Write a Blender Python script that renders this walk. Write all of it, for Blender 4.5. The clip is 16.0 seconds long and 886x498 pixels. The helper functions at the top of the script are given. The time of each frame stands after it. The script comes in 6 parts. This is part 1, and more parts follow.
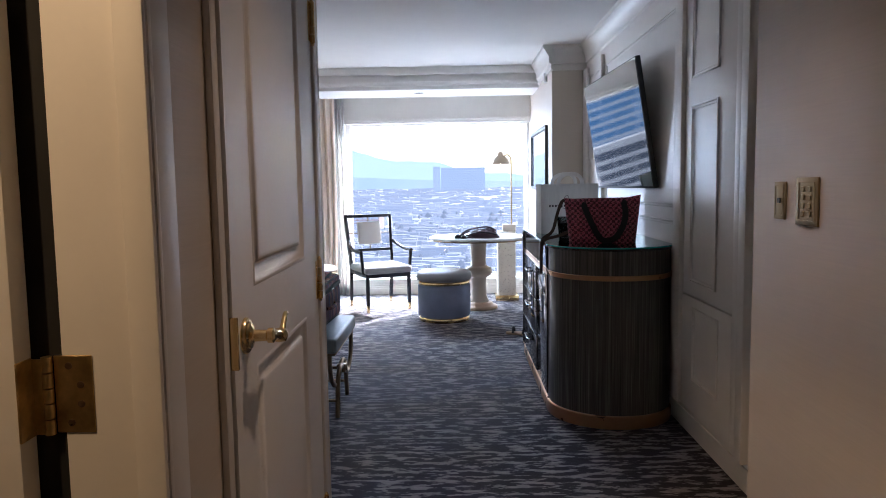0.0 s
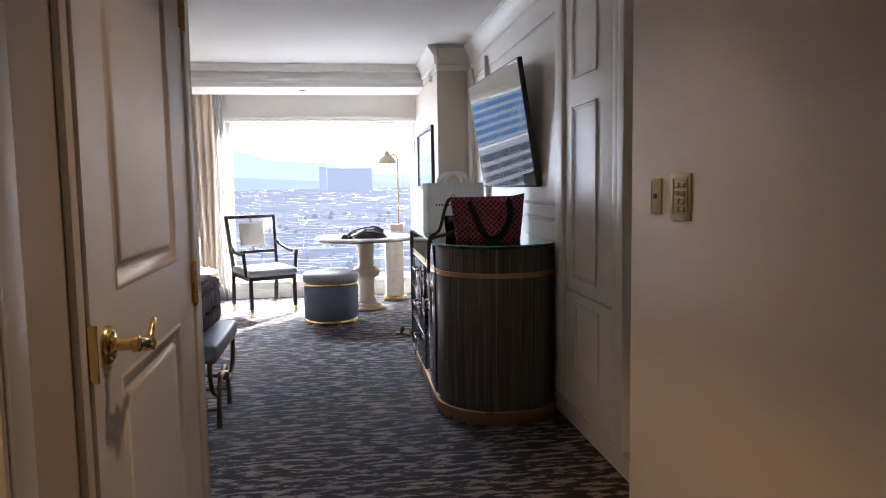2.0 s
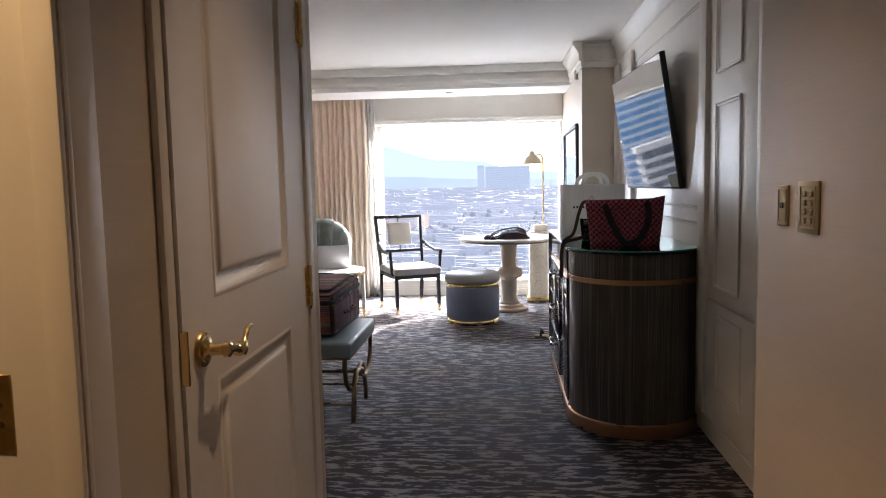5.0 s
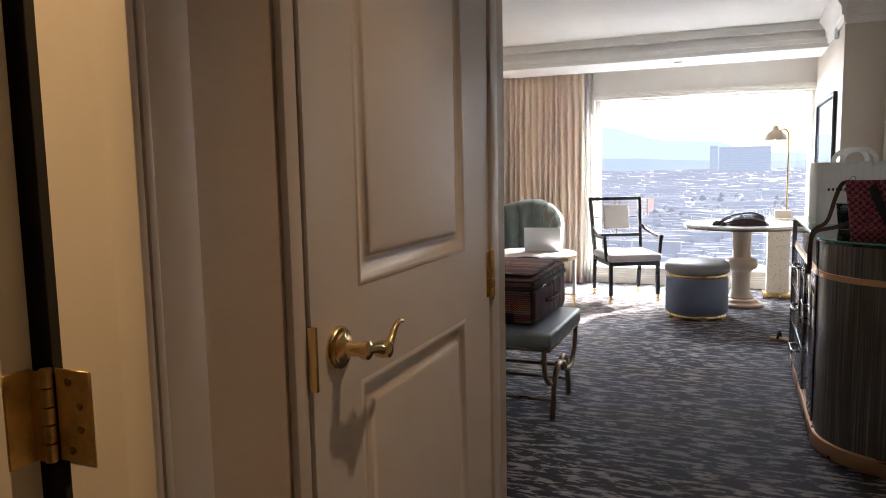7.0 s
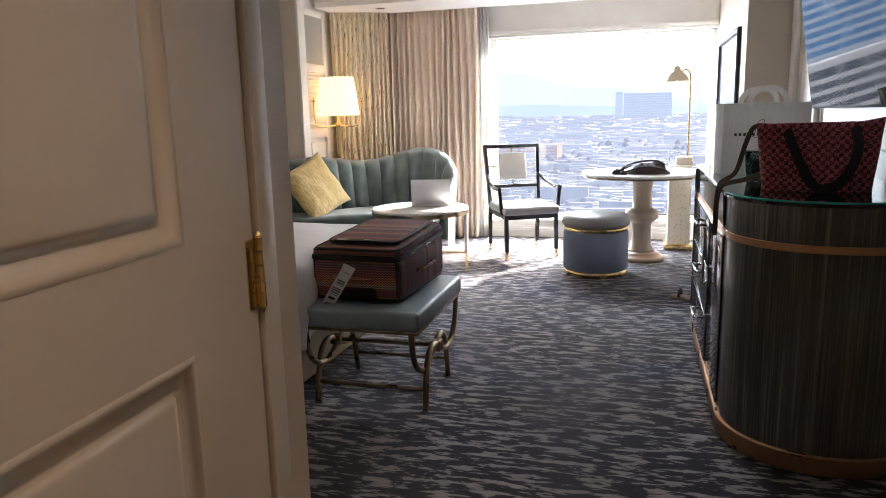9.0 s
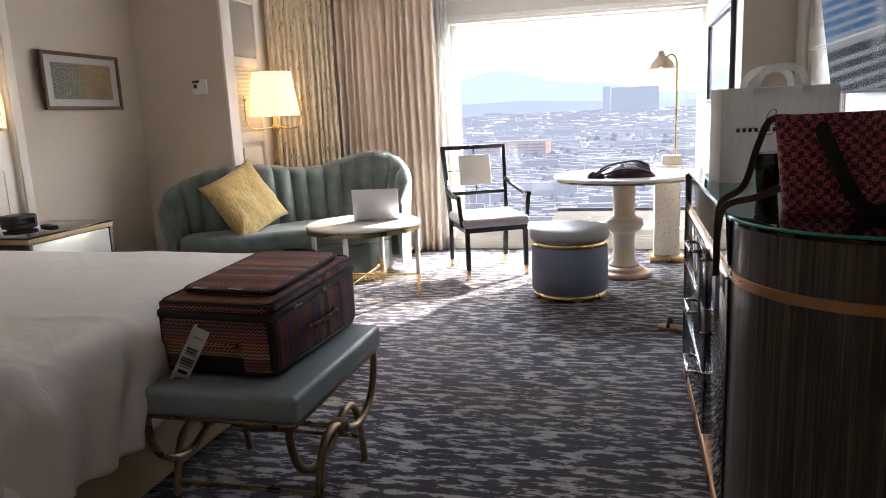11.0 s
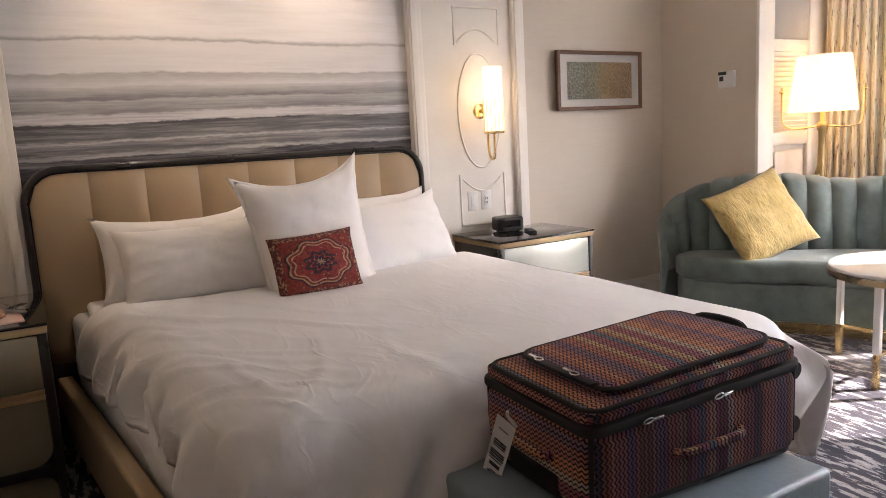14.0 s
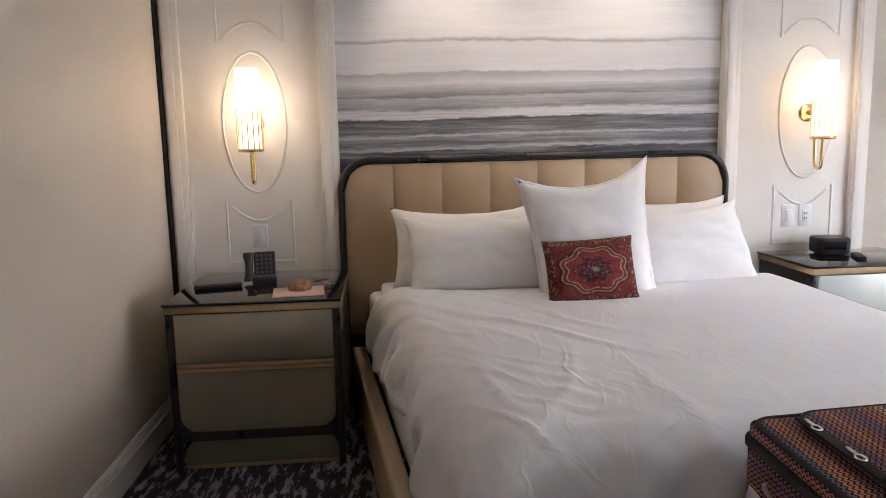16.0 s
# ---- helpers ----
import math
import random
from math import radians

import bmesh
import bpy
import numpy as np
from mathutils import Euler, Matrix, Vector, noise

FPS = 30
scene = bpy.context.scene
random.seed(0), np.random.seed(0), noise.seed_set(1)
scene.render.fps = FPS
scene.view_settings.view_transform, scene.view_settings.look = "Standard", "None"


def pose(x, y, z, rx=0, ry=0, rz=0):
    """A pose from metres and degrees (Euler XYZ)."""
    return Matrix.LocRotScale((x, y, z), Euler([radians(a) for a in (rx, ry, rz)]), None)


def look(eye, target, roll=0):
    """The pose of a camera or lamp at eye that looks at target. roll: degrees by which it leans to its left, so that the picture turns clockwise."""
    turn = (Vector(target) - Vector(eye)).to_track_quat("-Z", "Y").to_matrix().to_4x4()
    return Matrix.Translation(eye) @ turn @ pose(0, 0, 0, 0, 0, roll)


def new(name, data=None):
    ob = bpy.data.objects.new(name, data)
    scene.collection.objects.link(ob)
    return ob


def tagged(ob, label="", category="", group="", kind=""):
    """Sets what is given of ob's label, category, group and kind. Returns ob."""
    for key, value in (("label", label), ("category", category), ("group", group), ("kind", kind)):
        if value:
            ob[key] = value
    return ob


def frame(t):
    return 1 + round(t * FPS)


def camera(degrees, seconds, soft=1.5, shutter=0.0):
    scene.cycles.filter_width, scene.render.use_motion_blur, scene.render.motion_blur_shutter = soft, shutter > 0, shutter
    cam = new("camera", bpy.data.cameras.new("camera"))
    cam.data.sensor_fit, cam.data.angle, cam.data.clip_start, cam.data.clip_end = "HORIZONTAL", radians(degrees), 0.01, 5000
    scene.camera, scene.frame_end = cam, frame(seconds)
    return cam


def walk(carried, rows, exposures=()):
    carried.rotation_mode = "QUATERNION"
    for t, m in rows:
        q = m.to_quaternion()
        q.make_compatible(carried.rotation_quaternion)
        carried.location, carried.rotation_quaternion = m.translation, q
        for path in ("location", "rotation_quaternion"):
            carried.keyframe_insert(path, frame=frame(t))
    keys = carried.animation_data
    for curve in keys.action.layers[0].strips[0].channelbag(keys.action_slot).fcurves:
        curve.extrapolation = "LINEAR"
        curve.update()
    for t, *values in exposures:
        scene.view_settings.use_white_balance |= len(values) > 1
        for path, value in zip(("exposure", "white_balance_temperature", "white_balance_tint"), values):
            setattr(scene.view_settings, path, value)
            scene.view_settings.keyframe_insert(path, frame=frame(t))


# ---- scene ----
cam = camera(64.2, 16.0, 0.95)
PATH = [
    (0, (0.369, 0.245, 1.311), (0.328, 2.237, 1.131), -0.9),
    (0.5, (0.379, 0.271, 1.305), (0.468, 2.26, 1.120), -1.0),
    (1, (0.368, 0.314, 1.299), (0.622, 2.288, 1.105), -0.9),
    (1.5, (0.355, 0.323, 1.295), (0.622, 2.295, 1.100), -0.7),
    (2, (0.377, 0.291, 1.300), (0.651, 2.263, 1.117), -0.9),
    (2.5, (0.393, 0.281, 1.301), (0.676, 2.253, 1.125), -0.8),
    (3, (0.402, 0.285, 1.301), (0.616, 2.266, 1.127), -0.9),
    (3.5, (0.411, 0.283, 1.299), (0.394, 2.274, 1.110), -1.4),
    (5.8, (0.58, 0.451, 1.333), (0.277, 2.42, 1.162), -0.9),
    (6, (0.589, 0.505, 1.326), (0.194, 2.458, 1.149), -0.4),
    (6.5, (0.6, 0.541, 1.308), (0.001, 2.437, 1.093), -0.6),
    (7, (0.53, 0.654, 1.299), (-0.233, 2.489, 1.080), -1.1),
    (7.5, (0.513, 0.769, 1.281), (-0.256, 2.592, 0.984), -1.2),
    (8, (0.541, 0.929, 1.283), (-0.227, 2.748, 0.966), -1.7),
    (8.5, (0.585, 1.125, 1.282), (-0.151, 2.949, 0.923), -1.6),
    (9, (0.555, 1.357, 1.281), (0.026, 3.25, 0.911), -1.4),
    (9.2, (0.554, 1.438, 1.282), (0.1, 3.349, 0.906), -1.6),
    (11.3, (0.634, 2.431, 1.264), (0.099, 4.321, 0.889), -3.2),
    (11.5, (0.649, 2.514, 1.265), (-0.026, 4.36, 0.898), -3.7),
    (12, (0.698, 2.687, 1.28), (-0.235, 4.422, 0.931), -4.1),
    (12.5, (0.634, 2.855, 1.266), (-0.415, 4.525, 0.932), -3.5),
    (13, (0.527, 3.02, 1.267), (-0.759, 4.52, 0.958), -4.2),
    (13.5, (0.539, 3.16, 1.269), (-1.032, 4.363, 0.978), -3.1),
    (14, (0.578, 3.263, 1.27), (-1.14, 4.241, 0.962), -3.2),
    (14.5, (0.541, 3.312, 1.285), (-1.283, 4.07, 0.972), -2.8),
    (15, (0.473, 3.368, 1.293), (-1.417, 3.943, 0.986), -1.9),
    (15.5, (0.474, 3.398, 1.293), (-1.47, 3.763, 0.994), -1.7),
    (16, (0.513, 3.427, 1.298), (-1.459, 3.589, 1.006), -1.3),
]
EXPOSURES = [(0.0, 2.16, 5350, 14), (1.0, 2.27, 5700, 15), (3.5, 2.22, 6050, 15), (7.0, 2.22, 6400, 13), (9.0, 2.38, 6300, 13), (11.5, 2.1, 6500, 14), (12.5, 1.97, 6650, 15), (13.5, 2.55, 6750, 20), (14.5, 2.75, 6350, 17), (16.0, 2.85, 5850, 15)]
walk(cam, [(t, look(eye, target, roll)) for t, eye, target, roll in PATH], EXPOSURES)

# ---- world, sun, lamps ----
world = bpy.data.worlds.new("world")
scene.world = world
world.use_nodes = True
wn = world.node_tree.nodes
sky = wn.new("ShaderNodeTexSky")
sky.sky_type = "NISHITA"
sky.sun_disc = False
sky.sun_elevation = radians(30)
sky.sun_rotation = radians(30.6)
sky.air_density, sky.dust_density, sky.ozone_density = 1.0, 1.6, 1.0
world.node_tree.links.new(sky.outputs[0], wn["Background"].inputs[0])
wn["Background"].inputs[1].default_value = 0.068

sun = new("sun", bpy.data.lights.new("sun", "SUN"))
sun.data.energy, sun.data.angle, sun.data.color = 4.8, radians(0.53), (1.0, 0.93, 0.84)
sun.matrix_world = look((0.68 * 5, 1.15 * 5, 0.77 * 5), (0, 0, 0))


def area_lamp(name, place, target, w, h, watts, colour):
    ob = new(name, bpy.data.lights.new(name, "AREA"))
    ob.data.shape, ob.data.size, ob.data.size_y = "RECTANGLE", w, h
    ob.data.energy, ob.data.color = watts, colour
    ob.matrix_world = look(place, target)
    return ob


def point_lamp(name, place, watts, colour, radius=0.03):
    ob = new(name, bpy.data.lights.new(name, "POINT"))
    ob.data.energy, ob.data.color, ob.data.shadow_soft_size = watts, colour, radius
    ob.location = place
    return ob


def spot_lamp(name, place, target, watts, colour, degrees, blend=0.6):
    ob = new(name, bpy.data.lights.new(name, "SPOT"))
    ob.data.energy, ob.data.color, ob.data.shadow_soft_size = watts, colour, 0.03
    ob.data.spot_size, ob.data.spot_blend = radians(degrees), blend
    ob.matrix_world = look(place, target)
    return ob


WARM, TUNGSTEN = (1.0, 0.80, 0.57), (1.0, 0.70, 0.40)
# Unseen lamp added above the window head, in place of sky light.
area_lamp("fill_over_window", (0.0, 9.65, 2.78), (-0.1, 4.8, 1.0), 3.0, 1.1, 120, (0.78, 0.88, 1.0))
# Fill lamp added outside, hidden by the curtain, to brighten the panelled wall.
area_lamp("fill_beside_window", (-2.95, 12.9, 1.7), (1.5, 4.6, 1.5), 1.1, 1.7, 66, (0.84, 0.92, 1.0))
point_lamp("sconce_bulb", (-2.895, 2.815, 1.50), 0.22, WARM)
point_lamp("sconce_bulb", (-2.895, 5.63, 1.50), 0.15, WARM)
point_lamp("floor_lamp_bulb", (-2.29, 7.86, 1.47), 0.42, TUNGSTEN, 0.04)
spot_lamp("art_downlight_beam", (-2.62, 3.82, 2.53), (-3.03, 3.82, 1.7), 4.2, WARM, 84, 1.0)
spot_lamp("art_downlight_beam", (-2.62, 4.62, 2.53), (-3.03, 4.62, 1.7), 4.2, WARM, 84, 1.0)
point_lamp("task_lamp_bulb", (0.865, 8.20, 1.60), 0.25, WARM, 0.02)
spot_lamp("closet_downlight_beam", (-0.55, 0.45, 2.40), (-0.2, 1.2, 0.6), 11.0, (1.0, 0.62, 0.28), 110)
spot_lamp("hall_downlight_beam", (0.50, 1.80, 2.43), (0.50, 1.80, 0.0), 7.0, (1.0, 0.68, 0.43), 88, 1.0)


# ---- materials ----
def material(name):
    m = bpy.data.materials.new(name)
    m.use_nodes = True
    return m, m.node_tree, m.node_tree.nodes["Principled BSDF"]


def node(t, kind, **values):
    n = t.nodes.new(kind)
    for k, v in values.items():
        n.inputs[k].default_value = v
    return n


def coords(t, scale=(1, 1, 1), turn=(0, 0, 0)):
    tc, mp = t.nodes.new("ShaderNodeTexCoord"), t.nodes.new("ShaderNodeMapping")
    mp.inputs["Scale"].default_value = scale
    mp.inputs["Rotation"].default_value = [radians(a) for a in turn]
    t.links.new(tc.outputs["Object"], mp.inputs["Vector"])
    return mp.outputs[0]


def ramp(t, source, stops, mode="LINEAR"):
    r = t.nodes.new("ShaderNodeValToRGB")
    r.color_ramp.interpolation = mode
    while len(r.color_ramp.elements) < len(stops):
        r.color_ramp.elements.new(0.5)
    for e, (p, c) in zip(r.color_ramp.elements, stops):
        e.position, e.color = p, (*c, 1) if len(c) == 3 else c
    t.links.new(source, r.inputs[0])
    return r.outputs[0]


def blend(t, factor, a, b, mode="MIX"):
    m = t.nodes.new("ShaderNodeMix")
    m.data_type, m.blend_type = "RGBA", mode
    if isinstance(factor, float):
        m.inputs[0].default_value = factor
    else:
        t.links.new(factor, m.inputs[0])
    for i, v in ((6, a), (7, b)):
        if isinstance(v, tuple):
            m.inputs[i].default_value = (*v, 1)
        else:
            t.links.new(v, m.inputs[i])
    return m.outputs[2]


def bump(t, bsdf, source, strength, distance=0.002):
    b = t.nodes.new("ShaderNodeBump")
    b.inputs["Strength"].default_value, b.inputs["Distance"].default_value = strength, distance
    t.links.new(source, b.inputs["Height"])
    t.links.new(b.outputs[0], bsdf.inputs["Normal"])


def noisy(t, vec, scale, detail=4.0, rough=0.55, distortion=0.0):
    n = t.nodes.new("ShaderNodeTexNoise")
    n.inputs["Scale"].default_value, n.inputs["Detail"].default_value = scale, detail
    n.inputs["Roughness"].default_value, n.inputs["Distortion"].default_value = rough, distortion
    t.links.new(vec, n.inputs["Vector"])
    return n.outputs[0]


def plain(name, base, rough=0.5, metal=0.0, vary=0.08, scale=6.0, grain=(1, 1, 1), fine=120.0, relief=0.15, coat=0.0, sheen=0.0, worn=1.0):
    """A surface with large faint patches, a fine grain and a little relief."""
    m, t, b = material(name)
    v = coords(t, grain)
    big, small = noisy(t, v, scale), noisy(t, v, fine, 3.0)
    dark = tuple(c * (1 - vary) for c in base)
    light = tuple(min(1, c * (1 + vary)) for c in base)
    c = ramp(t, big, ((0.3, dark), (0.7, light)))
    c = blend(t, 0.25, c, ramp(t, small, ((0.3, dark), (0.7, light))))
    t.links.new(c, b.inputs["Base Color"])
    r = ramp(t, big, ((0.3, (max(0, rough - 0.06 * worn),) * 3), (0.7, (min(1, rough + 0.08 * worn),) * 3)))
    t.links.new(r, b.inputs["Roughness"])
    b.inputs["Metallic"].default_value = metal
    b.inputs["Coat Weight"].default_value = coat
    b.inputs["Sheen Weight"].default_value = sheen
    if relief:
        bump(t, b, small, relief)
    return m


def linen_material():
    """White cotton with soft creases and a fine weave."""
    m, t, b = material("white_linen")
    v = coords(t)
    big, weave = noisy(t, v, 3.0), noisy(t, v, 260.0, 2.0)
    t.links.new(ramp(t, big, ((0.3, (0.81, 0.795, 0.80)), (0.7, (0.86, 0.845, 0.84)))), b.inputs["Base Color"])
    b.inputs["Roughness"].default_value = 0.8
    b.inputs["Sheen Weight"].default_value = 0.15
    crease = noisy(t, coords(t, (1.0, 2.2, 1.6), (0, 0, 35)), 2.6, 3.0, 0.5, 0.6)
    mixed = blend(t, 0.10, ramp(t, crease, ((0.30, (0, 0, 0)), (0.46, (0.5, 0.5, 0.5)), (0.50, (0.8, 0.8, 0.8)), (0.55, (0.5, 0.5, 0.5)), (0.75, (0.9, 0.9, 0.9)))), weave)
    bump(t, b, mixed, 0.22, 0.012)
    return m


def grasscloth(name, base):
    m, t, b = material(name)
    v = coords(t, (1, 1, 40))
    lines = noisy(t, v, 5.0, 5.0, 0.65)
    big = noisy(t, coords(t), 1.4, 3.0)
    dark, light = tuple(c * 0.93 for c in base), tuple(min(1, c * 1.05) for c in base)
    c = blend(t, 0.5, ramp(t, lines, ((0.3, dark), (0.7, light))), ramp(t, big, ((0.3, dark), (0.7, light))))
    t.links.new(c, b.inputs["Base Color"])
    b.inputs["Roughness"].default_value = 0.5
    bump(t, b, lines, 0.25, 0.001)
    return m


def carpet_material():
    m, t, b = material("carpet")
    body = noisy(t, coords(t, (7.4, 27.0, 1)), 1.1, 2.0, 0.5, 0.12)
    rag = noisy(t, coords(t, (24.0, 85.0, 1)), 1.3, 3.0, 0.6)
    streak = blend(t, 0.32, body, rag)
    patch = noisy(t, coords(t, (1.0, 2.4, 1)), 0.75, 3.0)
    tuft = noisy(t, coords(t, (1, 1.6, 1)), 170.0, 3.0, 0.7)
    c = ramp(t, streak, ((0.0, (0.018, 0.017, 0.029)), (0.44, (0.030, 0.028, 0.044)), (0.520, (0.045, 0.041, 0.064)), (0.530, (0.25, 0.236, 0.245)), (0.70, (0.40, 0.372, 0.37))))
    brown = ramp(t, streak, ((0.0, (0.020, 0.016, 0.019)), (0.44, (0.036, 0.030, 0.032)), (0.520, (0.050, 0.042, 0.046)), (0.530, (0.27, 0.236, 0.215)), (0.70, (0.41, 0.36, 0.325))))
    c = blend(t, ramp(t, patch, ((0.42, (0, 0, 0)), (0.62, (1, 1, 1)))), c, brown)
    c = blend(t, 0.40, c, ramp(t, tuft, ((0.25, (0.25, 0.25, 0.25)), (0.75, (1, 1, 1)))), "MULTIPLY")
    t.links.new(c, b.inputs["Base Color"])
    b.inputs["Roughness"].default_value = 0.95
    b.inputs["Specular IOR Level"].default_value = 0.25
    b.inputs["Sheen Weight"].default_value = 0.03
    bump(t, b, tuft, 0.5, 0.004)
    return m


def mural_material():
    """Washed grey ink strata on off-white paper: torn-edged bands that grow denser towards the bottom."""
    m, t, b = material("mural_paper")
    tc, sep = t.nodes.new("ShaderNodeTexCoord"), t.nodes.new("ShaderNodeSeparateXYZ")
    t.links.new(tc.outputs["Object"], sep.inputs[0])

    def calc(op, a, bb=0.0):
        n = t.nodes.new("ShaderNodeMath")
        n.operation = op
        for i, v in ((0, a), (1, bb)):
            if isinstance(v, (int, float)):
                n.inputs[i].default_value = v
            else:
                t.links.new(v, n.inputs[i])
        return n.outputs[0]
    swell = noisy(t, coords(t, (1, 0.9, 2.5)), 1.1, 3.0, 0.5)
    torn = noisy(t, coords(t, (1, 7.0, 16.0)), 1.6, 6.0, 0.65)
    wash = noisy(t, coords(t, (1, 1.6, 24.0)), 1.3, 6.0, 0.7, 0.3)
    fine = noisy(t, coords(t, (1, 2.4, 120.0)), 1.2, 5.0, 0.7)
    h = calc("ADD", sep.outputs[2], calc("ADD", calc("MULTIPLY", calc("SUBTRACT", swell, 0.5), 0.05), calc("MULTIPLY", calc("SUBTRACT", torn, 0.5), 0.030)))
    f = calc("MULTIPLY", calc("SUBTRACT", h, 1.20), 1 / 1.3)
    greys = ((0.0, 0.16), (0.055, 0.24), (0.060, 0.62), (0.075, 0.30), (0.105, 0.42), (0.110, 0.66), (0.118, 0.34), (0.150, 0.33), (0.172, 0.25), (0.177, 0.70), (0.205, 0.66), (0.213, 0.42), (0.255, 0.58), (0.262, 0.40), (0.300, 0.62), (0.308, 0.70), (0.345, 0.54), (0.350, 0.72), (0.455, 0.71), (0.462, 0.50), (0.475, 0.73), (0.60, 0.72))
    strata = ramp(t, f, tuple((p, (g * g / 0.70, g * g / 0.712, g * g / 0.712 + 0.012)) for p, g in greys))
    c = blend(t, ramp(t, wash, ((0.46, (0, 0, 0)), (0.66, (0.42, 0.42, 0.42)))), strata, (0.60, 0.585, 0.575))
    low = ramp(t, f, ((0.12, (0.7, 0.7, 0.7)), (0.30, (0.2, 0.2, 0.2)), (0.45, (0, 0, 0))))
    lines = ramp(t, fine, ((0.44, (0.60, 0.60, 0.63)), (0.52, (1, 1, 1)), (0.60, (1, 1, 1)), (0.66, (1.25, 1.25, 1.25))))
    c = blend(t, low, c, blend(t, 1.0, c, lines, "MULTIPLY"))
    pale = ramp(t, noisy(t, coords(t, (1, 0.4, 6.0)), 1.4, 4.0), ((0.35, (0.86, 0.86, 0.88)), (0.65, (1, 1, 1))))
    t.links.new(blend(t, 0.6, c, pale, "MULTIPLY"), b.inputs["Base Color"])
    b.inputs["Roughness"].default_value = 0.6
    return m


def chevron_material():
    """Woven zigzag cloth in rust, gold, plum and black bands."""
    m, t, b = material("zigzag_weave")
    tc = t.nodes.new("ShaderNodeTexCoord")
    sep = t.nodes.new("ShaderNodeSeparateXYZ")
    t.links.new(tc.outputs["Object"], sep.inputs[0])

    def calc(op, a, bb=0.0):
        n = t.nodes.new("ShaderNodeMath")
        n.operation = op
        for i, v in ((0, a), (1, bb)):
            if isinstance(v, (int, float)):
                n.inputs[i].default_value = v
            else:
                t.links.new(v, n.inputs[i])
        return n.outputs[0]
    nsep = t.nodes.new("ShaderNodeSeparateXYZ")
    t.links.new(tc.outputs["Normal"], nsep.inputs[0])
    is_end = calc("GREATER_THAN", calc("ABSOLUTE", nsep.outputs[1]), 0.6)
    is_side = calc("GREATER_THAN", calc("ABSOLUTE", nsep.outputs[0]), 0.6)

    def pick(flag, a, bb):
        return calc("ADD", calc("MULTIPLY", flag, a), calc("MULTIPLY", calc("SUBTRACT", 1.0, flag), bb))
    along = pick(is_side, sep.outputs[2], sep.outputs[0])
    up = pick(is_end, sep.outputs[2], sep.outputs[1])
    zig = calc("PINGPONG", along, 0.0075)
    row = calc("ADD", up, calc("MULTIPLY", zig, 0.9))
    stripe = calc("FRACT", calc("MULTIPLY", row, 92.0))
    line = calc("FLOOR", calc("MULTIPLY", row, 92.0))
    jitter = calc("MULTIPLY", calc("FRACT", calc("MULTIPLY", line, 0.618)), 0.30)
    block = calc("FRACT", calc("ADD", calc("MULTIPLY", line, 0.117), jitter))
    hue = ramp(t, block, ((0.0, (0.437, 0.160, 0.110)), (0.16, (0.553, 0.233, 0.124)), (0.30, (0.524, 0.320, 0.168)), (0.42, (0.379, 0.146, 0.124)), (0.56, (0.349, 0.110, 0.139)), (0.70, (0.218, 0.124, 0.175)), (0.86, (0.480, 0.349, 0.262)), (0.93, (0.146, 0.146, 0.189))), "CONSTANT")
    dark = ramp(t, stripe, ((0.0, (0.03, 0.027, 0.03)), (0.40, (1, 1, 1))), "CONSTANT")
    c = blend(t, 1.0, hue, dark, "MULTIPLY")
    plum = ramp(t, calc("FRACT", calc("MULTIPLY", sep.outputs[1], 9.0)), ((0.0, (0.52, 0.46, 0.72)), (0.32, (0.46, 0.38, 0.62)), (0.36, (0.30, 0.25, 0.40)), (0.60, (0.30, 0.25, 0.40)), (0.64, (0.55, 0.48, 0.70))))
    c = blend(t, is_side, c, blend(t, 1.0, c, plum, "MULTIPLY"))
    t.links.new(c, b.inputs["Base Color"])
    b.inputs["Roughness"].default_value = 0.8
    bump(t, b, stripe, 0.35, 0.001)
    return m


def tweed_material():
    """Crimson, pink and near-black broken check, woven from coarse yarn."""
    m, t, b = material("red_tweed")
    ck = t.nodes.new("ShaderNodeTexChecker")
    ck.inputs["Scale"].default_value = 66.0
    n = noisy(t, coords(t), 210.0, 3.0, 0.7)
    wob = noisy(t, coords(t), 60.0, 2.0)
    add = t.nodes.new("ShaderNodeVectorMath")
    add.operation = "MULTIPLY_ADD"
    add.inputs[1].default_value = (0.018, 0.0, 0.018)
    t.links.new(wob, add.inputs[0])
    t.links.new(coords(t, (1, 0.02, 1)), add.inputs[2])
    t.links.new(add.outputs[0], ck.inputs["Vector"])
    a = ramp(t, n, ((0.36, (0.20, 0.025, 0.045)), (0.50, (0.42, 0.075, 0.11)), (0.66, (0.58, 0.24, 0.26))))
    d = ramp(t, n, ((0.38, (0.016, 0.010, 0.014)), (0.52, (0.09, 0.018, 0.03)), (0.66, (0.40, 0.13, 0.15))))
    t.links.new(blend(t, ck.outputs[1], a, d), b.inputs["Base Color"])
    b.inputs["Roughness"].default_value = 0.9
    bump(t, b, n, 0.7, 0.004)
    return m


def zebrano_material():
    """Dark grey veneer with fine upright streaks under lacquer."""
    m, t, b = material("streaked_veneer")
    n = noisy(t, coords(t, (55, 55, 0.8)), 2.0, 4.0, 0.7)
    big = noisy(t, coords(t, (9, 9, 0.3)), 1.5, 3.0)
    c = ramp(t, n, ((0.30, (0.024, 0.021, 0.019)), (0.50, (0.095, 0.084, 0.074)), (0.60, (0.17, 0.15, 0.13)), (0.72, (0.28, 0.255, 0.222))))
    c = blend(t, 0.6, c, ramp(t, big, ((0.3, (0.5, 0.5, 0.5)), (0.7, (1, 1, 1)))), "MULTIPLY")
    t.links.new(c, b.inputs["Base Color"])
    b.inputs["Roughness"].default_value = 0.28
    b.inputs["Coat Weight"].default_value = 0.3
    return m


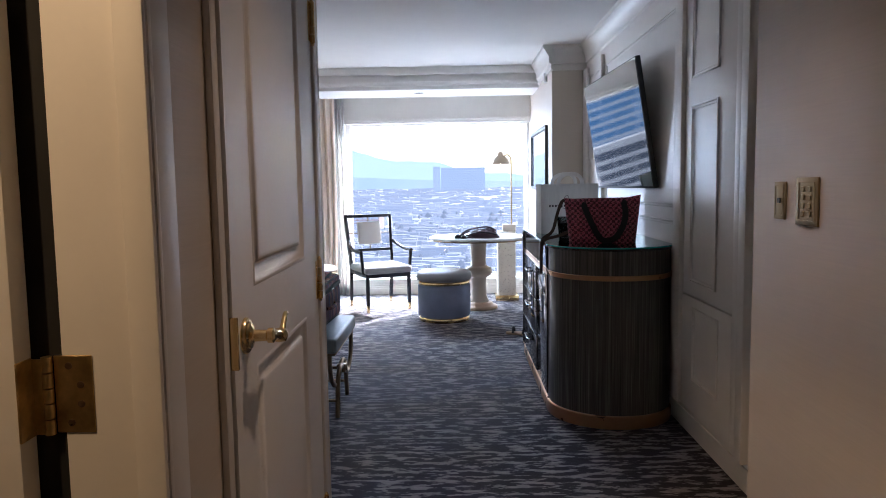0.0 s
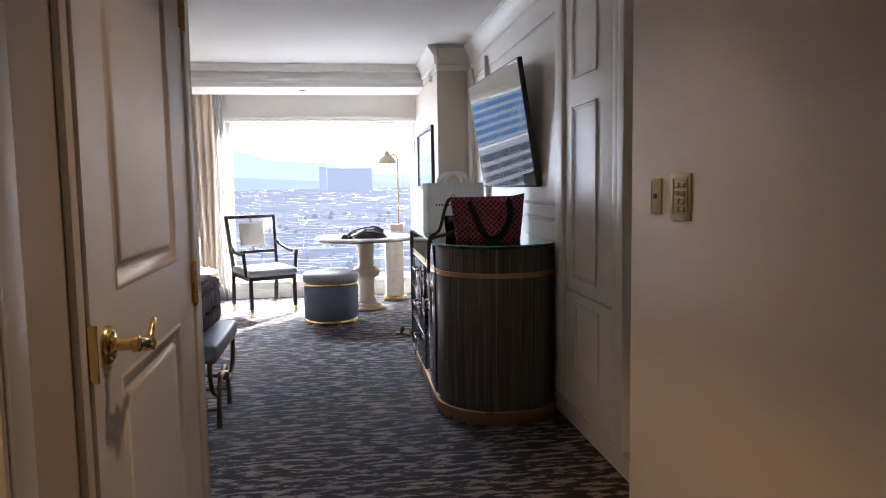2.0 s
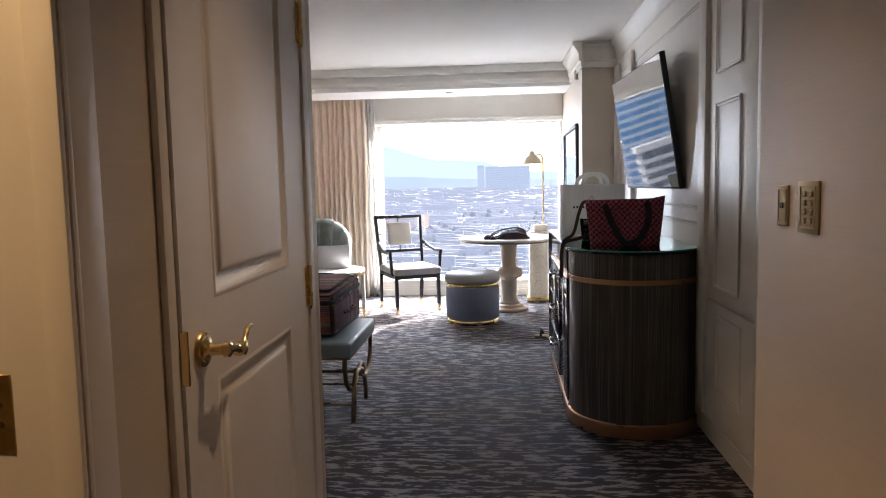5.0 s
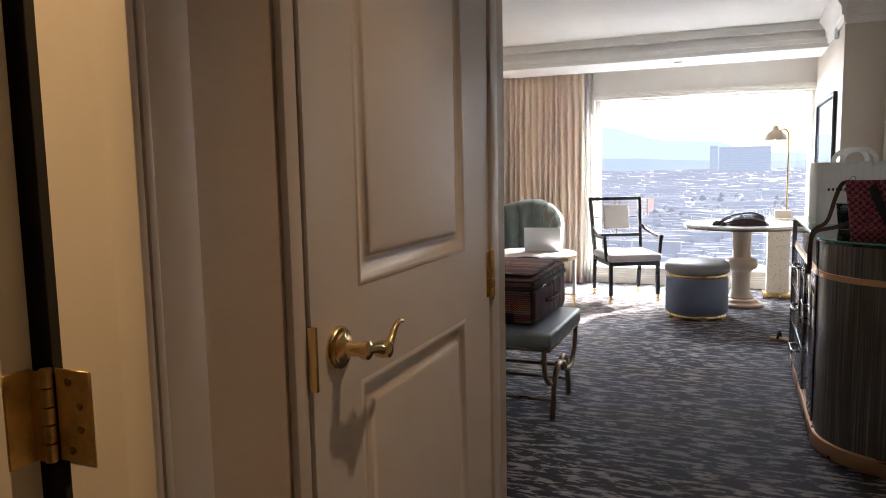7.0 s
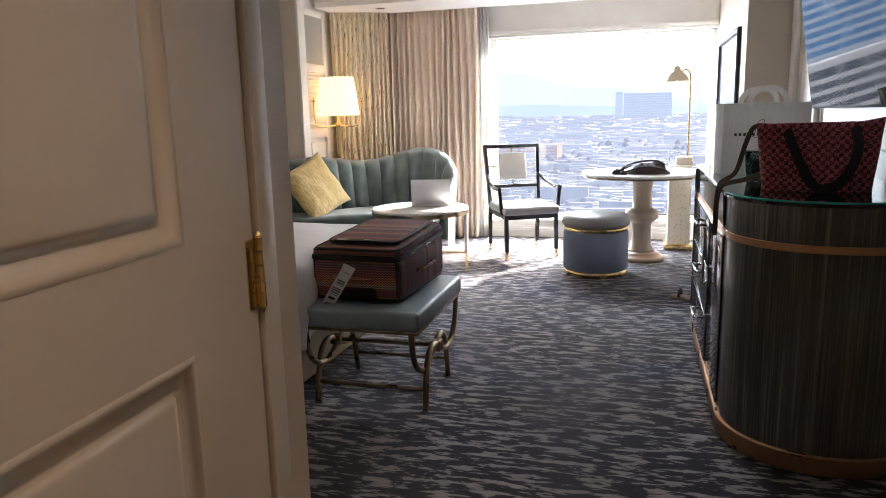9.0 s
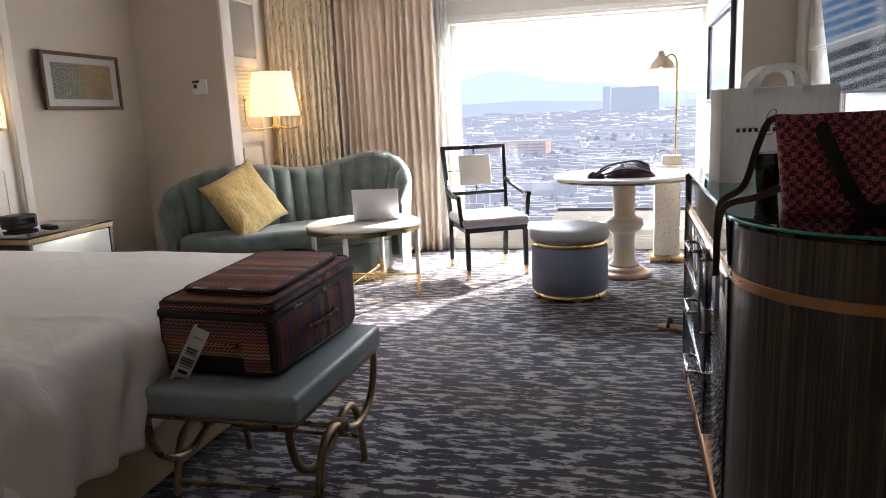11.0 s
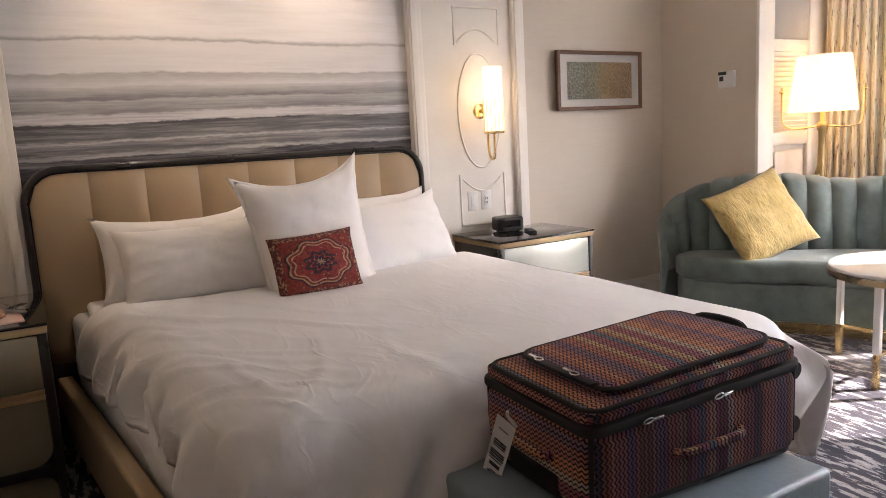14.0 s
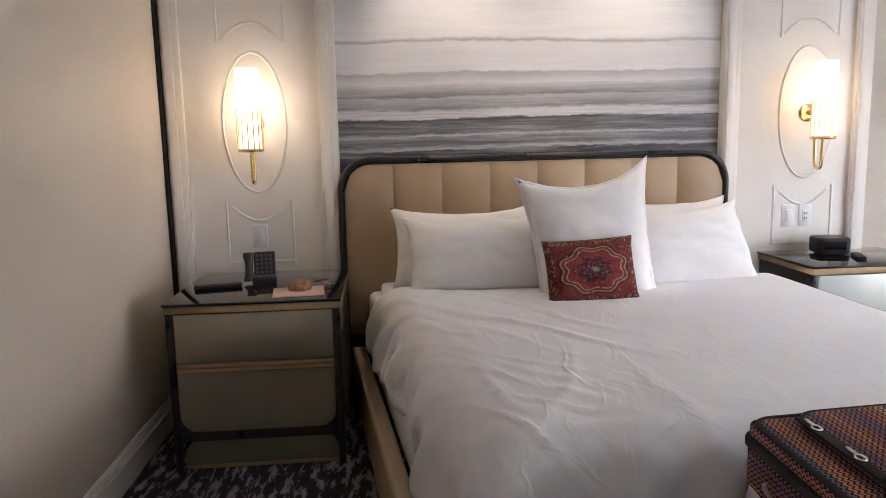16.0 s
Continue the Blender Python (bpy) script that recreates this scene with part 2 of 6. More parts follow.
def terrazzo_material():
    m, t, b = material("terrazzo")
    vo = t.nodes.new("ShaderNodeTexVoronoi")
    vo.inputs["Scale"].default_value = 55.0
    t.links.new(coords(t), vo.inputs["Vector"])
    n = noisy(t, coords(t), 30.0, 3.0)
    spots = ramp(t, vo.outputs["Distance"], ((0.18, (0.20, 0.17, 0.14)), (0.30, (0.66, 0.62, 0.54))))
    c = blend(t, ramp(t, n, ((0.45, (0, 0, 0)), (0.55, (1, 1, 1)))), (0.68, 0.64, 0.56), spots)
    t.links.new(c, b.inputs["Base Color"])
    b.inputs["Roughness"].default_value = 0.35
    return m


def rug_pillow_material():
    """Red kilim print with a cream-edged medallion."""
    m, t, b = material("medallion_print")
    tc, sep = t.nodes.new("ShaderNodeTexCoord"), t.nodes.new("ShaderNodeSeparateXYZ")
    t.links.new(tc.outputs["Object"], sep.inputs[0])

    def calc(op, a, bb=0.0):
        n = t.nodes.new("ShaderNodeMath")
        n.operation = op
        for i, v in ((0, a), (1, bb)):
            if isinstance(v, (int, float)):
                n.inputs[i].default_value = v
            else:
                t.links.new(v, n.inputs[i])
        return n.outputs[0]
    ax, az = calc("ABSOLUTE", sep.outputs[0]), calc("ABSOLUTE", sep.outputs[2])
    ex = calc("MULTIPLY", ax, 5.3)
    ez = calc("MULTIPLY", az, 7.9)
    ang = calc("ARCTAN2", ez, ex)
    rad = calc("SQRT", calc("ADD", calc("MULTIPLY", ex, ex), calc("MULTIPLY", ez, ez)))
    lobed = calc("ADD", rad, calc("MULTIPLY", calc("COSINE", calc("MULTIPLY", ang, 8.0)), 0.05))
    v = coords(t, (1, 1, 1))
    fine = noisy(t, v, 75.0, 3.0, 0.7)
    rings = ramp(t, lobed, ((0.0, (0.36, 0.24, 0.14)), (0.07, (0.04, 0.02, 0.04)), (0.20, (0.28, 0.04, 0.03)), (0.25, (0.05, 0.02, 0.035)), (0.36, (0.24, 0.03, 0.025)), (0.60, (0.40, 0.28, 0.17)), (0.64, (0.20, 0.03, 0.025)), (0.70, (0.36, 0.24, 0.14)), (0.75, (0.05, 0.02, 0.03)), (0.80, (0.22, 0.03, 0.022))), "CONSTANT")
    edge = calc("MAXIMUM", calc("MULTIPLY", ax, 1 / 0.20), calc("MULTIPLY", az, 1 / 0.135))
    border = ramp(t, edge, ((0.0, (0, 0, 0)), (0.80, (1, 1, 1))), "CONSTANT")
    motif = ramp(t, fine, ((0.42, (0.20, 0.025, 0.018)), (0.5, (0.05, 0.02, 0.03)), (0.6, (0.34, 0.18, 0.09))))
    c = blend(t, border, rings, motif)
    vor = t.nodes.new("ShaderNodeTexVoronoi")
    vor.inputs["Scale"].default_value = 62.0
    t.links.new(v, vor.inputs["Vector"])
    c = blend(t, ramp(t, vor.outputs["Distance"], ((0.22, (1, 1, 1)), (0.30, (0, 0, 0)))), c, motif)
    c = blend(t, 0.7, c, ramp(t, fine, ((0.35, (0.30, 0.22, 0.22)), (0.6, (1, 1, 1)))), "MULTIPLY")
    t.links.new(c, b.inputs["Base Color"])
    b.inputs["Roughness"].default_value = 0.9
    return m


def crinkle_material(name, base):
    """Cloth gathered into short wavy ridges."""
    m, t, b = material(name)
    n = noisy(t, coords(t, (18, 18, 62)), 1.0, 3.0, 0.55, 1.2)
    fine = noisy(t, coords(t), 320.0, 2.0)
    c = ramp(t, n, ((0.3, tuple(x * 0.62 for x in base)), (0.5, base), (0.7, tuple(min(1, x * 1.2) for x in base))))
    t.links.new(blend(t, 0.2, c, ramp(t, fine, ((0.3, tuple(x * 0.8 for x in base)), (0.7, base)))), b.inputs["Base Color"])
    b.inputs["Roughness"].default_value = 0.7
    b.inputs["Sheen Weight"].default_value = 0.2
    bump(t, b, n, 0.8, 0.008)
    return m


def curtain_material(name, base, thin=0.3, streaks=None):
    m, t, b = material(name)
    n = noisy(t, coords(t, (1, 1, 0.15)), 60.0, 3.0)
    c = ramp(t, n, ((0.3, tuple(x * 0.9 for x in base)), (0.7, base)))
    if streaks:
        s = noisy(t, coords(t, (30, 30, 3.2)), 2.6, 4.0, 0.7, 0.5)
        c = blend(t, ramp(t, s, ((0.575, (0, 0, 0)), (0.61, (1, 1, 1)))), c, streaks)
    t.links.new(c, b.inputs["Base Color"])
    b.inputs["Roughness"].default_value = 0.85
    tr = t.nodes.new("ShaderNodeBsdfTranslucent")
    t.links.new(c, tr.inputs[0])
    mx = t.nodes.new("ShaderNodeMixShader")
    mx.inputs[0].default_value = thin
    t.links.new(b.outputs[0], mx.inputs[1])
    t.links.new(tr.outputs[0], mx.inputs[2])
    t.links.new(mx.outputs[0], t.nodes["Material Output"].inputs[0])
    return m


def shade_material(name, base, power):
    """Lit lampshade cloth: thin, and aglow from the bulb inside."""
    m = curtain_material(name, base, 0.55)
    b = m.node_tree.nodes["Principled BSDF"]
    b.inputs["Emission Color"].default_value = (1.0, 0.79, 0.50, 1)
    b.inputs["Emission Strength"].default_value = power
    return m


def glass_material(name, tint=(1, 1, 1), rough=0.0):
    m, t, b = material(name)
    b.inputs["Base Color"].default_value = (*tint, 1)
    b.inputs["Roughness"].default_value = rough
    b.inputs["Transmission Weight"].default_value = 1.0
    b.inputs["IOR"].default_value = 1.45
    return m


def glow(name, colour, strength):
    m, t, b = material(name)
    b.inputs["Base Color"].default_value = (*colour, 1)
    b.inputs["Emission Color"].default_value = (*colour, 1)
    b.inputs["Emission Strength"].default_value = strength
    return m


WALL = grasscloth("wall_grasscloth", (0.62, 0.54, 0.445))
PAINT = plain("cream_paint", (0.77, 0.73, 0.67), 0.44, vary=0.03, fine=60, relief=0.05, worn=0.15)
CEIL = plain("ceiling_paint", (0.83, 0.81, 0.78), 0.85, vary=0.02, relief=0.1)
CARPET = carpet_material()
MURAL = mural_material()
BRASS = plain("polished_brass", (0.80, 0.60, 0.29), 0.22, 1.0, 0.06, relief=0.0)
SATINBRASS = plain("satin_brass", (0.40, 0.30, 0.15), 0.42, 0.9, 0.08, 14, relief=0.05)
OLDBRASS = plain("worn_brass", (0.58, 0.41, 0.17), 0.36, 1.0, 0.35, 22, relief=0.1)
TANMETAL = plain("tan_satin_metal", (0.40, 0.31, 0.22), 0.38, 0.55, 0.05, relief=0.0)
BRONZE = plain("aged_bronze", (0.30, 0.22, 0.13), 0.3, 1.0, 0.15, 14, relief=0.05)
CHROME = plain("chrome", (0.75, 0.76, 0.78), 0.1, 1.0, 0.02, relief=0.0)
COPPER = plain("copper_band", (0.56, 0.31, 0.16), 0.30, 1.0, 0.08, relief=0.0)
BLACKWOOD = plain("black_lacquered_wood", (0.016, 0.014, 0.015), 0.3, 0, 0.2, relief=0.03, coat=0.2)
LEATHER = plain("blue_grey_leather", (0.26, 0.33, 0.375), 0.38, 0, 0.10, 5, (1, 1, 1), 70, 0.8)
TAN = plain("tan_leather", (0.39, 0.285, 0.175), 0.42, 0, 0.05, 4, relief=0.12)
LINEN = linen_material()
# Ivory seat cloth greyed: the shadow on the seat is put into its colour.
SHADEDSEAT = plain("shaded_seat_cloth", (0.36, 0.35, 0.345), 0.75, 0, 0.05, 5, relief=0.3)
SEATCLOTH = plain("ivory_seat_cloth", (0.52, 0.49, 0.45), 0.75, 0, 0.04, 5, relief=0.3)
# Wide tone patches put the velvet's uneven sheen into its colour.
VELVET = plain("sage_velvet", (0.112, 0.147, 0.136), 0.6, 0, 0.45, 7, (1, 1, 1), 200, 0.12, sheen=0.4)
YELLOW = crinkle_material("mustard_cloth", (0.46, 0.33, 0.11))
OTTOCLOTH = plain("slate_basket_weave", (0.17, 0.20, 0.29), 0.7, 0, 0.16, 5, (1, 1, 1), 110, 0.9)
OTTOTOP = plain("pale_grey_leather", (0.31, 0.315, 0.325), 0.5, 0, 0.04, 5, relief=0.2)
STONE = plain("cream_marble", (0.44, 0.37, 0.29), 0.35, 0, 0.10, 5, relief=0.05)
MARBLE = plain("white_marble", (0.78, 0.77, 0.75), 0.18, 0, 0.05, 3, relief=0.0)
TERRAZZO = terrazzo_material()
ZEBRANO = zebrano_material()
BLACKGLASS = plain("black_glass", (0.012, 0.012, 0.013), 0.05, 0, 0.05, relief=0.0, coat=0.5)
SMOKE = plain("smoked_mirror", (0.16, 0.15, 0.145), 0.06, 1.0, 0.05, relief=0.0)
BRONZEMIRROR = plain("bronze_mirror_front", (0.43, 0.39, 0.29), 0.16, 0.55, 0.04, 3, relief=0.0)
PALEMIRROR = plain("antiqued_mirror_front", (0.58, 0.60, 0.56), 0.2, 0.35, 0.06, 4, relief=0.0)
PLASTIC = plain("black_plastic", (0.02, 0.02, 0.021), 0.4, 0, 0.1, relief=0.1)
WHITEPLASTIC = plain("white_plastic", (0.72, 0.71, 0.69), 0.4, 0, 0.02, relief=0.0)
PAPER = plain("white_paper", (0.78, 0.77, 0.76), 0.6, 0, 0.02, relief=0.05)
INK = plain("black_ink", (0.03, 0.03, 0.035), 0.6, 0, 0.1, relief=0.0)
GOLDTRIM = plain("gold_wood_trim", (0.36, 0.25, 0.13), 0.42, 0.25, 0.03, 3, relief=0.0)
CHEVRON = chevron_material()
BLACKCLOTH = plain("black_nylon", (0.014, 0.013, 0.015), 0.7, 0, 0.2, relief=0.5)
TWEED = tweed_material()
MAROON = plain("maroon_leather", (0.042, 0.016, 0.024), 0.4, 0, 0.2, 10, relief=0.3)
KILIM = rug_pillow_material()
CURTAIN = curtain_material("blush_linen_curtain", (0.95, 0.80, 0.66), 0.18)
PATTERNED = curtain_material("streaked_curtain", (0.92, 0.85, 0.68), 0.22, (0.29, 0.23, 0.13))
BAGPAPER = curtain_material("bag_paper", (0.82, 0.80, 0.77), 0.45)
SHEER = curtain_material("sheer_voile", (0.85, 0.83, 0.80), 0.6)
SHADE = shade_material("lit_shade_cloth", (0.86, 0.76, 0.58), 0.34)
SCONCEGLASS = shade_material("lit_opal_glass", (0.9, 0.85, 0.78), 0.32)
ALU = plain("brushed_aluminium", (0.55, 0.55, 0.56), 0.35, 0.7, 0.03, relief=0.02)
DARK = plain("shadow_gap", (0.012, 0.011, 0.010), 0.8, 0, 0.1, relief=0.0)
SCREEN = plain("tv_screen", (0.006, 0.006, 0.007), 0.03, 0, 0.1, relief=0.0, coat=1.0)
GREYFRAME = plain("dark_frame", (0.035, 0.032, 0.032), 0.35, 0, 0.1, relief=0.05)
WALNUT = plain("walnut_frame", (0.16, 0.075, 0.035), 0.4, 0, 0.25, 8, (1, 12, 12), 40, 0.1)
GLASS = glass_material("clear_glass")
TEAL = plain("teal_glass_edge", (0.03, 0.40, 0.36), 0.12, 0, 0.1, 9, relief=0.0, coat=0.6)
EDGEGLASS = glass_material("green_edged_glass", (0.45, 0.86, 0.78))
KEYGREY = plain("grey_keys", (0.10, 0.10, 0.105), 0.45, 0, 0.1, relief=0.0)
CUPDARK = plain("dark_drink", (0.02, 0.013, 0.010), 0.25, 0, 0.1, relief=0.0)


# ---- mesh helpers ----
def join(*parts):
    out = bmesh.new()
    for bm in parts:
        me = bpy.data.meshes.new("tmp")
        bm.to_mesh(me)
        bm.free()
        out.from_mesh(me)
        bpy.data.meshes.remove(me)
    return out


def bevelled(bm, r, seg=2):
    if r > 0:
        bmesh.ops.bevel(bm, geom=list(bm.edges), offset=r, segments=seg, profile=0.5, affect="EDGES")
    return bm


def box(x0, y0, z0, x1, y1, z1, r=0.0, seg=2):
    bm = bmesh.new()
    bmesh.ops.create_cube(bm, size=1)
    bmesh.ops.transform(bm, matrix=Matrix.Translation(((x0 + x1) / 2, (y0 + y1) / 2, (z0 + z1) / 2)) @ Matrix.Diagonal((x1 - x0, y1 - y0, z1 - z0, 1)), verts=bm.verts)
    return bevelled(bm, r, seg)


def moved(bm, m):
    bmesh.ops.transform(bm, matrix=m, verts=bm.verts)
    return bm


def lathe(profile, n=40, x=0.0, y=0.0):
    bm = bmesh.new()
    rings = []
    for r, z in profile:
        rings.append([bm.verts.new((x + r * math.cos(2 * math.pi * i / n), y + r * math.sin(2 * math.pi * i / n), z)) for i in range(n)])
    for a, b in zip(rings, rings[1:]):
        for i in range(n):
            bm.faces.new((a[i], a[(i + 1) % n], b[(i + 1) % n], b[i]))
    bm.faces.new(reversed(rings[0]))
    bm.faces.new(rings[-1])
    return bm


def tube(points, r, n=10, closed=False):
    pts = [Vector(p) for p in points]
    bm = bmesh.new()
    rings, up = [], None
    for i, p in enumerate(pts):
        a = pts[i - 1] if (i > 0 or closed) else p
        b = pts[(i + 1) % len(pts)] if (i + 1 < len(pts) or closed) else p
        d = (b - a).normalized()
        if up is None:
            up = Vector((0, 0, 1)) if abs(d.z) < 0.9 else Vector((1, 0, 0))
        side = d.cross(up).normalized()
        up = side.cross(d).normalized()
        rad = r[i] if isinstance(r, (list, tuple)) else r
        rings.append([bm.verts.new(p + rad * (math.cos(2 * math.pi * k / n) * side + math.sin(2 * math.pi * k / n) * up)) for k in range(n)])
    pairs = list(zip(rings, rings[1:])) + ([(rings[-1], rings[0])] if closed else [])
    for a, b in pairs:
        for k in range(n):
            bm.faces.new((a[k], a[(k + 1) % n], b[(k + 1) % n], b[k]))
    if not closed:
        bm.faces.new(reversed(rings[0]))
        bm.faces.new(rings[-1])
    bmesh.ops.recalc_face_normals(bm, faces=bm.faces)
    return bm


def prism(outline, z0, z1, r=0.0, seg=2):
    bm = bmesh.new()
    a = [bm.verts.new((x, y, z0)) for x, y in outline]
    b = [bm.verts.new((x, y, z1)) for x, y in outline]
    n = len(outline)
    bm.faces.new(reversed(a))
    top = bm.faces.new(b)
    for i in range(n):
        bm.faces.new((a[i], a[(i + 1) % n], b[(i + 1) % n], b[i]))
    bmesh.ops.recalc_face_normals(bm, faces=bm.faces)
    if r:
        es = [e for e in bm.edges if abs(e.verts[0].co.z - e.verts[1].co.z) < 1e-6]
        bmesh.ops.bevel(bm, geom=es, offset=r, segments=seg, profile=0.5, affect="EDGES")
    return bm


def rounded_rect(w, h, r, n=8, cx=0.0, cy=0.0):
    out = []
    for sx, sy, a0 in ((1, 1, 0), (-1, 1, 90), (-1, -1, 180), (1, -1, 270)):
        for k in range(n + 1):
            a = radians(a0 + 90 * k / n)
            out.append((cx + sx * (w / 2 - r) + r * math.cos(a), cy + sy * (h / 2 - r) + r * math.sin(a)))
    return out


def smooth(bm, angle=40):
    for f in bm.faces:
        f.smooth = True
    lim = radians(angle)
    for e in bm.edges:
        if len(e.link_faces) == 2 and e.calc_face_angle(0) > lim:
            e.smooth = False
    return bm


def part(name, bm, mat, parent=None, label="", angle=40):
    smooth(bm, angle)
    me = bpy.data.meshes.new(name)
    bm.to_mesh(me)
    bm.free()
    me.materials.append(mat)
    ob = new(name, me)
    if parent is not None:
        ob.parent = parent
    return tagged(ob, label)


def piece(name, me, parent, m):
    ob = new(name, me)
    ob.parent, ob.matrix_basis = parent, m
    return ob


def thing(name, place, label, category, group="", turn=0):
    ob = new(name)
    ob.empty_display_size = 0.1
    ob.matrix_basis = pose(*place, 0, 0, turn)
    return tagged(ob, label, category, group)


def structure(name, bm, mat, label="", category=""):
    return tagged(part(name, bm, mat), label, category or name.split("_")[0], "", "structure")


def arc(cx, cy, r, a0, a1, n):
    return [(cx + r * math.cos(radians(a0 + (a1 - a0) * i / n)), cy + r * math.sin(radians(a0 + (a1 - a0) * i / n))) for i in range(n + 1)]


def spline(points, n=8):
    """A smooth line through the points."""
    p = [Vector(q) for q in points]
    p = [2 * p[0] - p[1]] + p + [2 * p[-1] - p[-2]]
    out = []
    for i in range(1, len(p) - 2):
        for k in range(n):
            s = k / n
            out.append(0.5 * (2 * p[i] + (p[i + 1] - p[i - 1]) * s + (2 * p[i - 1] - 5 * p[i] + 4 * p[i + 1] - p[i + 2]) * s * s + (3 * p[i] - p[i - 1] - 3 * p[i + 1] + p[i + 2]) * s ** 3))
    return out + [p[-2]]


# ---- the shell ----
H = 2.55          # ceiling
XW, XE = -3.26, 1.58   # bed-side wall, panelled wall
YS, YN = 2.38, 8.74    # wall beside the bed, window wall
structure("floor", box(-3.6, -1.9, -0.12, 1.70, 8.95, 0.0), CARPET, "blue-grey and taupe carpet with streaked pattern", "carpet floor")
structure("ceiling", box(-3.6, -1.9, H, 2.0, 8.95, H + 0.15), CEIL, "smooth off-white painted ceiling", "ceiling")
structure("wall_east", box(XE, 2.12, 0, XE + 0.2, 8.95, H), WALL, "beige wall behind the cream panelling", "wall")
structure("wall_hall_east", box(1.15, -1.9, 0, XE + 0.2, 2.12, H), WALL, "beige grasscloth hall wall", "wall")
structure("wall_south", box(-3.6, -1.9, 0, 2.0, -1.75, H), WALL, "plain beige wall behind the entry", "wall")
structure("wall_west", join(box(-3.6, -1.9, 0, XW, 8.95, H)), WALL, "plain beige wall with a framed picture", "wall")
# wall between bathroom block and bedroom, and the block itself with its closed and its open doorway
structure("wall_bedroom_south", box(XW, 2.20, 0, -0.195, YS, H), WALL, "pale beige grasscloth wall beside the bed", "wall")
hall_wall = structure("wall_hall_west", box(-0.19, 1.250, 0, -0.07, 1.528, H), WALL, "beige grasscloth hall wall with two doorways", "wall")
for y0, y1, z0 in ((1.528, 2.402, 2.07), (0.25, 1.250, 2.07)):
    part("door_header", box(-0.19, y0, z0, -0.07, y1, H), WALL, hall_wall)
for y0, y1 in ((2.402, 2.55), (-1.75, 0.25)):
    part("wall_end", box(-0.19, y0, 0, -0.07, y1, H), WALL, hall_wall)
structure("wall_block_end", box(-0.95, 2.386, 0, -0.191, 2.55, H), WALL, "beige grasscloth end of the hall block", "wall")
structure("wall_bath", box(-1.42, -1.75, 0, -1.30, 2.199, H), WALL, "plain beige wall inside the open doorway", "wall")
# window wall
structure("wall_north", join(box(XW, YN, 0, -0.96, YN + 0.21, H), box(-0.96, YN, 2.06, 1.25, YN + 0.21, H), box(-0.96, YN, 0, 1.25, YN + 0.21, 0.19), box(1.25, YN, 0, XE, YN + 0.21, H)), PAINT, "cream wall around the wide window", "wall")
# Added out of view to trim the right edge of the sun patch.
structure("facade_fin", box(1.26, YN + 0.215, -3, 1.6, YN + 0.95, 4), PAINT, "unseen pier added outside to block the sun", "facade pier")
structure("wall_pier", box(1.25, 6.80, 0, XE, YN, H), WALL, "beige wall pier beside the window", "wall pier")
# recessed corner with the thermostat and the shutters
structure("wall_alcove", join(box(XW, 7.40, 0, -2.46, 7.52, H)), WALL, "beige wall return with a thermostat", "wall")
structure("wall_shutter_side", box(-2.58, 7.53, 0, -2.50, YN, H), PAINT, "cream painted return beside the curtain", "wall")
soffit = structure("soffit", box(-2.46, 7.82, 2.32, 1.25, 8.45, H), CEIL, "white ceiling beam with stepped moulding", "ceiling beam")
part("moulding", box(-2.46, 7.79, 2.36, 1.25, 7.8195, 2.40, 0.004), CEIL, soffit)
part("moulding", box(-2.46, 7.76, 2.47, 1.25, 7.8195, H - 0.002, 0.004), CEIL, soffit)


def cornice(name, pts, label):
    """A stepped crown moulding along a line of plan points, below the ceiling; the wall lies on its right hand."""
    prof = ((0, -0.22), (0.012, -0.22), (0.016, -0.17), (0.03, -0.16), (0.035, -0.10), (0.075, -0.035), (0.085, -0.03), (0.085, 0.0), (0, 0.0))
    bms = []
    for (x0, y0), (x1, y1) in zip(pts, pts[1:]):
        d = Vector((x1 - x0, y1 - y0, 0)).normalized()
        nrm = Vector((-d.y, d.x, 0))
        bm = bmesh.new()
        a = [bm.verts.new(Vector((x0, y0, H)) + nrm * u + Vector((0, 0, w)) - d * 0.0) for u, w in prof]
        b = [bm.verts.new(Vector((x1, y1, H)) + nrm * u + Vector((0, 0, w))) for u, w in prof]
        for i in range(len(prof)):
            j = (i + 1) % len(prof)
            bm.faces.new((a[i], a[j], b[j], b[i]))
        bm.faces.new(a)
        bm.faces.new(list(reversed(b)))
        bmesh.ops.recalc_face_normals(bm, faces=bm.faces)
        bms.append(bm)
    return structure(name, join(*bms), PAINT, label, "crown moulding")


cornice("cornice_east", [(XE - 0.004, 2.12), (XE - 0.004, 6.80)], "cream stepped crown moulding")
cornice("cornice_pier", [(XE, 6.796), (1.25, 6.796)], "cream stepped crown moulding on the pier")
cornice("cornice_pier_side", [(1.246, 6.72), (1.246, 7.76)], "cream stepped crown moulding on the pier")
cornice("cornice_west", [(XW + 0.004, 7.39), (XW + 0.004, YS)], "cream stepped crown moulding")
cornice("cornice_alcove", [(-2.46, 7.396), (XW, 7.396)], "cream stepped crown moulding")


def baseboard(name, x0, y0, x1, y1, nx, ny, h=0.15):
    """Skirting between two plan points; (nx, ny) is the way it stands out from the wall."""
    def slab(t, z0, z1):
        xs, ys = sorted((x0, x1)), sorted((y0, y1))
        if nx:
            return box(min(x0, x0 + nx * t), ys[0], z0, max(x0, x0 + nx * t), ys[1], z1, 0.002, 1)
        return box(xs[0], min(y0, y0 + ny * t), z0, xs[1], max(y0, y0 + ny * t), z1, 0.002, 1)
    return structure(name, join(slab(0.018, 0.0, h - 0.045), slab(0.013, h - 0.045, h - 0.02), slab(0.008, h - 0.02, h)), PAINT, "cream stepped baseboard", "baseboard")


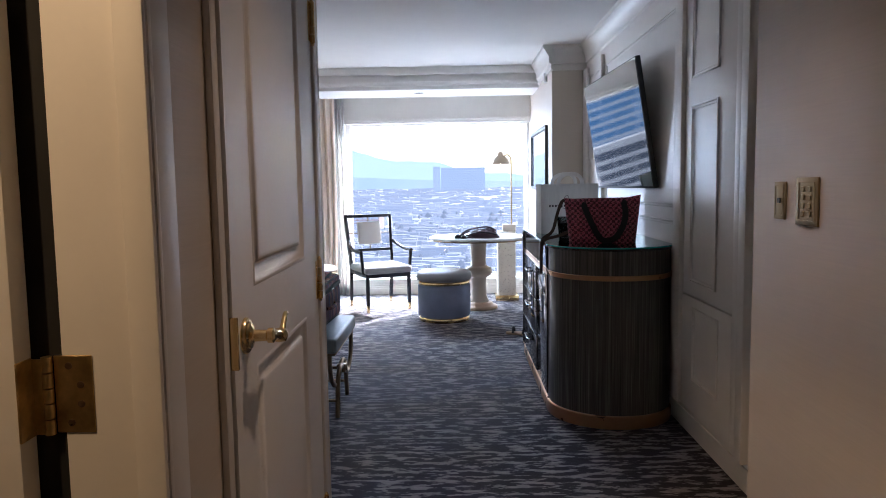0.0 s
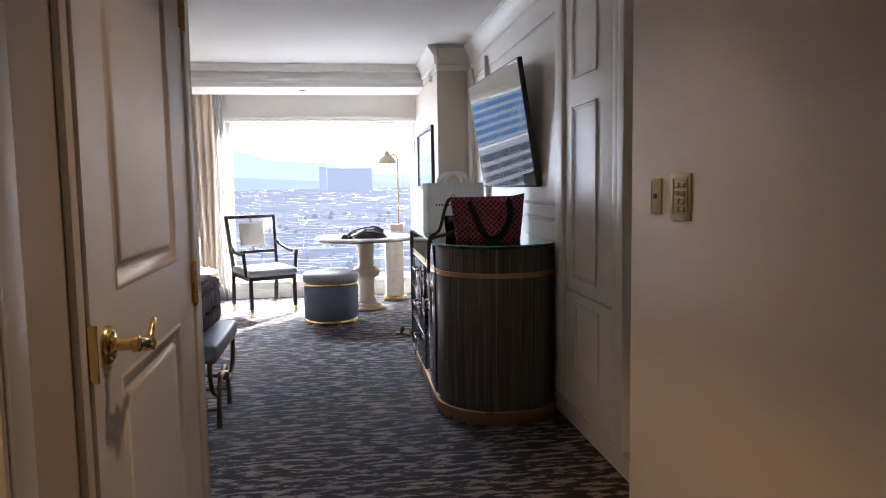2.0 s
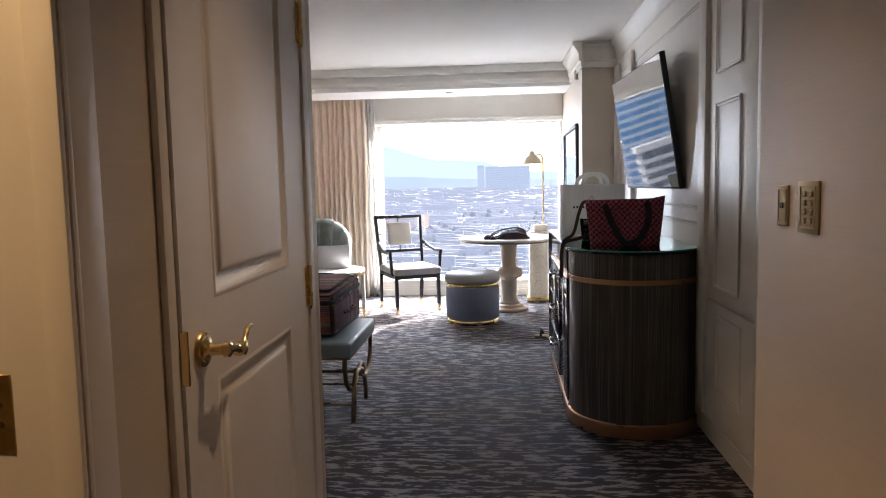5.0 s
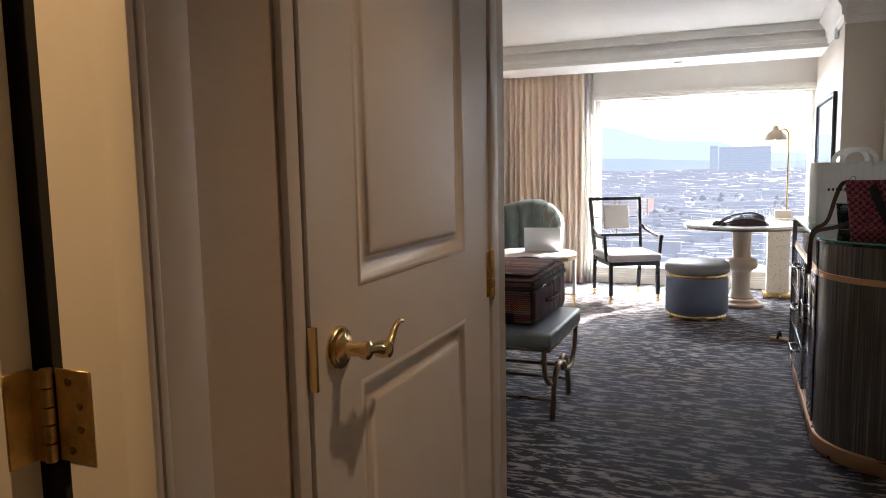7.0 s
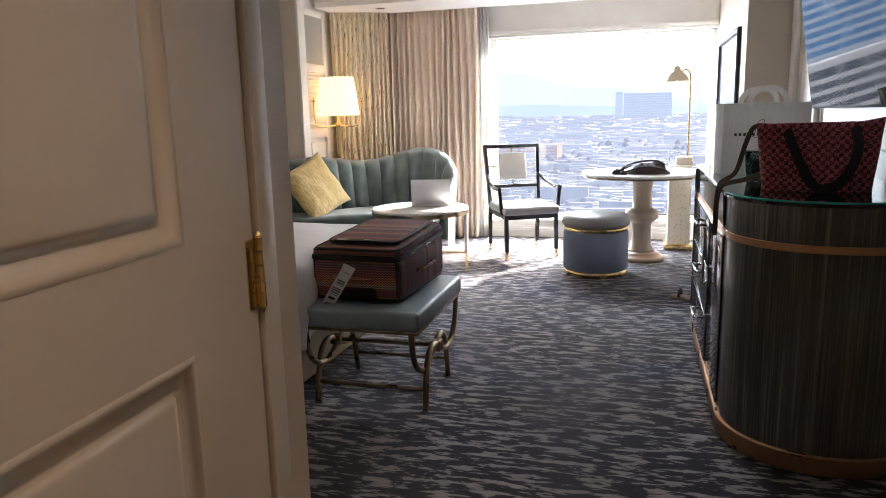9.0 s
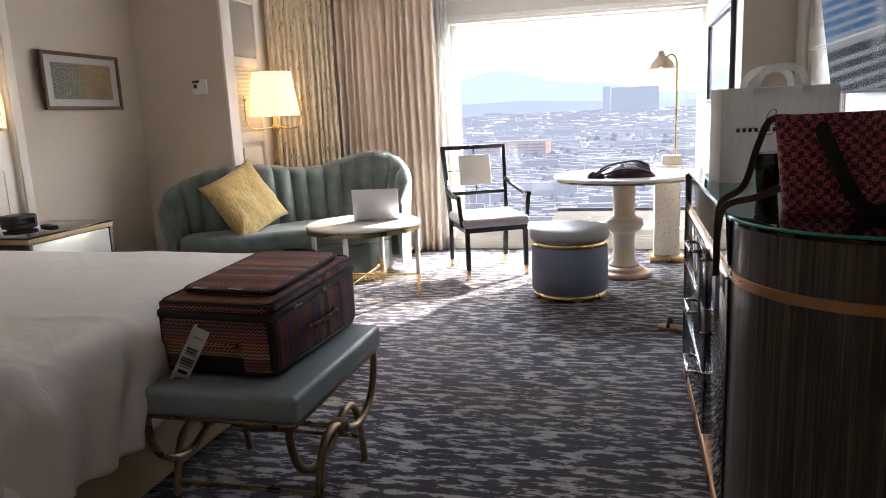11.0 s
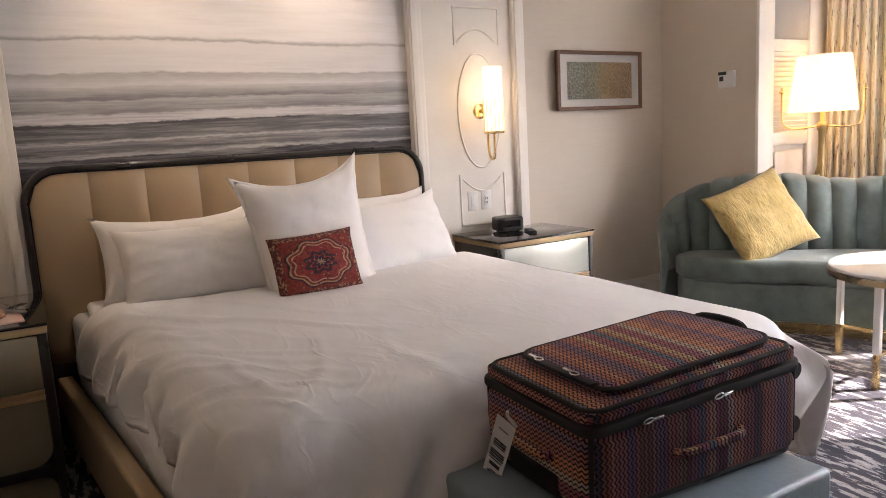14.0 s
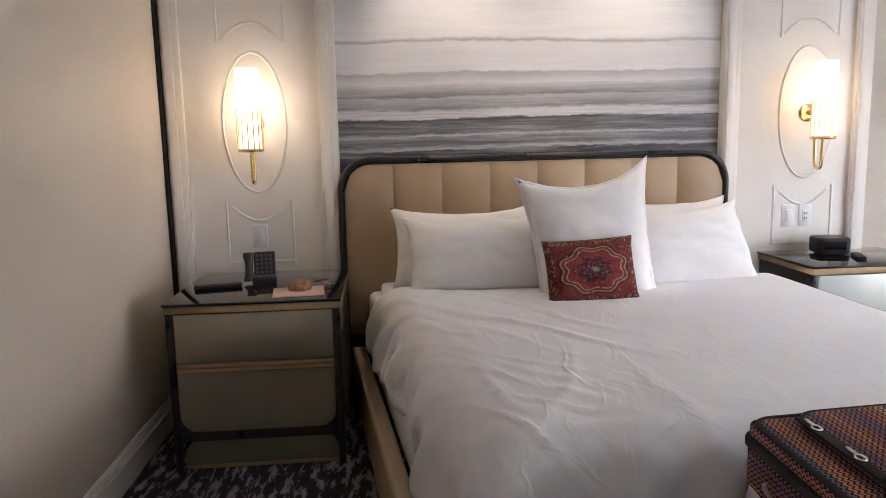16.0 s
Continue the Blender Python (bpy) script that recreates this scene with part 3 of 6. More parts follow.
baseboard("baseboard_east", XE, 2.14, XE, 6.80, -1, 0)
baseboard("baseboard_pier", 1.25, 6.80, XE, 6.80, 0, -1)
baseboard("baseboard_pier_side", 1.25, 6.80, 1.25, YN, -1, 0)
baseboard("baseboard_north", -2.5, YN, 1.23, YN, 0, -1, 0.12)
baseboard("baseboard_south", XW, YS, -0.96, YS, 0, 1)
baseboard("baseboard_west", XW, 6.0, XW, 7.40, 1, 0)
baseboard("baseboard_alcove", XW, 7.40, -2.46, 7.40, 0, -1)
baseboard("baseboard_hall", 1.15, -1.7, 1.15, 2.12, -1, 0)


def bead(x, y0, y1, z0, z1, side, w=0.028, d=0.014):
    """A mitred moulding frame on a wall of constant x, standing out by d on the given side."""
    def bar(a0, b0, a1, b1, t, k):
        lo, hi = sorted((x, x + side * d * k))
        return box(lo, min(a0, a1), min(b0, b1), hi, max(a0, a1), max(b0, b1), min(0.003, d * 0.3), 1)
    bms = []
    for inset, ww, k in ((0, w * 0.45, 1.0), (w * 0.45, w * 0.55, 0.5)):
        a0, a1, b0, b1 = y0 + inset, y1 - inset, z0 + inset, z1 - inset
        bms += [bar(a0, b0, a0 + ww, b1, 0, k), bar(a1 - ww, b0, a1, b1, 0, k), bar(a0 + ww, b0, a1 - ww, b0 + ww, 0, k), bar(a0 + ww, b1 - ww, a1 - ww, b1, 0, k)]
    return join(*bms)


# panelling on the east wall: a painted sheet, uprights and panel mouldings
panelling = structure("wall_panelling", join(box(XE - 0.022, 2.14, 0.15, XE - 0.001, 6.80, H - 0.21)), PAINT, "cream painted wall panelling with raised mouldings", "wall panelling")
for y0, y1, z0, z1 in ((4.07, 5.90, 1.17, 2.24), (4.12, 5.90, 0.25, 1.10), (6.08, 6.55, 1.62, 2.24), (6.08, 6.55, 0.25, 1.52)):
    part("panel_moulding", bead(XE - 0.022, y0, y1, z0, z1, -1, 0.026, 0.010), PAINT, panelling)
for y0, y1, d in ((3.06, 3.13, 0.05), (3.16, 3.22, 0.035), (3.90, 4.02, 0.045), (5.98, 6.02, 0.03), (6.62, 6.78, 0.03)):
    part("upright", box(XE - 0.022 - d, y0, 0.152, XE - 0.0235, y1, H - 0.225, 0.006), PAINT, panelling)
part("access_door", box(XE - 0.05, 3.225, 0.16, XE - 0.023, 3.895, 0.735, 0.004), PAINT, panelling)
part("panel_door", box(XE - 0.046, 3.225, 0.740, XE - 0.023, 3.895, H - 0.23, 0.004), PAINT, panelling)
for y0, y1, z0, z1 in ((3.42, 3.77, 0.81, 1.68), (3.42, 3.77, 1.81, 2.28), (3.38, 3.72, 0.32, 0.69)):
    part("panel_moulding", bead(XE - 0.05, y0, y1, z0, z1, -1, 0.024, 0.008), PAINT, panelling)


# ---- hall: doors, casings, plates ----
def casing(name, x, y0, y1, h, near, far, label):
    """A slim door surround: two uprights and a head with eased edges."""
    base = structure(name, box(x, y0 - near, 0, x + 0.014, y0, h + far, 0.003), PAINT, label, "door casing")
    part("upright", box(x, y1, 0, x + 0.014, y1 + far, h + far, 0.003), PAINT, base)
    part("head", box(x, y0, h, x + 0.014, y1, h + far, 0.003), PAINT, base)
    part("door_stop", box(x - 0.085, y0, 0, x - 0.050, y0 + 0.014, h, 0.003), PAINT, base)
    return base


casing("door_casing_closed", -0.07, 1.5285, 2.4015, 2.055, 0.032, 0.055, "cream door casing around the closed door")


def sunk_panel(x, y0, y1, z0, z1):
    """A door panel: a sloped sticking runs down into a groove, from which the field rises again."""
    bm = bmesh.new()
    rings = []
    for inset, depth in ((0, 0), (0.004, 0.0022), (0.011, 0.0005), (0.016, -0.006), (0.036, -0.0105), (0.043, -0.0105), (0.047, -0.0035), (0.056, -0.0015), (0.062, -0.0010)):
        rings.append([bm.verts.new((x + depth, a, b)) for a, b in ((y0 + inset, z0 + inset), (y1 - inset, z0 + inset), (y1 - inset, z1 - inset), (y0 + inset, z1 - inset))])
    for a, b in zip(rings, rings[1:]):
        for k in range(4):
            bm.faces.new((a[k], a[(k + 1) % 4], b[(k + 1) % 4], b[k]))
    bm.faces.new(rings[-1])
    return bm


DX, DY0, DY1 = -0.062, 1.531, 2.388     # face of the closed leaf, latch edge and hinge edge
PY0, PY1 = 1.680, 2.203
ROWS = ((0.24, 0.948), (1.110, 1.93))
slabs = [box(DX - 0.040, DY0, 0.008, DX - 0.012, DY1, 2.05), box(DX - 0.012, DY0, 0.008, DX, PY0, 2.05), box(DX - 0.012, PY1, 0.008, DX, DY1, 2.05)]
slabs += [box(DX - 0.012, PY0, a, DX, PY1, b) for a, b in ((0.008, 0.24), (0.948, 1.110), (1.93, 2.05))]
door = tagged(part("door_1", join(*slabs), PAINT), "cream two-panel door with brass lever, barely ajar", "door", "", "structure")
for z0, z1 in ROWS:
    part("raised_panel", sunk_panel(DX, PY0, PY1, z0, z1), PAINT, door, "", 25)
HX, HY = DX + 0.006, 2.395
for z in (0.28, 1.030, 1.80):
    part("hinge", join(*[lathe([(0.0078, z + a), (0.0078, z + b)], 14, HX, HY) for a, b in ((-0.060, -0.037), (-0.035, -0.013), (-0.011, 0.011), (0.013, 0.035), (0.037, 0.060))], box(DX - 0.0005, 2.362, z - 0.058, DX + 0.0022, 2.3875, z + 0.058), lathe([(0.004, z + 0.060), (0.006, z + 0.063), (0.002, z + 0.070)], 10, HX, HY), lathe([(0.002, z - 0.070), (0.006, z - 0.063), (0.004, z - 0.060)], 10, HX, HY)), BRASS, door, "polished brass butt hinge")
part("latch_plate", box(DX - 0.006, DY0 - 0.0025, 0.972, DX + 0.009, DY0 + 0.0035, 1.072, 0.001, 1), BRASS, door, "brass latch plate")
LY, LZ = 1.607, 1.022
lever = part("lever_handle", join(
    moved(lathe([(0.036, 0), (0.036, 0.004), (0.033, 0.008), (0.026, 0.009), (0.025, 0.013), (0.016, 0.015), (0.012, 0.019), (0.011, 0.043), (0.015, 0.046), (0.015, 0.056), (0.009, 0.060)], 32), pose(DX, LY, LZ, 0, 90, 0)),
    tube(spline([(DX + 0.052, LY - 0.004, LZ), (DX + 0.055, LY + 0.022, LZ - 0.002), (DX + 0.056, LY + 0.044, LZ - 0.008), (DX + 0.056, LY + 0.064, LZ - 0.010), (DX + 0.056, LY + 0.080, LZ + 0.002), (DX + 0.056, LY + 0.094, LZ + 0.016), (DX + 0.054, LY + 0.114, LZ + 0.023), (DX + 0.052, LY + 0.132, LZ + 0.020)], 5), [0.0085 + 0.004 * math.sin(math.pi * min(1, k / 22)) ** 2 - 0.00012 * k for k in range(36)], 12),
    moved(lathe([(0.004, -0.016), (0.013, -0.012), (0.015, 0.0), (0.013, 0.012), (0.004, 0.016)], 16), pose(DX + 0.056, LY + 0.050, LZ - 0.010, 0, 90, 0))), BRASS, door, "curved polished brass lever")
door.matrix_basis = pose(HX, HY, 0, 0, 0, 0.8) @ pose(-HX, -HY, 0)

# open doorway nearer the camera
surround = structure("door_casing_open", box(-0.07, 1.250, 0, -0.058, 1.318, 2.13, 0.003), PAINT, "cream casing of the open doorway", "door casing")
part("upright", box(-0.07, 0.19, 0, -0.058, 0.25, 2.13, 0.003), PAINT, surround)
part("head", box(-0.07, 0.25, 2.07, -0.058, 1.250, 2.13, 0.003), PAINT, surround)
part("corner_bead", box(-0.0705, 1.2365, 0, -0.054, 1.2495, 2.07, 0.004), PAINT, surround)
jamb = structure("door_jamb_open", box(-0.205, 1.236, 0, -0.071, 1.2495, 2.069, 0.002), PAINT, "cream rebated door jamb", "door jamb")
part("stop", box(-0.100, 1.2235, 0, -0.056, 1.236, 2.05, 0.004), PAINT, jamb)
part("side", box(-0.192, 0.2502, 0, -0.058, 0.27, 2.069, 0.002), PAINT, jamb)
# Near-black strip added behind the hinge gap so that it reads as shade.
part("gap_shade", box(-0.262, 1.2385, 0.008, -0.2055, 1.2485, 2.05, 0.001, 1), DARK, jamb, "near-black strip standing for shade in the gap")
door2 = tagged(part("door_2", box(-1.07, 1.188, 0.008, -0.243, 1.228, 2.05, 0.003), PAINT), "open cream door with a worn brass hinge", "door", "", "structure")
for z in (0.28, 1.018, 1.80):
    hg = part("hinge", join(*[lathe([(0.0075, z + a), (0.0075, z + b)], 14, -0.222, 1.227) for a, b in ((-0.057, -0.035), (-0.033, -0.012), (-0.010, 0.010), (0.012, 0.033), (0.035, 0.057))],
                            box(-0.216, 1.2335, z - 0.057, -0.160, 1.2362, z + 0.057, 0.001, 1), box(-0.2432, 1.186, z - 0.057, -0.2395, 1.222, z + 0.057, 0.001, 1), box(-0.241, 1.2195, z - 0.055, -0.226, 1.2225, z + 0.055)), OLDBRASS, door2, "worn brass butt hinge")
    for k in range(4):
        part("screw", moved(lathe([(0.0052, 0), (0.0052, 0.0012), (0.003, 0.0018)], 10), pose(-0.178 - 0.016 * (k in (0, 3)), 1.2334, z - 0.042 + 0.028 * k, 90, 0, 0)), BRONZE, hg)


def wall_plate(name, y, z, w, h, rows, cols, label):
    p = thing(name, (1.15, y, z), label, "switch plate", "hall wall plates")
    part("plate", box(-0.005, -w / 2, -h / 2, -0.0005, w / 2, h / 2, 0.0018), SATINBRASS, p)
    part("inner_rim", join(*[box(-0.0062, a, b, -0.0049, c, d) for a, b, c, d in ((-w * 0.36, -h * 0.40, -w * 0.34, h * 0.40), (w * 0.34, -h * 0.40, w * 0.36, h * 0.40), (-w * 0.34, h * 0.385, w * 0.34, h * 0.40), (-w * 0.34, -h * 0.40, w * 0.34, -h * 0.385))]), SATINBRASS, p)
    for i in range(cols):
        for j in range(rows):
            u, v = -w * 0.30 + w * 0.60 * (i + 0.5) / cols, -h * 0.34 + h * 0.68 * (j + 0.5) / rows
            part("button", box(-0.0078, u - 0.0075, v - 0.0062, -0.0048, u + 0.0075, v + 0.0062, 0.001, 1), SATINBRASS if rows > 1 else PLASTIC, p, "satin brass push button" if rows > 1 else "dark rocker")


wall_plate("keypad_plate", 1.832, 1.262, 0.100, 0.108, 4, 2, "brass keypad plate with ivory buttons on wall")
wall_plate("dimmer_plate", 1.963, 1.262, 0.060, 0.090, 1, 1, "narrow brass dimmer plate on hall wall")

# ---- window ----
window = tagged(part("window_1", join(box(-0.96, YN + 0.09, 0.19, -0.905, YN + 0.165, 2.06), box(1.215, YN + 0.10, 0.19, 1.25, YN + 0.16, 2.06), box(-0.905, YN + 0.10, 2.035, 1.215, YN + 0.16, 2.06), box(-0.905, YN + 0.10, 0.19, 1.215, YN + 0.16, 0.225)), PAINT), "wide picture window with a slim cream frame", "window", "", "structure")
pane = part("pane", box(-0.905, YN + 0.125, 0.225, 1.215, YN + 0.133, 2.035), GLASS, window)
pane.visible_shadow = False
part("window_sill", box(-0.96, YN - 0.03, 0.165, 1.245, YN + 0.10, 0.192, 0.004), PAINT, window)
part("head_trim", join(box(-0.96, YN - 0.02, 2.05, 1.245, YN + 0.10, 2.075, 0.003), box(-1.9, YN - 0.035, 2.075, 1.245, YN - 0.001, 2.11, 0.004)), PAINT, window)


# ---- curtains ----
def drape(name, path, z0, z1, folds, amp, mat, label, seed=0, flare=1.25, group="window curtains"):
    """A pleated cloth that hangs along a plan line; folds are tight at the heading and open towards the hem."""
    rnd = random.Random(seed)
    (x0, y0), (x1, y1) = path
    d = Vector((x1 - x0, y1 - y0, 0))
    nrm = Vector((-d.y, d.x, 0)).normalized()
    n, rows = folds * 10, 14
    ph = [rnd.uniform(-0.35, 0.35) for _ in range(folds + 1)]
    am = [rnd.uniform(0.6, 1.25) for _ in range(folds + 1)]
    bm = bmesh.new()
    grid = []
    for j in range(rows + 1):
        f = j / rows
        z = z1 + (z0 - z1) * f
        row = []
        for i in range(n + 1):
            u = i / n * folds
            k = min(int(u), folds - 1)
            s = u - k
            a = am[k] * (1 - s) + am[k + 1] * s
            p = ph[k] * (1 - s) + ph[k + 1] * s
            w = amp * a * (0.55 + 0.45 * min(1, f * 4)) * (1 + (flare - 1) * f)
            off = w * math.sin(2 * math.pi * u + p * 4 * f)
            sway = 0.012 * math.sin(3 * f + k)
            row.append(bm.verts.new(Vector((x0, y0, z)) + d * (i / n) + d.normalized() * sway + nrm * off))
        grid.append(row)
    for j in range(rows):
        for i in range(n):
            bm.faces.new((grid[j][i], grid[j][i + 1], grid[j + 1][i + 1], grid[j + 1][i]))
    ob = part(name, bm, mat, None, "", 80)
    sol = ob.modifiers.new("thick", "SOLIDIFY")
    sol.thickness = 0.003
    return tagged(ob, label, "curtain", group)


drape("curtain", ((-2.00, 8.52), (-1.06, 8.58)), 0.012, H - 0.03, 14, 0.034, CURTAIN, "blush linen curtain hanging in deep folds", 2)
drape("sheer_curtain", ((-1.16, 8.62), (-0.95, 8.64)), 0.012, H - 0.03, 7, 0.022, SHEER, "white sheer curtain at the window's edge", 5)
drape("patterned_curtain", ((-2.46, 8.14), (-1.93, 8.40)), 0.012, H - 0.03, 11, 0.026, PATTERNED, "cream and olive streaked curtain beside shutter", 8)

# ---- shutter panel ----
shutter = thing("shutter_panel", (-2.50, 7.79, 0.0), "cream panelled shutter with louvres and pleated inset", "shutter")
part("stile", box(0.001, -0.25, 0.15, 0.03, -0.19, 2.30, 0.004), PAINT, shutter)
part("stile", box(0.001, 0.19, 0.15, 0.03, 0.25, 2.30, 0.004), PAINT, shutter)
for z0, z1 in ((0.15, 0.22), (1.10, 1.19), (1.72, 1.80), (2.24, 2.30)):
    part("rail", box(0.001, -0.189, z0, 0.028, 0.189, z1, 0.004), PAINT, shutter)
for k in range(16):
    part("louvre", moved(box(-0.004, -0.186, -0.017, 0.004, 0.186, 0.017, 0.002, 1), pose(0.016, 0, 1.215 + 0.0325 * k, 0, 28, 0)), PAINT, shutter)
pl = bmesh.new()
cols = [[pl.verts.new((0.004 + 0.018 * (k % 2), -0.187 + 0.374 * k / 58, z)) for z in (1.80, 2.24)] for k in range(59)]
for a, b in zip(cols, cols[1:]):
    pl.faces.new((a[0], b[0], b[1], a[1]))
part("pleated_inset", pl, SEATCLOTH, shutter, "pleated cream cloth inset", 20)
part("lower_panel", box(0.002, -0.15, 0.26, 0.02, 0.15, 1.06, 0.008), PAINT, shutter)
structure("wall_end_trim", join(box(-2.459, 7.395, 0.0, -2.435, 7.525, H, 0.004), box(-2.50, 7.525, 0, -2.47, 7.545, H, 0.002)), PAINT, "cream trim on the wall's end", "trim")

# ---- bed wall ----
structure("wall_mural", box(XW + 0.001, 3.215, 0, -3.065, 5.165, H), MURAL, "ink-wash landscape mural in grey bands", "mural wall")


def pilaster(name, y0, y1, cy, trim_lo, trim_hi):
    w = structure(name, box(XW + 0.001, y0, 0, -3.045, y1, H), PAINT, "cream pilaster panel with oval and arched mouldings", "wall panel")
    for a, b in ((trim_lo, trim_lo + 0.085), (trim_hi - 0.085, trim_hi)):
        part("trim", join(box(-3.046, a, 0, -3.015, b, H - 0.002, 0.004), box(-3.016, a + 0.012, 0, -3.005, b - 0.03, H - 0.002, 0.003)), PAINT, w)
    x, r = -3.0455, 0.0065
    def mould(pts, closed=True):
        part("moulding", tube([(x, cy + a, z) for a, z in pts], r, 8, closed), PAINT, w)
    mould([(0.150 * math.cos(2 * math.pi * k / 48), 1.422 + 0.335 * math.sin(2 * math.pi * k / 48)) for k in range(48)])
    up = [(-0.155, 2.02), (-0.155, 1.805)] + [(-0.155 + 0.31 * k / 12, 1.805 + 0.092 * math.sin(math.pi * k / 12)) for k in range(1, 12)] + [(0.155, 1.805), (0.155, 2.02)]
    mould(up)
    mould([(-0.17, 2.10), (0.17, 2.10), (0.17, 2.40), (-0.17, 2.40)])
    mould([(-0.16, 0.74), (-0.16, 1.05)] + [(-0.16 + 0.32 * k / 12, 1.045 - 0.10 * math.sin(math.pi * k / 12)) for k in range(1, 12)] + [(0.16, 1.05), (0.16, 0.74)])
    mould([(-0.16, 0.20), (0.16, 0.20), (0.16, 0.66), (-0.16, 0.66)])
    return w


pilaster("wall_pilaster_south", YS + 0.001, 3.214, 2.813, YS + 0.02, 3.214)
pilaster("wall_pilaster_north", 5.166, 5.96, 5.63, 5.166, 5.96)
structure("corner_reveal", box(-3.044, YS + 0.001, 0.15, -2.995, YS + 0.016, H - 0.003), DARK, "dark reveal strip in the wall corner", "trim")

# ---- headboard and bed ----
CY = 4.20
bed = thing("bed", (0, CY, 0), "king bed with tan leather frame and padded headboard", "bed")
prof = [(-0.985, 0.0)] + arc(-0.985 + 0.15, 1.232 - 0.15, 0.15, 180, 90, 10) + arc(0.985 - 0.15, 1.232 - 0.15, 0.15, 90, 0, 10) + [(0.985, 0.0)]
part("headboard_frame", join(moved(prism(prof, -0.025, 0.025), Matrix.Translation((-3.035, 0, 0.0)) @ Matrix(((0, 0, 1, 0), (1, 0, 0, 0), (0, 1, 0, 0), (0, 0, 0, 1)))), tube([(-3.0, a, b) for a, b in prof], 0.0145, 10)), BLACKWOOD, bed, "black lacquered headboard rim")
for k in range(8):
    a0, a1 = -0.965 + 1.93 * k / 8, -0.965 + 1.93 * (k + 1) / 8
    out = []
    for i in range(9):
        a = a0 + (a1 - a0) * i / 8
        top = 1.21
        if a < -0.835:
            top = 1.08 + math.sqrt(max(0, 0.13 ** 2 - (a + 0.835) ** 2))
        if a > 0.835:
            top = 1.08 + math.sqrt(max(0, 0.13 ** 2 - (a - 0.835) ** 2))
        out.append((a, top))
    bm = bmesh.new()
    cols = []
    for i, (a, top) in enumerate(out):
        s = i / 8
        bulge = 0.026 * (1 - abs(2 * s - 1) ** 2.6)
        col = [bm.verts.new((-3.008, a, 0.36))]
        for j in range(13):
            z = 0.36 + (top - 0.36) * j / 12
            edge = min(1, (12 - j) / 1.0) ** 0.5
            col.append(bm.verts.new((-3.004 + 0.006 + bulge * edge, a, z)))
        cols.append(col)
    for c0, c1 in zip(cols, cols[1:]):
        for j in range(13):
            bm.faces.new((c0[j], c1[j], c1[j + 1], c0[j + 1]))
    part("headboard_channel", bm, TAN, bed, "tan leather padded channel", 60)
part("side_rail", prism([(-2.98, -0.955), (-0.93, -0.72), (-0.93, -0.655), (-2.98, -0.89)], 0.05, 0.30, 0.018, 3), TAN, bed, "tan leather side rail")
part("side_rail", box(-2.98, 0.885, 0.06, -0.93, 0.965, 0.38, 0.02, 3), TAN, bed, "tan leather side rail")
part("foot_rail", box(-1.0, -0.70, 0.06, -0.93, 0.884, 0.30, 0.02, 3), TAN, bed, "tan leather foot rail")
part("plinth", box(-2.9, -0.62, 0.0, -1.05, 0.85, 0.06), BLACKWOOD, bed)
part("mattress", prism([(-2.97, -0.865), (-0.98, -0.64), (-0.98, 0.875), (-2.97, 0.875)], 0.20, 0.59, 0.05, 3), LINEN, bed)


def fold(d, r):
    """How far out and down a cloth lies that runs d past the edge of a rounded block."""
    if d <= 0:
        return d, 0.0
    a = d / r
    if a < math.pi / 2:
        return r * math.sin(a), -r * (1 - math.cos(a))
    return r, -r - (d - r * math.pi / 2)


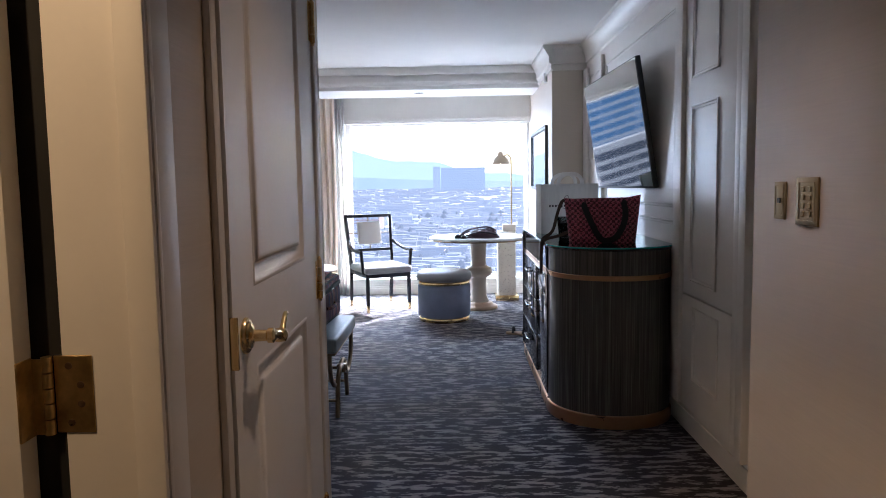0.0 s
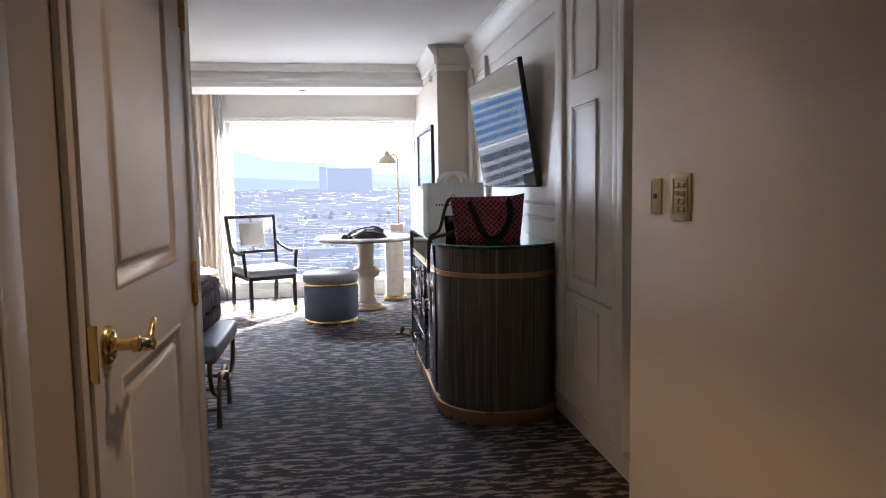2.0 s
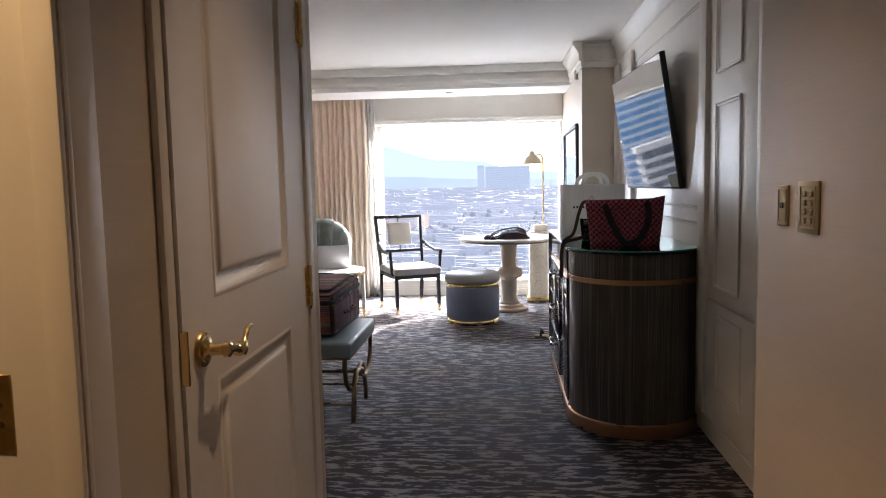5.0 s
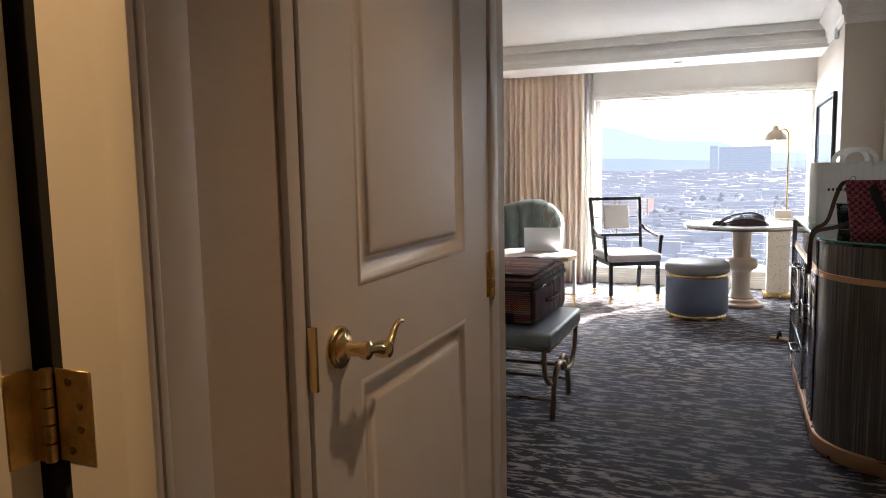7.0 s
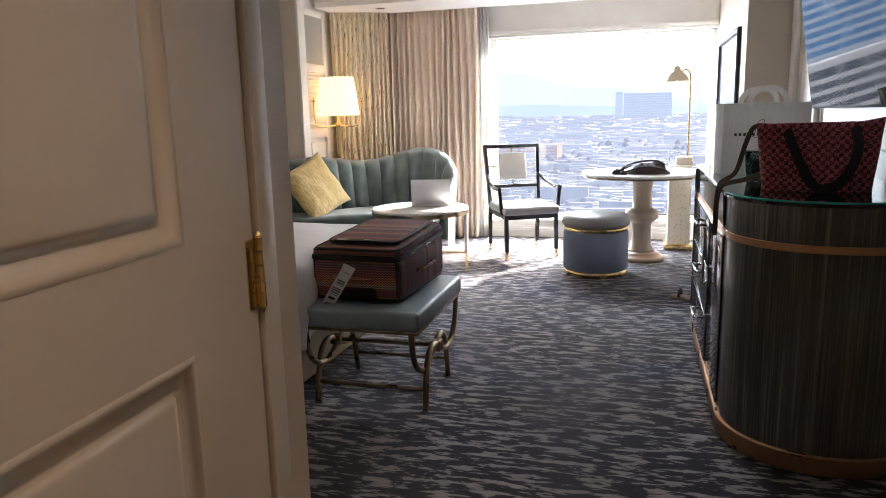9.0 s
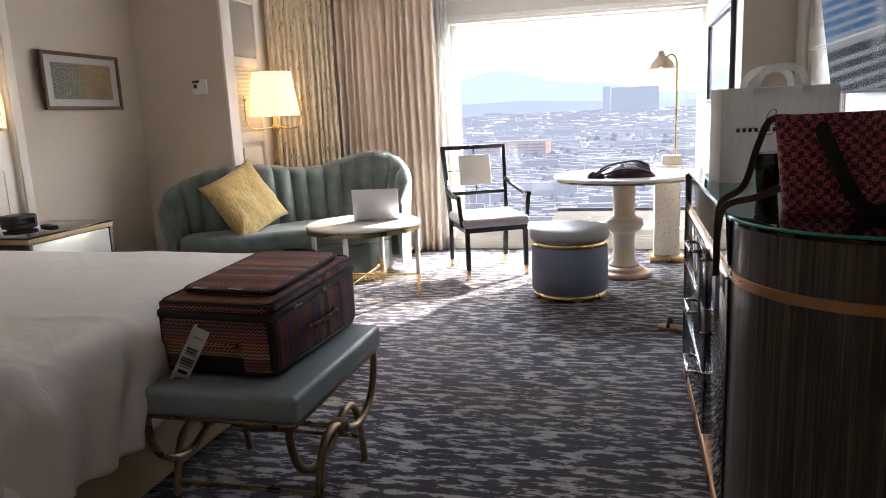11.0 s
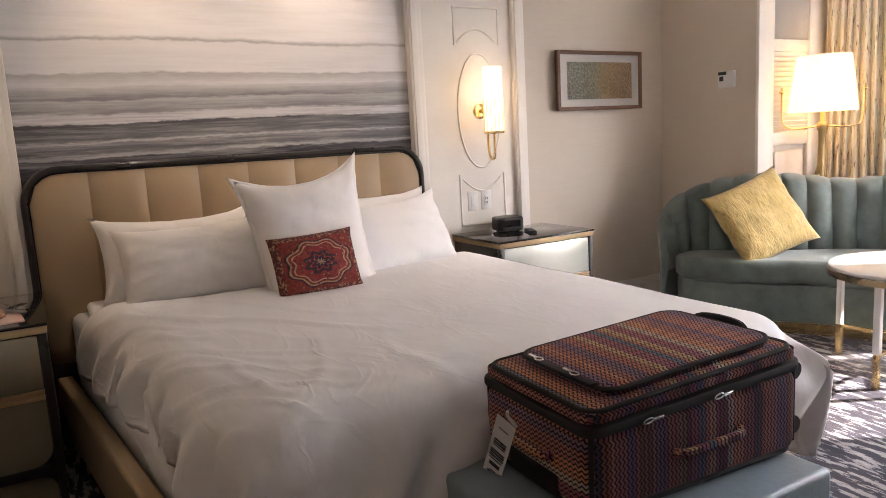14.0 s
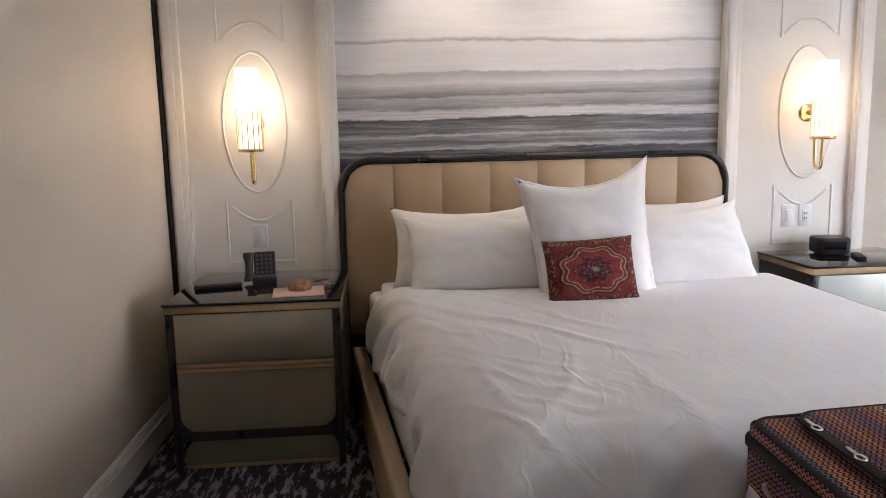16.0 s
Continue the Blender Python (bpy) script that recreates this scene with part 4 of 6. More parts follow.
def cover(name, x0, xe, ye0, ye1, top, drop_foot, drop_near, drop_far, r, mat, label, cat):
    nx, ny = 110, 140
    bm = bmesh.new()
    grid = []
    for i in range(nx + 1):
        s = x0 + (xe - x0 + drop_foot) * i / nx
        row = []
        for j in range(ny + 1):
            v = (ye0 - drop_near) + (ye1 - ye0 + drop_near + drop_far) * j / ny
            ox, dzx = fold(s - xe, r)
            if v < ye0:
                oy, dzy = fold(ye0 - v, r)
                oy = -oy
                yy = ye0
            elif v > ye1:
                oy, dzy = fold(v - ye1, r)
                yy = ye1
            else:
                oy, dzy, yy = 0.0, 0.0, v
            bx = s if s < xe else xe + ox
            z = top + dzx + dzy
            side = max(0.0, -(dzx + dzy))
            n1 = noise.noise((s * 1.6, v * 1.6, 3.1))
            n2 = noise.noise((s * 5.5 + v * 2.5, v * 3.5 - s * 1.2, 7.7))
            fl = 0.066 * math.sin(9 * (s + 0.4 * v) + 4 * n1) * min(1, side / 0.25)
            crease = 0.020 * (max(0, 0.13 - abs(noise.noise((s * 2.2 - v * 3.0, (s + v) * 0.9, 1.3)))) / 0.13) ** 1.6 * max(0, noise.noise((s * 1.3, v * 1.3, 8.8)) + 0.25) * max(0, min(1, (4.6 - v) * 1.2))
            crease += 0.014 * (max(0, 0.10 - abs(noise.noise((s * 5.0 - v * 4.2, (s + v) * 1.6, 5.1)))) / 0.10) * max(0, min(1, (4.0 - v) * 1.5))
            crease += 0.017 * (max(0, 0.12 - abs(noise.noise((s * 1.4 + v * 2.6, s * 1.1 - v * 0.8, 9.4)))) / 0.12) ** 1.6 * max(0, min(1, (s + 1.7) * 1.1)) * max(0, min(1, (4.5 - v) * 1.2))
            n3 = noise.noise((s * 12 - v * 5, v * 9 + s * 6, 2.2))
            z += 0.010 * n1 + 0.003 * n2 + 0.0006 * n3 + crease * (1 if side < 0.05 else 0.6)
            z = max(z, 0.05)
            y = yy + oy + (0.5 * fl if abs(dzy) > 0.02 else 0) * (-1 if v < ye0 else 1)
            k5 = min(1, max(0, (v - 4.78) / 0.2)) * min(1, max(0, (s - xe + 0.25) / 0.25))
            x = bx + 0.10 * k5 * k5 * (3 - 2 * k5) + (0.6 * fl if dzx < -0.02 else 0)
            if dzx < -0.02 and abs(dzy) > 0.02:
                z = max(top + min(dzx, dzy) * 1.0 - 0.02, 0.05)
            hem = min(1, side / 0.16)
            ripple = noise.noise((s * 2.3, v * 2.3, 5.5))
            y -= 0.016 * hem * math.sin(26 * s + 9 * ripple) * (1 if v < ye0 else 0)
            x += 0.018 * hem * math.sin(24 * v + 9 * ripple) * (1 if dzx < -0.02 else 0)
            y += 0.105 * max(0.0, x - x0) * max(0.0, min(1.0, (4.3 - v) / 0.8))
            row.append(bm.verts.new((x, y, z)))
        grid.append(row)
    for i in range(nx):
        for j in range(ny):
            bm.faces.new((grid[i][j], grid[i + 1][j], grid[i + 1][j + 1], grid[i][j + 1]))
    ob = part(name, bm, mat, None, "", 180)
    so = ob.modifiers.new("thick", "SOLIDIFY")
    so.thickness, so.offset = 0.012, -1
    return tagged(ob, label, cat)


cover("duvet", -2.62, -0.975, 3.50, 5.19, 0.668, 0.43, 0.34, 0.54, 0.135, LINEN, "rumpled white duvet over the king bed", "duvet")
tagged(part("folded_sheet", box(-2.93, 3.40, 0.593, -2.55, 5.06, 0.635, 0.022, 3), LINEN), "white sheet at the head of the bed", "bed sheet")


def pillow(name, w, h, d, m, mat, label, cat="pillow", group="", flange=0.0, seed=1, soft=1.0, sag=0.0, taper=0.0):
    """A stuffed cloth bag: w wide, h high, d thick at the middle, with pulled corners."""
    n = 28
    bm = bmesh.new()
    def pt(i, j, side):
        u, v = 2 * i / n - 1, 2 * j / n - 1
        pinch = 1 - 0.06 * soft * (1 - u * u) * abs(v) ** 3
        pinch2 = 1 - 0.06 * soft * (1 - v * v) * abs(u) ** 3
        body = (max(0, (1 - abs(u) ** 2.6) * (1 - abs(v) ** 2.6))) ** 0.5
        y = side * d / 2 * body
        rid = max(0, 0.12 - abs(noise.noise((u * 1.7 + seed, v * 2.9 + u, side * 3.0)))) / 0.12
        y += side * -0.005 * rid * body + 0.014 * noise.noise((u * 2.2 + seed, v * 2.2, side * 2.0)) + 0.003 * noise.noise((u * 5 + seed, v * 5, side)) * body
        horn = 1 + 0.035 * soft * abs(u * v) ** 5
        y += side * 0.0045 * math.sin(math.atan2(v, u) * 17 + seed * 2) * (u * u + v * v) ** 1.5 * body
        z = v * h / 2 * pinch * horn - sag * (1 - u * u) * max(0, v) ** 2 + sag * 0.5 * max(0, u * v) ** 3 * (v > 0)
        return Vector((u * w / 2 * pinch2 * horn * (1 - taper * (1 - v) / 2) - taper * w / 4 * (1 - v) * 0.7, y, z))
    g = {}
    for side in (-1, 1):
        for i in range(n + 1):
            for j in range(n + 1):
                if side == 1 and (i in (0, n) or j in (0, n)):
                    g[i, j, 1] = g[i, j, -1]
                else:
                    p = pt(i, j, side)
                    if i in (0, n) or j in (0, n):
                        p.y = 0.006 * noise.noise((i * 0.4 + seed, j * 0.4, 0))
                    g[i, j, side] = bm.verts.new(p)
        for i in range(n):
            for j in range(n):
                q = [g[i, j, side], g[i + 1, j, side], g[i + 1, j + 1, side], g[i, j + 1, side]]
                bm.faces.new(q if side == -1 else q[::-1])
    if flange:
        rim = [(i, 0) for i in range(n)] + [(n, j) for j in range(n)] + [(i, n) for i in range(n, 0, -1)] + [(0, j) for j in range(n, 0, -1)]
        rings = []
        for grow, off in ((0.94, 0.005), (2.0, 0.003), (2.0, -0.003), (0.94, -0.005)):
            ring = []
            for i, j in rim:
                p = g[i, j, -1].co
                k = flange * (grow if grow > 1 else -0.4)
                ring.append(bm.verts.new((p.x * (1 + k / w), p.y + off + 0.012 * noise.noise((i * 0.5 + seed, j * 0.5, 4)), p.z * (1 + k / h))))
            rings.append(ring)
        for a, b in zip(rings, rings[1:]):
            for k in range(len(rim)):
                q = (k + 1) % len(rim)
                bm.faces.new((a[k], a[q], b[q], b[k]))
    bmesh.ops.recalc_face_normals(bm, faces=bm.faces)
    ob = part(name, bm, mat, None, "", 180)
    ob.matrix_basis = m
    return tagged(ob, label, cat, group)


def leaning(y, x, zlow, h, tilt, turn=0, roll=0):
    """Pose of a pillow that stands on zlow and leans back towards the headboard by tilt degrees."""
    return pose(x, y, zlow + h / 2 * math.cos(radians(tilt)), 0, 0, 90 + turn) @ pose(0, 0, 0, -tilt, roll, 0)


G = "pillows on the bed"
pillow("pillow", 0.68, 0.40, 0.25, leaning(3.80, -2.80, 0.63, 0.40, 24, 2, 1), LINEN, "white sleeping pillow leaning on the headboard", "pillow", G, 0.0, 1, 1.1, 0.03)
pillow("pillow", 0.68, 0.40, 0.25, leaning(3.86, -2.62, 0.63, 0.38, 30, -3, -2), LINEN, "white sleeping pillow propped in front", "pillow", G, 0.0, 2, 1.1, 0.035)
pillow("pillow", 0.68, 0.42, 0.25, leaning(4.765, -2.80, 0.63, 0.40, 24, -2, 0), LINEN, "white sleeping pillow leaning on the headboard", "pillow", G, 0.0, 3, 1.1, 0.02)
pillow("pillow", 0.68, 0.40, 0.25, leaning(4.785, -2.63, 0.63, 0.40, 30, 4, -3), LINEN, "white sleeping pillow propped in front", "pillow", G, 0.0, 4, 1.1, 0.03)
pillow("square_pillow", 0.57, 0.57, 0.22, leaning(4.33, -2.46, 0.63, 0.55, 20, 3, -5), LINEN, "large square white pillow with a flange", "pillow", G, 0.016, 5, 1.3, 0.045, 0.15)
pillow("accent_pillow", 0.38, 0.27, 0.12, leaning(4.26, -2.27, 0.645, 0.27, 18, 3, -2), KILIM, "small red kilim-print accent pillow", "pillow", "", 0, 6, 0.5)


# ---- nightstands ----
def nightstand(place, w, d, front, label):
    """Fronts face +x; w along y."""
    t = thing("nightstand", place, label, "nightstand", "nightstands beside the bed")
    part("glass_top", box(-d, -w / 2, 0.690, 0.0, w / 2, 0.702, 0.003), BLACKGLASS, t, "black glass top")
    part("gold_edge", box(-d + 0.004, -w / 2 + 0.004, 0.662, -0.004, w / 2 - 0.004, 0.689, 0.003), GOLDTRIM, t, "gold-toned edge band")
    part("carcass", join(box(-d + 0.01, -w / 2 + 0.01, 0.126, -0.03, w / 2 - 0.01, 0.661, 0.004), box(-d + 0.04, -w / 2 + 0.037, 0.0, -0.0605, w / 2 - 0.037, 0.1255)), BLACKWOOD, t, "black lacquered body")
    for s in (-1, 1):
        part("post", box(-0.035, s * (w / 2 - 0.022) - 0.014, 0.0, -0.008, s * (w / 2 - 0.022) + 0.014, 0.661, 0.004), BLACKWOOD, t)
        part("post", box(-d + 0.01, s * (w / 2 - 0.022) - 0.014, 0.0, -d + 0.04, s * (w / 2 - 0.022) + 0.014, 0.099, 0.004), BLACKWOOD, t)
    iw = w - 0.078
    part("drawer_front", box(-0.029, -iw / 2, 0.456, -0.012, iw / 2, 0.655, 0.003), front, t, "mirrored drawer front")
    for z0, z1 in ((0.419, 0.435), (0.438, 0.454)):
        part("drawer_pull", box(-0.029, -iw / 2, z0, -0.007, iw / 2, z1, 0.002), GOLDTRIM, t, "gold-toned pull strip")
    lo = [(-iw / 2, 0.417)] + arc(-iw / 2 + 0.07, 0.170 + 0.07, 0.07, 180, 270, 8) + arc(iw / 2 - 0.07, 0.170 + 0.07, 0.07, 270, 360, 8) + [(iw / 2, 0.417)]
    part("drawer_front", moved(prism(lo, -0.029, -0.012), Matrix(((0, 0, 1, 0), (1, 0, 0, 0), (0, 1, 0, 0), (0, 0, 0, 1)))), front, t, "mirrored drawer front with rounded corners")
    part("lower_rail", box(-0.035, -w / 2 + 0.036, 0.128, -0.013, w / 2 - 0.036, 0.168, 0.004), BLACKWOOD, t)
    kick = [(-iw / 2, 0.016), (iw / 2, 0.016)] + arc(iw / 2 - 0.06, 0.062, 0.06, 0, 90, 6) + arc(-iw / 2 + 0.06, 0.062, 0.06, 90, 180, 6)
    part("kick_panel", moved(prism(kick, -0.06, -0.045), Matrix(((0, 0, 1, 0), (1, 0, 0, 0), (0, 1, 0, 0), (0, 0, 0, 1)))), front, t)
    part("plinth_strip", box(-0.0603, -w / 2 + 0.037, 0.0, -0.040, w / 2 - 0.037, 0.015, 0.002), GOLDTRIM, t, "gold-toned plinth strip")
    return t


nightstand((-2.27, 2.893, 0), 0.70, 0.70, BRONZEMIRROR, "black and gold nightstand with bronze mirrored drawers")
nightstand((-2.54, 5.727, 0), 0.676, 0.50, PALEMIRROR, "black and gold nightstand with pale mirrored drawers")


# ---- wall sconces ----
def sconce(y):
    t = thing("wall_sconce", (-3.045, y, 1.42), "lit brass wall sconce with opal glass cylinder", "wall lamp", "sconces beside the bed")
    part("backplate", moved(lathe([(0.045, 0), (0.045, 0.006), (0.038, 0.012), (0.014, 0.014), (0.012, 0.05)], 28), pose(0.002, 0, 0, 0, 90, 0)), BRASS, t)
    part("arm", tube(spline([(0.045, 0, 0.0), (0.075, 0, -0.02), (0.085, 0, -0.20), (0.10, 0, -0.275), (0.135, 0, -0.28), (0.148, 0, -0.24), (0.15, 0, -0.13)], 6), 0.008, 10), BRASS, t)
    glass = part("shade", join(lathe([(0.055, -0.125), (0.055, 0.245), (0.050, 0.245), (0.050, -0.120)], 32, 0.15, 0)), SCONCEGLASS, t, "glowing opal glass cylinder")
    glass.visible_shadow = False
    part("collar", lathe([(0.058, -0.137), (0.060, -0.132), (0.060, -0.122), (0.030, -0.121)], 32, 0.15, 0), BRASS, t)
    for k in range(14):
        a = 2 * math.pi * k / 14
        part("rod", tube([(0.15 + 0.058 * math.cos(a), 0.058 * math.sin(a), -0.125), (0.15 + 0.058 * math.cos(a), 0.058 * math.sin(a), 0.06)], 0.0028, 6), BRASS, t)
    return t


sconce(2.815)
sconce(5.63)


def outlet_plate(y, z, kind):
    t = thing("switch_plate" if kind else "outlet_plate", (-3.045, y, z), "white wall plate with " + ("a rocker switch" if kind else "sockets"), "switch plate", "plates beside the bed")
    part("plate", box(0.0005, -0.036, -0.058, 0.006, 0.036, 0.058, 0.002), WHITEPLASTIC, t)
    part("rocker", box(0.0062, -0.017, -0.033, 0.010, 0.017, 0.033, 0.002), WHITEPLASTIC, t)
    if not kind:
        for k in range(4):
            part("slot", box(0.0101, -0.010 + 0.012 * (k % 2), -0.02 + 0.025 * (k // 2), 0.0106, -0.005 + 0.012 * (k % 2), -0.008 + 0.025 * (k // 2)), INK, t)


outlet_plate(2.810, 0.868, True)
outlet_plate(5.552, 0.886, True)
outlet_plate(5.648, 0.886, False)

# ---- bench with suitcase ----
bench = thing("bench", (-0.585, 4.385, 0), "blue-grey leather bench on curved bronze legs", "bench")
part("seat", box(-0.285, -0.365, 0.400, 0.285, 0.365, 0.485, 0.018, 4), LEATHER, bench, "padded blue-grey leather seat")
part("seat_frame", box(-0.278, -0.358, 0.388, 0.278, 0.358, 0.401, 0.004), BRONZE, bench)
for sx in (-1, 1):
    # a pair of curved legs on each end that cross at a square collar and turn down into hooked feet
    for sy in (-1, 1):
        curve = spline([(sx * 0.25, sy * a, z) for a, z in ((0.335, 0.390), (0.335, 0.330), (0.300, 0.245), (0.225, 0.190), (0.140, 0.178), (0.060, 0.200), (0.0, 0.232), (-0.065, 0.258), (-0.130, 0.250), (-0.175, 0.205), (-0.205, 0.110), (-0.225, 0.0))], 5)
        part("leg", tube([p + Vector((sx * sy * 0.008, 0, 0)) for p in curve], 0.0135, 10), BRONZE, bench)
    part("collar", box(sx * 0.25 - 0.026, -0.024, 0.208, sx * 0.25 + 0.026, 0.024, 0.256, 0.004), BRONZE, bench, "square bronze collar")
    part("boss", moved(lathe([(0.016, 0), (0.016, 0.006), (0.010, 0.009)], 16), pose(sx * 0.276, 0, 0.232, 0, 90 * sx, 0)), BRONZE, bench)
for sy in (-1, 1):
    part("stretcher", tube([(-0.25, sy * 0.208, 0.095), (0.25, sy * 0.208, 0.095)], 0.009, 8), BRONZE, bench)
part("stretcher", tube([(-0.226, 0, 0.232), (0.226, 0, 0.232)], 0.010, 8), BRONZE, bench)

case = thing("suitcase", (-0.615, 4.46, 0.4865), "soft suitcase in multicoloured zigzag weave, lying flat", "suitcase", "", -3)
W2, L2, HC = 0.212, 0.315, 0.285
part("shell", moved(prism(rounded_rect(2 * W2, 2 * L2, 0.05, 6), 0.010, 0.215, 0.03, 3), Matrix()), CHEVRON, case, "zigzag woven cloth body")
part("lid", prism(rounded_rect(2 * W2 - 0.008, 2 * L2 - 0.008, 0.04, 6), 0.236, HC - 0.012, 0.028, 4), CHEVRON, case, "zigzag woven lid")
part("front_pocket", prism(rounded_rect(2 * W2 - 0.09, 2 * L2 - 0.13, 0.05, 6, 0.0, 0.02), HC - 0.02, HC + 0.012, 0.014, 3), CHEVRON, case, "zigzag woven outer pocket")
def ring_at(w, l, r, z, rad, cy=0.0):
    return tube([(a, b, z) for a, b in rounded_rect(w, l, r, 6, 0, cy)], rad, 8, True)
part("zip_band", prism(rounded_rect(2 * W2 + 0.004, 2 * L2 + 0.004, 0.037, 6), 0.212, 0.238, 0.006, 2), BLACKCLOTH, case, "black zip band")
part("piping", ring_at(2 * W2 - 0.088, 2 * L2 - 0.128, 0.05, HC + 0.004, 0.006, 0.02), BLACKCLOTH, case, "black piping")
part("piping", ring_at(2 * W2 - 0.03, 2 * L2 - 0.03, 0.04, HC - 0.016, 0.006), BLACKCLOTH, case, "black piping")
part("piping", ring_at(2 * W2 - 0.03, 2 * L2 - 0.03, 0.04, 0.016, 0.010), BLACKCLOTH, case, "black piping")
for sx in (-1, 1):
    for sy in (-1, 1):
        part("corner_piping", tube([(sx * (W2 - 0.0165), sy * (L2 - 0.0165), 0.03), (sx * (W2 - 0.0165), sy * (L2 - 0.0165), 0.212)], 0.006, 8), BLACKCLOTH, case)
part("pocket_zip", join(box(-0.13, -0.245, HC + 0.010, 0.13, -0.225, HC + 0.016, 0.002)), BLACKCLOTH, case, "black pocket zip")
for a, b, z in ((0.06, -0.232, HC + 0.018), (-0.07, -0.235, HC + 0.018), (W2 + 0.008, 0.03, 0.222), (W2 + 0.008, -0.17, 0.222)):
    part("zip_pull", moved(join(tube([(0, 0.013 * math.cos(k), 0.013 * math.sin(k) * 0.6) for k in [2 * math.pi * i / 10 for i in range(10)]], 0.0022, 6, True), box(-0.003, 0.012, -0.004, 0.003, 0.040, 0.004, 0.001, 1)), pose(a, b, z, 0, 90 if a < 0.2 else 20, 90 if a < 0.2 else 0)), CHROME, case, "silver zip pull")
part("side_handle", tube(spline([(W2 + 0.003, -0.10, 0.12), (W2 + 0.022, -0.075, 0.12), (W2 + 0.024, 0.0, 0.12), (W2 + 0.022, 0.075, 0.12), (W2 + 0.003, 0.10, 0.12)], 5), 0.011, 8), CHEVRON, case)
part("top_handle", tube(spline([(-0.09, -L2 - 0.002, 0.13), (-0.07, -L2 - 0.02, 0.13), (0.07, -L2 - 0.02, 0.13), (0.09, -L2 - 0.002, 0.13)], 5), 0.012, 8), CHEVRON, case)
part("carry_handle", tube(spline([(-0.11, L2 - 0.020, 0.262), (-0.09, L2 - 0.008, 0.280), (-0.02, L2 - 0.004, 0.285), (0.04, L2 - 0.008, 0.280), (0.06, L2 - 0.020, 0.262)], 5), 0.011, 8), BLACKCLOTH, case, "black padded carry handle")
part("handle_well", box(-0.09, -L2 - 0.004, 0.014, 0.11, -L2 + 0.02, 0.075, 0.015, 3), BLACKCLOTH, case, "black moulded handle well")
for sx in (-1, 1):
    for zz in (0.05, 0.19):
        part("wheel", moved(lathe([(0.010, -0.012), (0.022, -0.012), (0.024, -0.006), (0.024, 0.006), (0.022, 0.012), (0.010, 0.012)], 18), pose(sx * (W2 - 0.05), L2 + 0.022, zz, 0, 90, 0)), PLASTIC, case, "black castor wheel")
        part("wheel_fork", box(sx * (W2 - 0.05) - 0.018, L2 - 0.004, zz - 0.018, sx * (W2 - 0.05) + 0.018, L2 + 0.016, zz + 0.018, 0.004), PLASTIC, case)
tagm = pose(-0.045, -L2 - 0.052, 0.090, 20, 0, 14) @ pose(0, 0, 0, 0, 32, 0)
tag = part("luggage_tag", moved(box(-0.026, -0.0008, -0.135, 0.026, 0.0008, 0.110), tagm), PAPER, case, "white airline paper tag")
for a, h2, w2 in ((-0.120, 0.005, 0.030), (-0.110, 0.003, 0.018), (-0.088, 0.014, 0.030), (-0.060, 0.003, 0.036), (-0.050, 0.004, 0.040), (-0.043, 0.002, 0.040), (-0.037, 0.005, 0.040), (-0.029, 0.002, 0.040), (-0.024, 0.004, 0.040), (-0.002, 0.003, 0.034), (0.006, 0.005, 0.034), (0.014, 0.002, 0.034), (0.019, 0.006, 0.034), (0.070, 0.003, 0.026)):
    part("print_bar", moved(box(-w2 / 2, -0.0018, a, w2 / 2, -0.0009, a + h2), tagm), INK, tag)
part("tag_loop", tube(spline([(-0.02, -L2 - 0.02, 0.14), (-0.03, -L2 - 0.035, 0.165), (-0.022, -L2 - 0.04, 0.18)], 5), 0.004, 6), PAPER, tag)

for ob in case.children_recursive:
    if ob.name.startswith(("luggage_tag", "print_bar", "tag_loop")):
        continue
    for v in ob.data.vertices:
        if v.co.z > 0.1:
            v.co.z *= 0.86 + 0.12 * (v.co.y + L2) / (2 * L2)

# ---- sofa ----
sofa = thing("sofa", (-2.02, 7.45, 0), "curved sage velvet loveseat with channelled back", "sofa", "", 23)
seat_out = [(-0.81, -0.30), (-0.70, -0.43), (-0.40, -0.45), (0.0, -0.37), (0.35, -0.36), (0.66, -0.34), (0.80, -0.18), (0.78, 0.10), (0.55, 0.26), (0.10, 0.20), (-0.35, -0.02), (-0.74, -0.12)]
seat_line = [(p.x, p.y) for p in spline([(a, b, 0) for a, b in seat_out + seat_out[:1]], 5)][:-1]
part("base_plinth", prism([(a * 0.93, b * 0.90) for a, b in seat_line], 0.0, 0.07), BRASS, sofa, "brass plinth")
part("base", prism([(a * 0.985, b * 0.97) for a, b in seat_line], 0.07, 0.30, 0.015, 2), VELVET, sofa)
part("seat_cushion", prism(seat_line, 0.295, 0.445, 0.045, 4), VELVET, sofa, "padded velvet seat")
back_line = spline([(-0.86, -0.36, 0), (-0.88, -0.22, 0), (-0.80, -0.09, 0), (-0.62, -0.03, 0), (-0.42, 0.02, 0), (-0.15, 0.15, 0), (0.15, 0.29, 0), (0.5, 0.36, 0), (0.80, 0.26, 0), (0.92, 0.05, 0), (0.86, -0.18, 0)], 12)


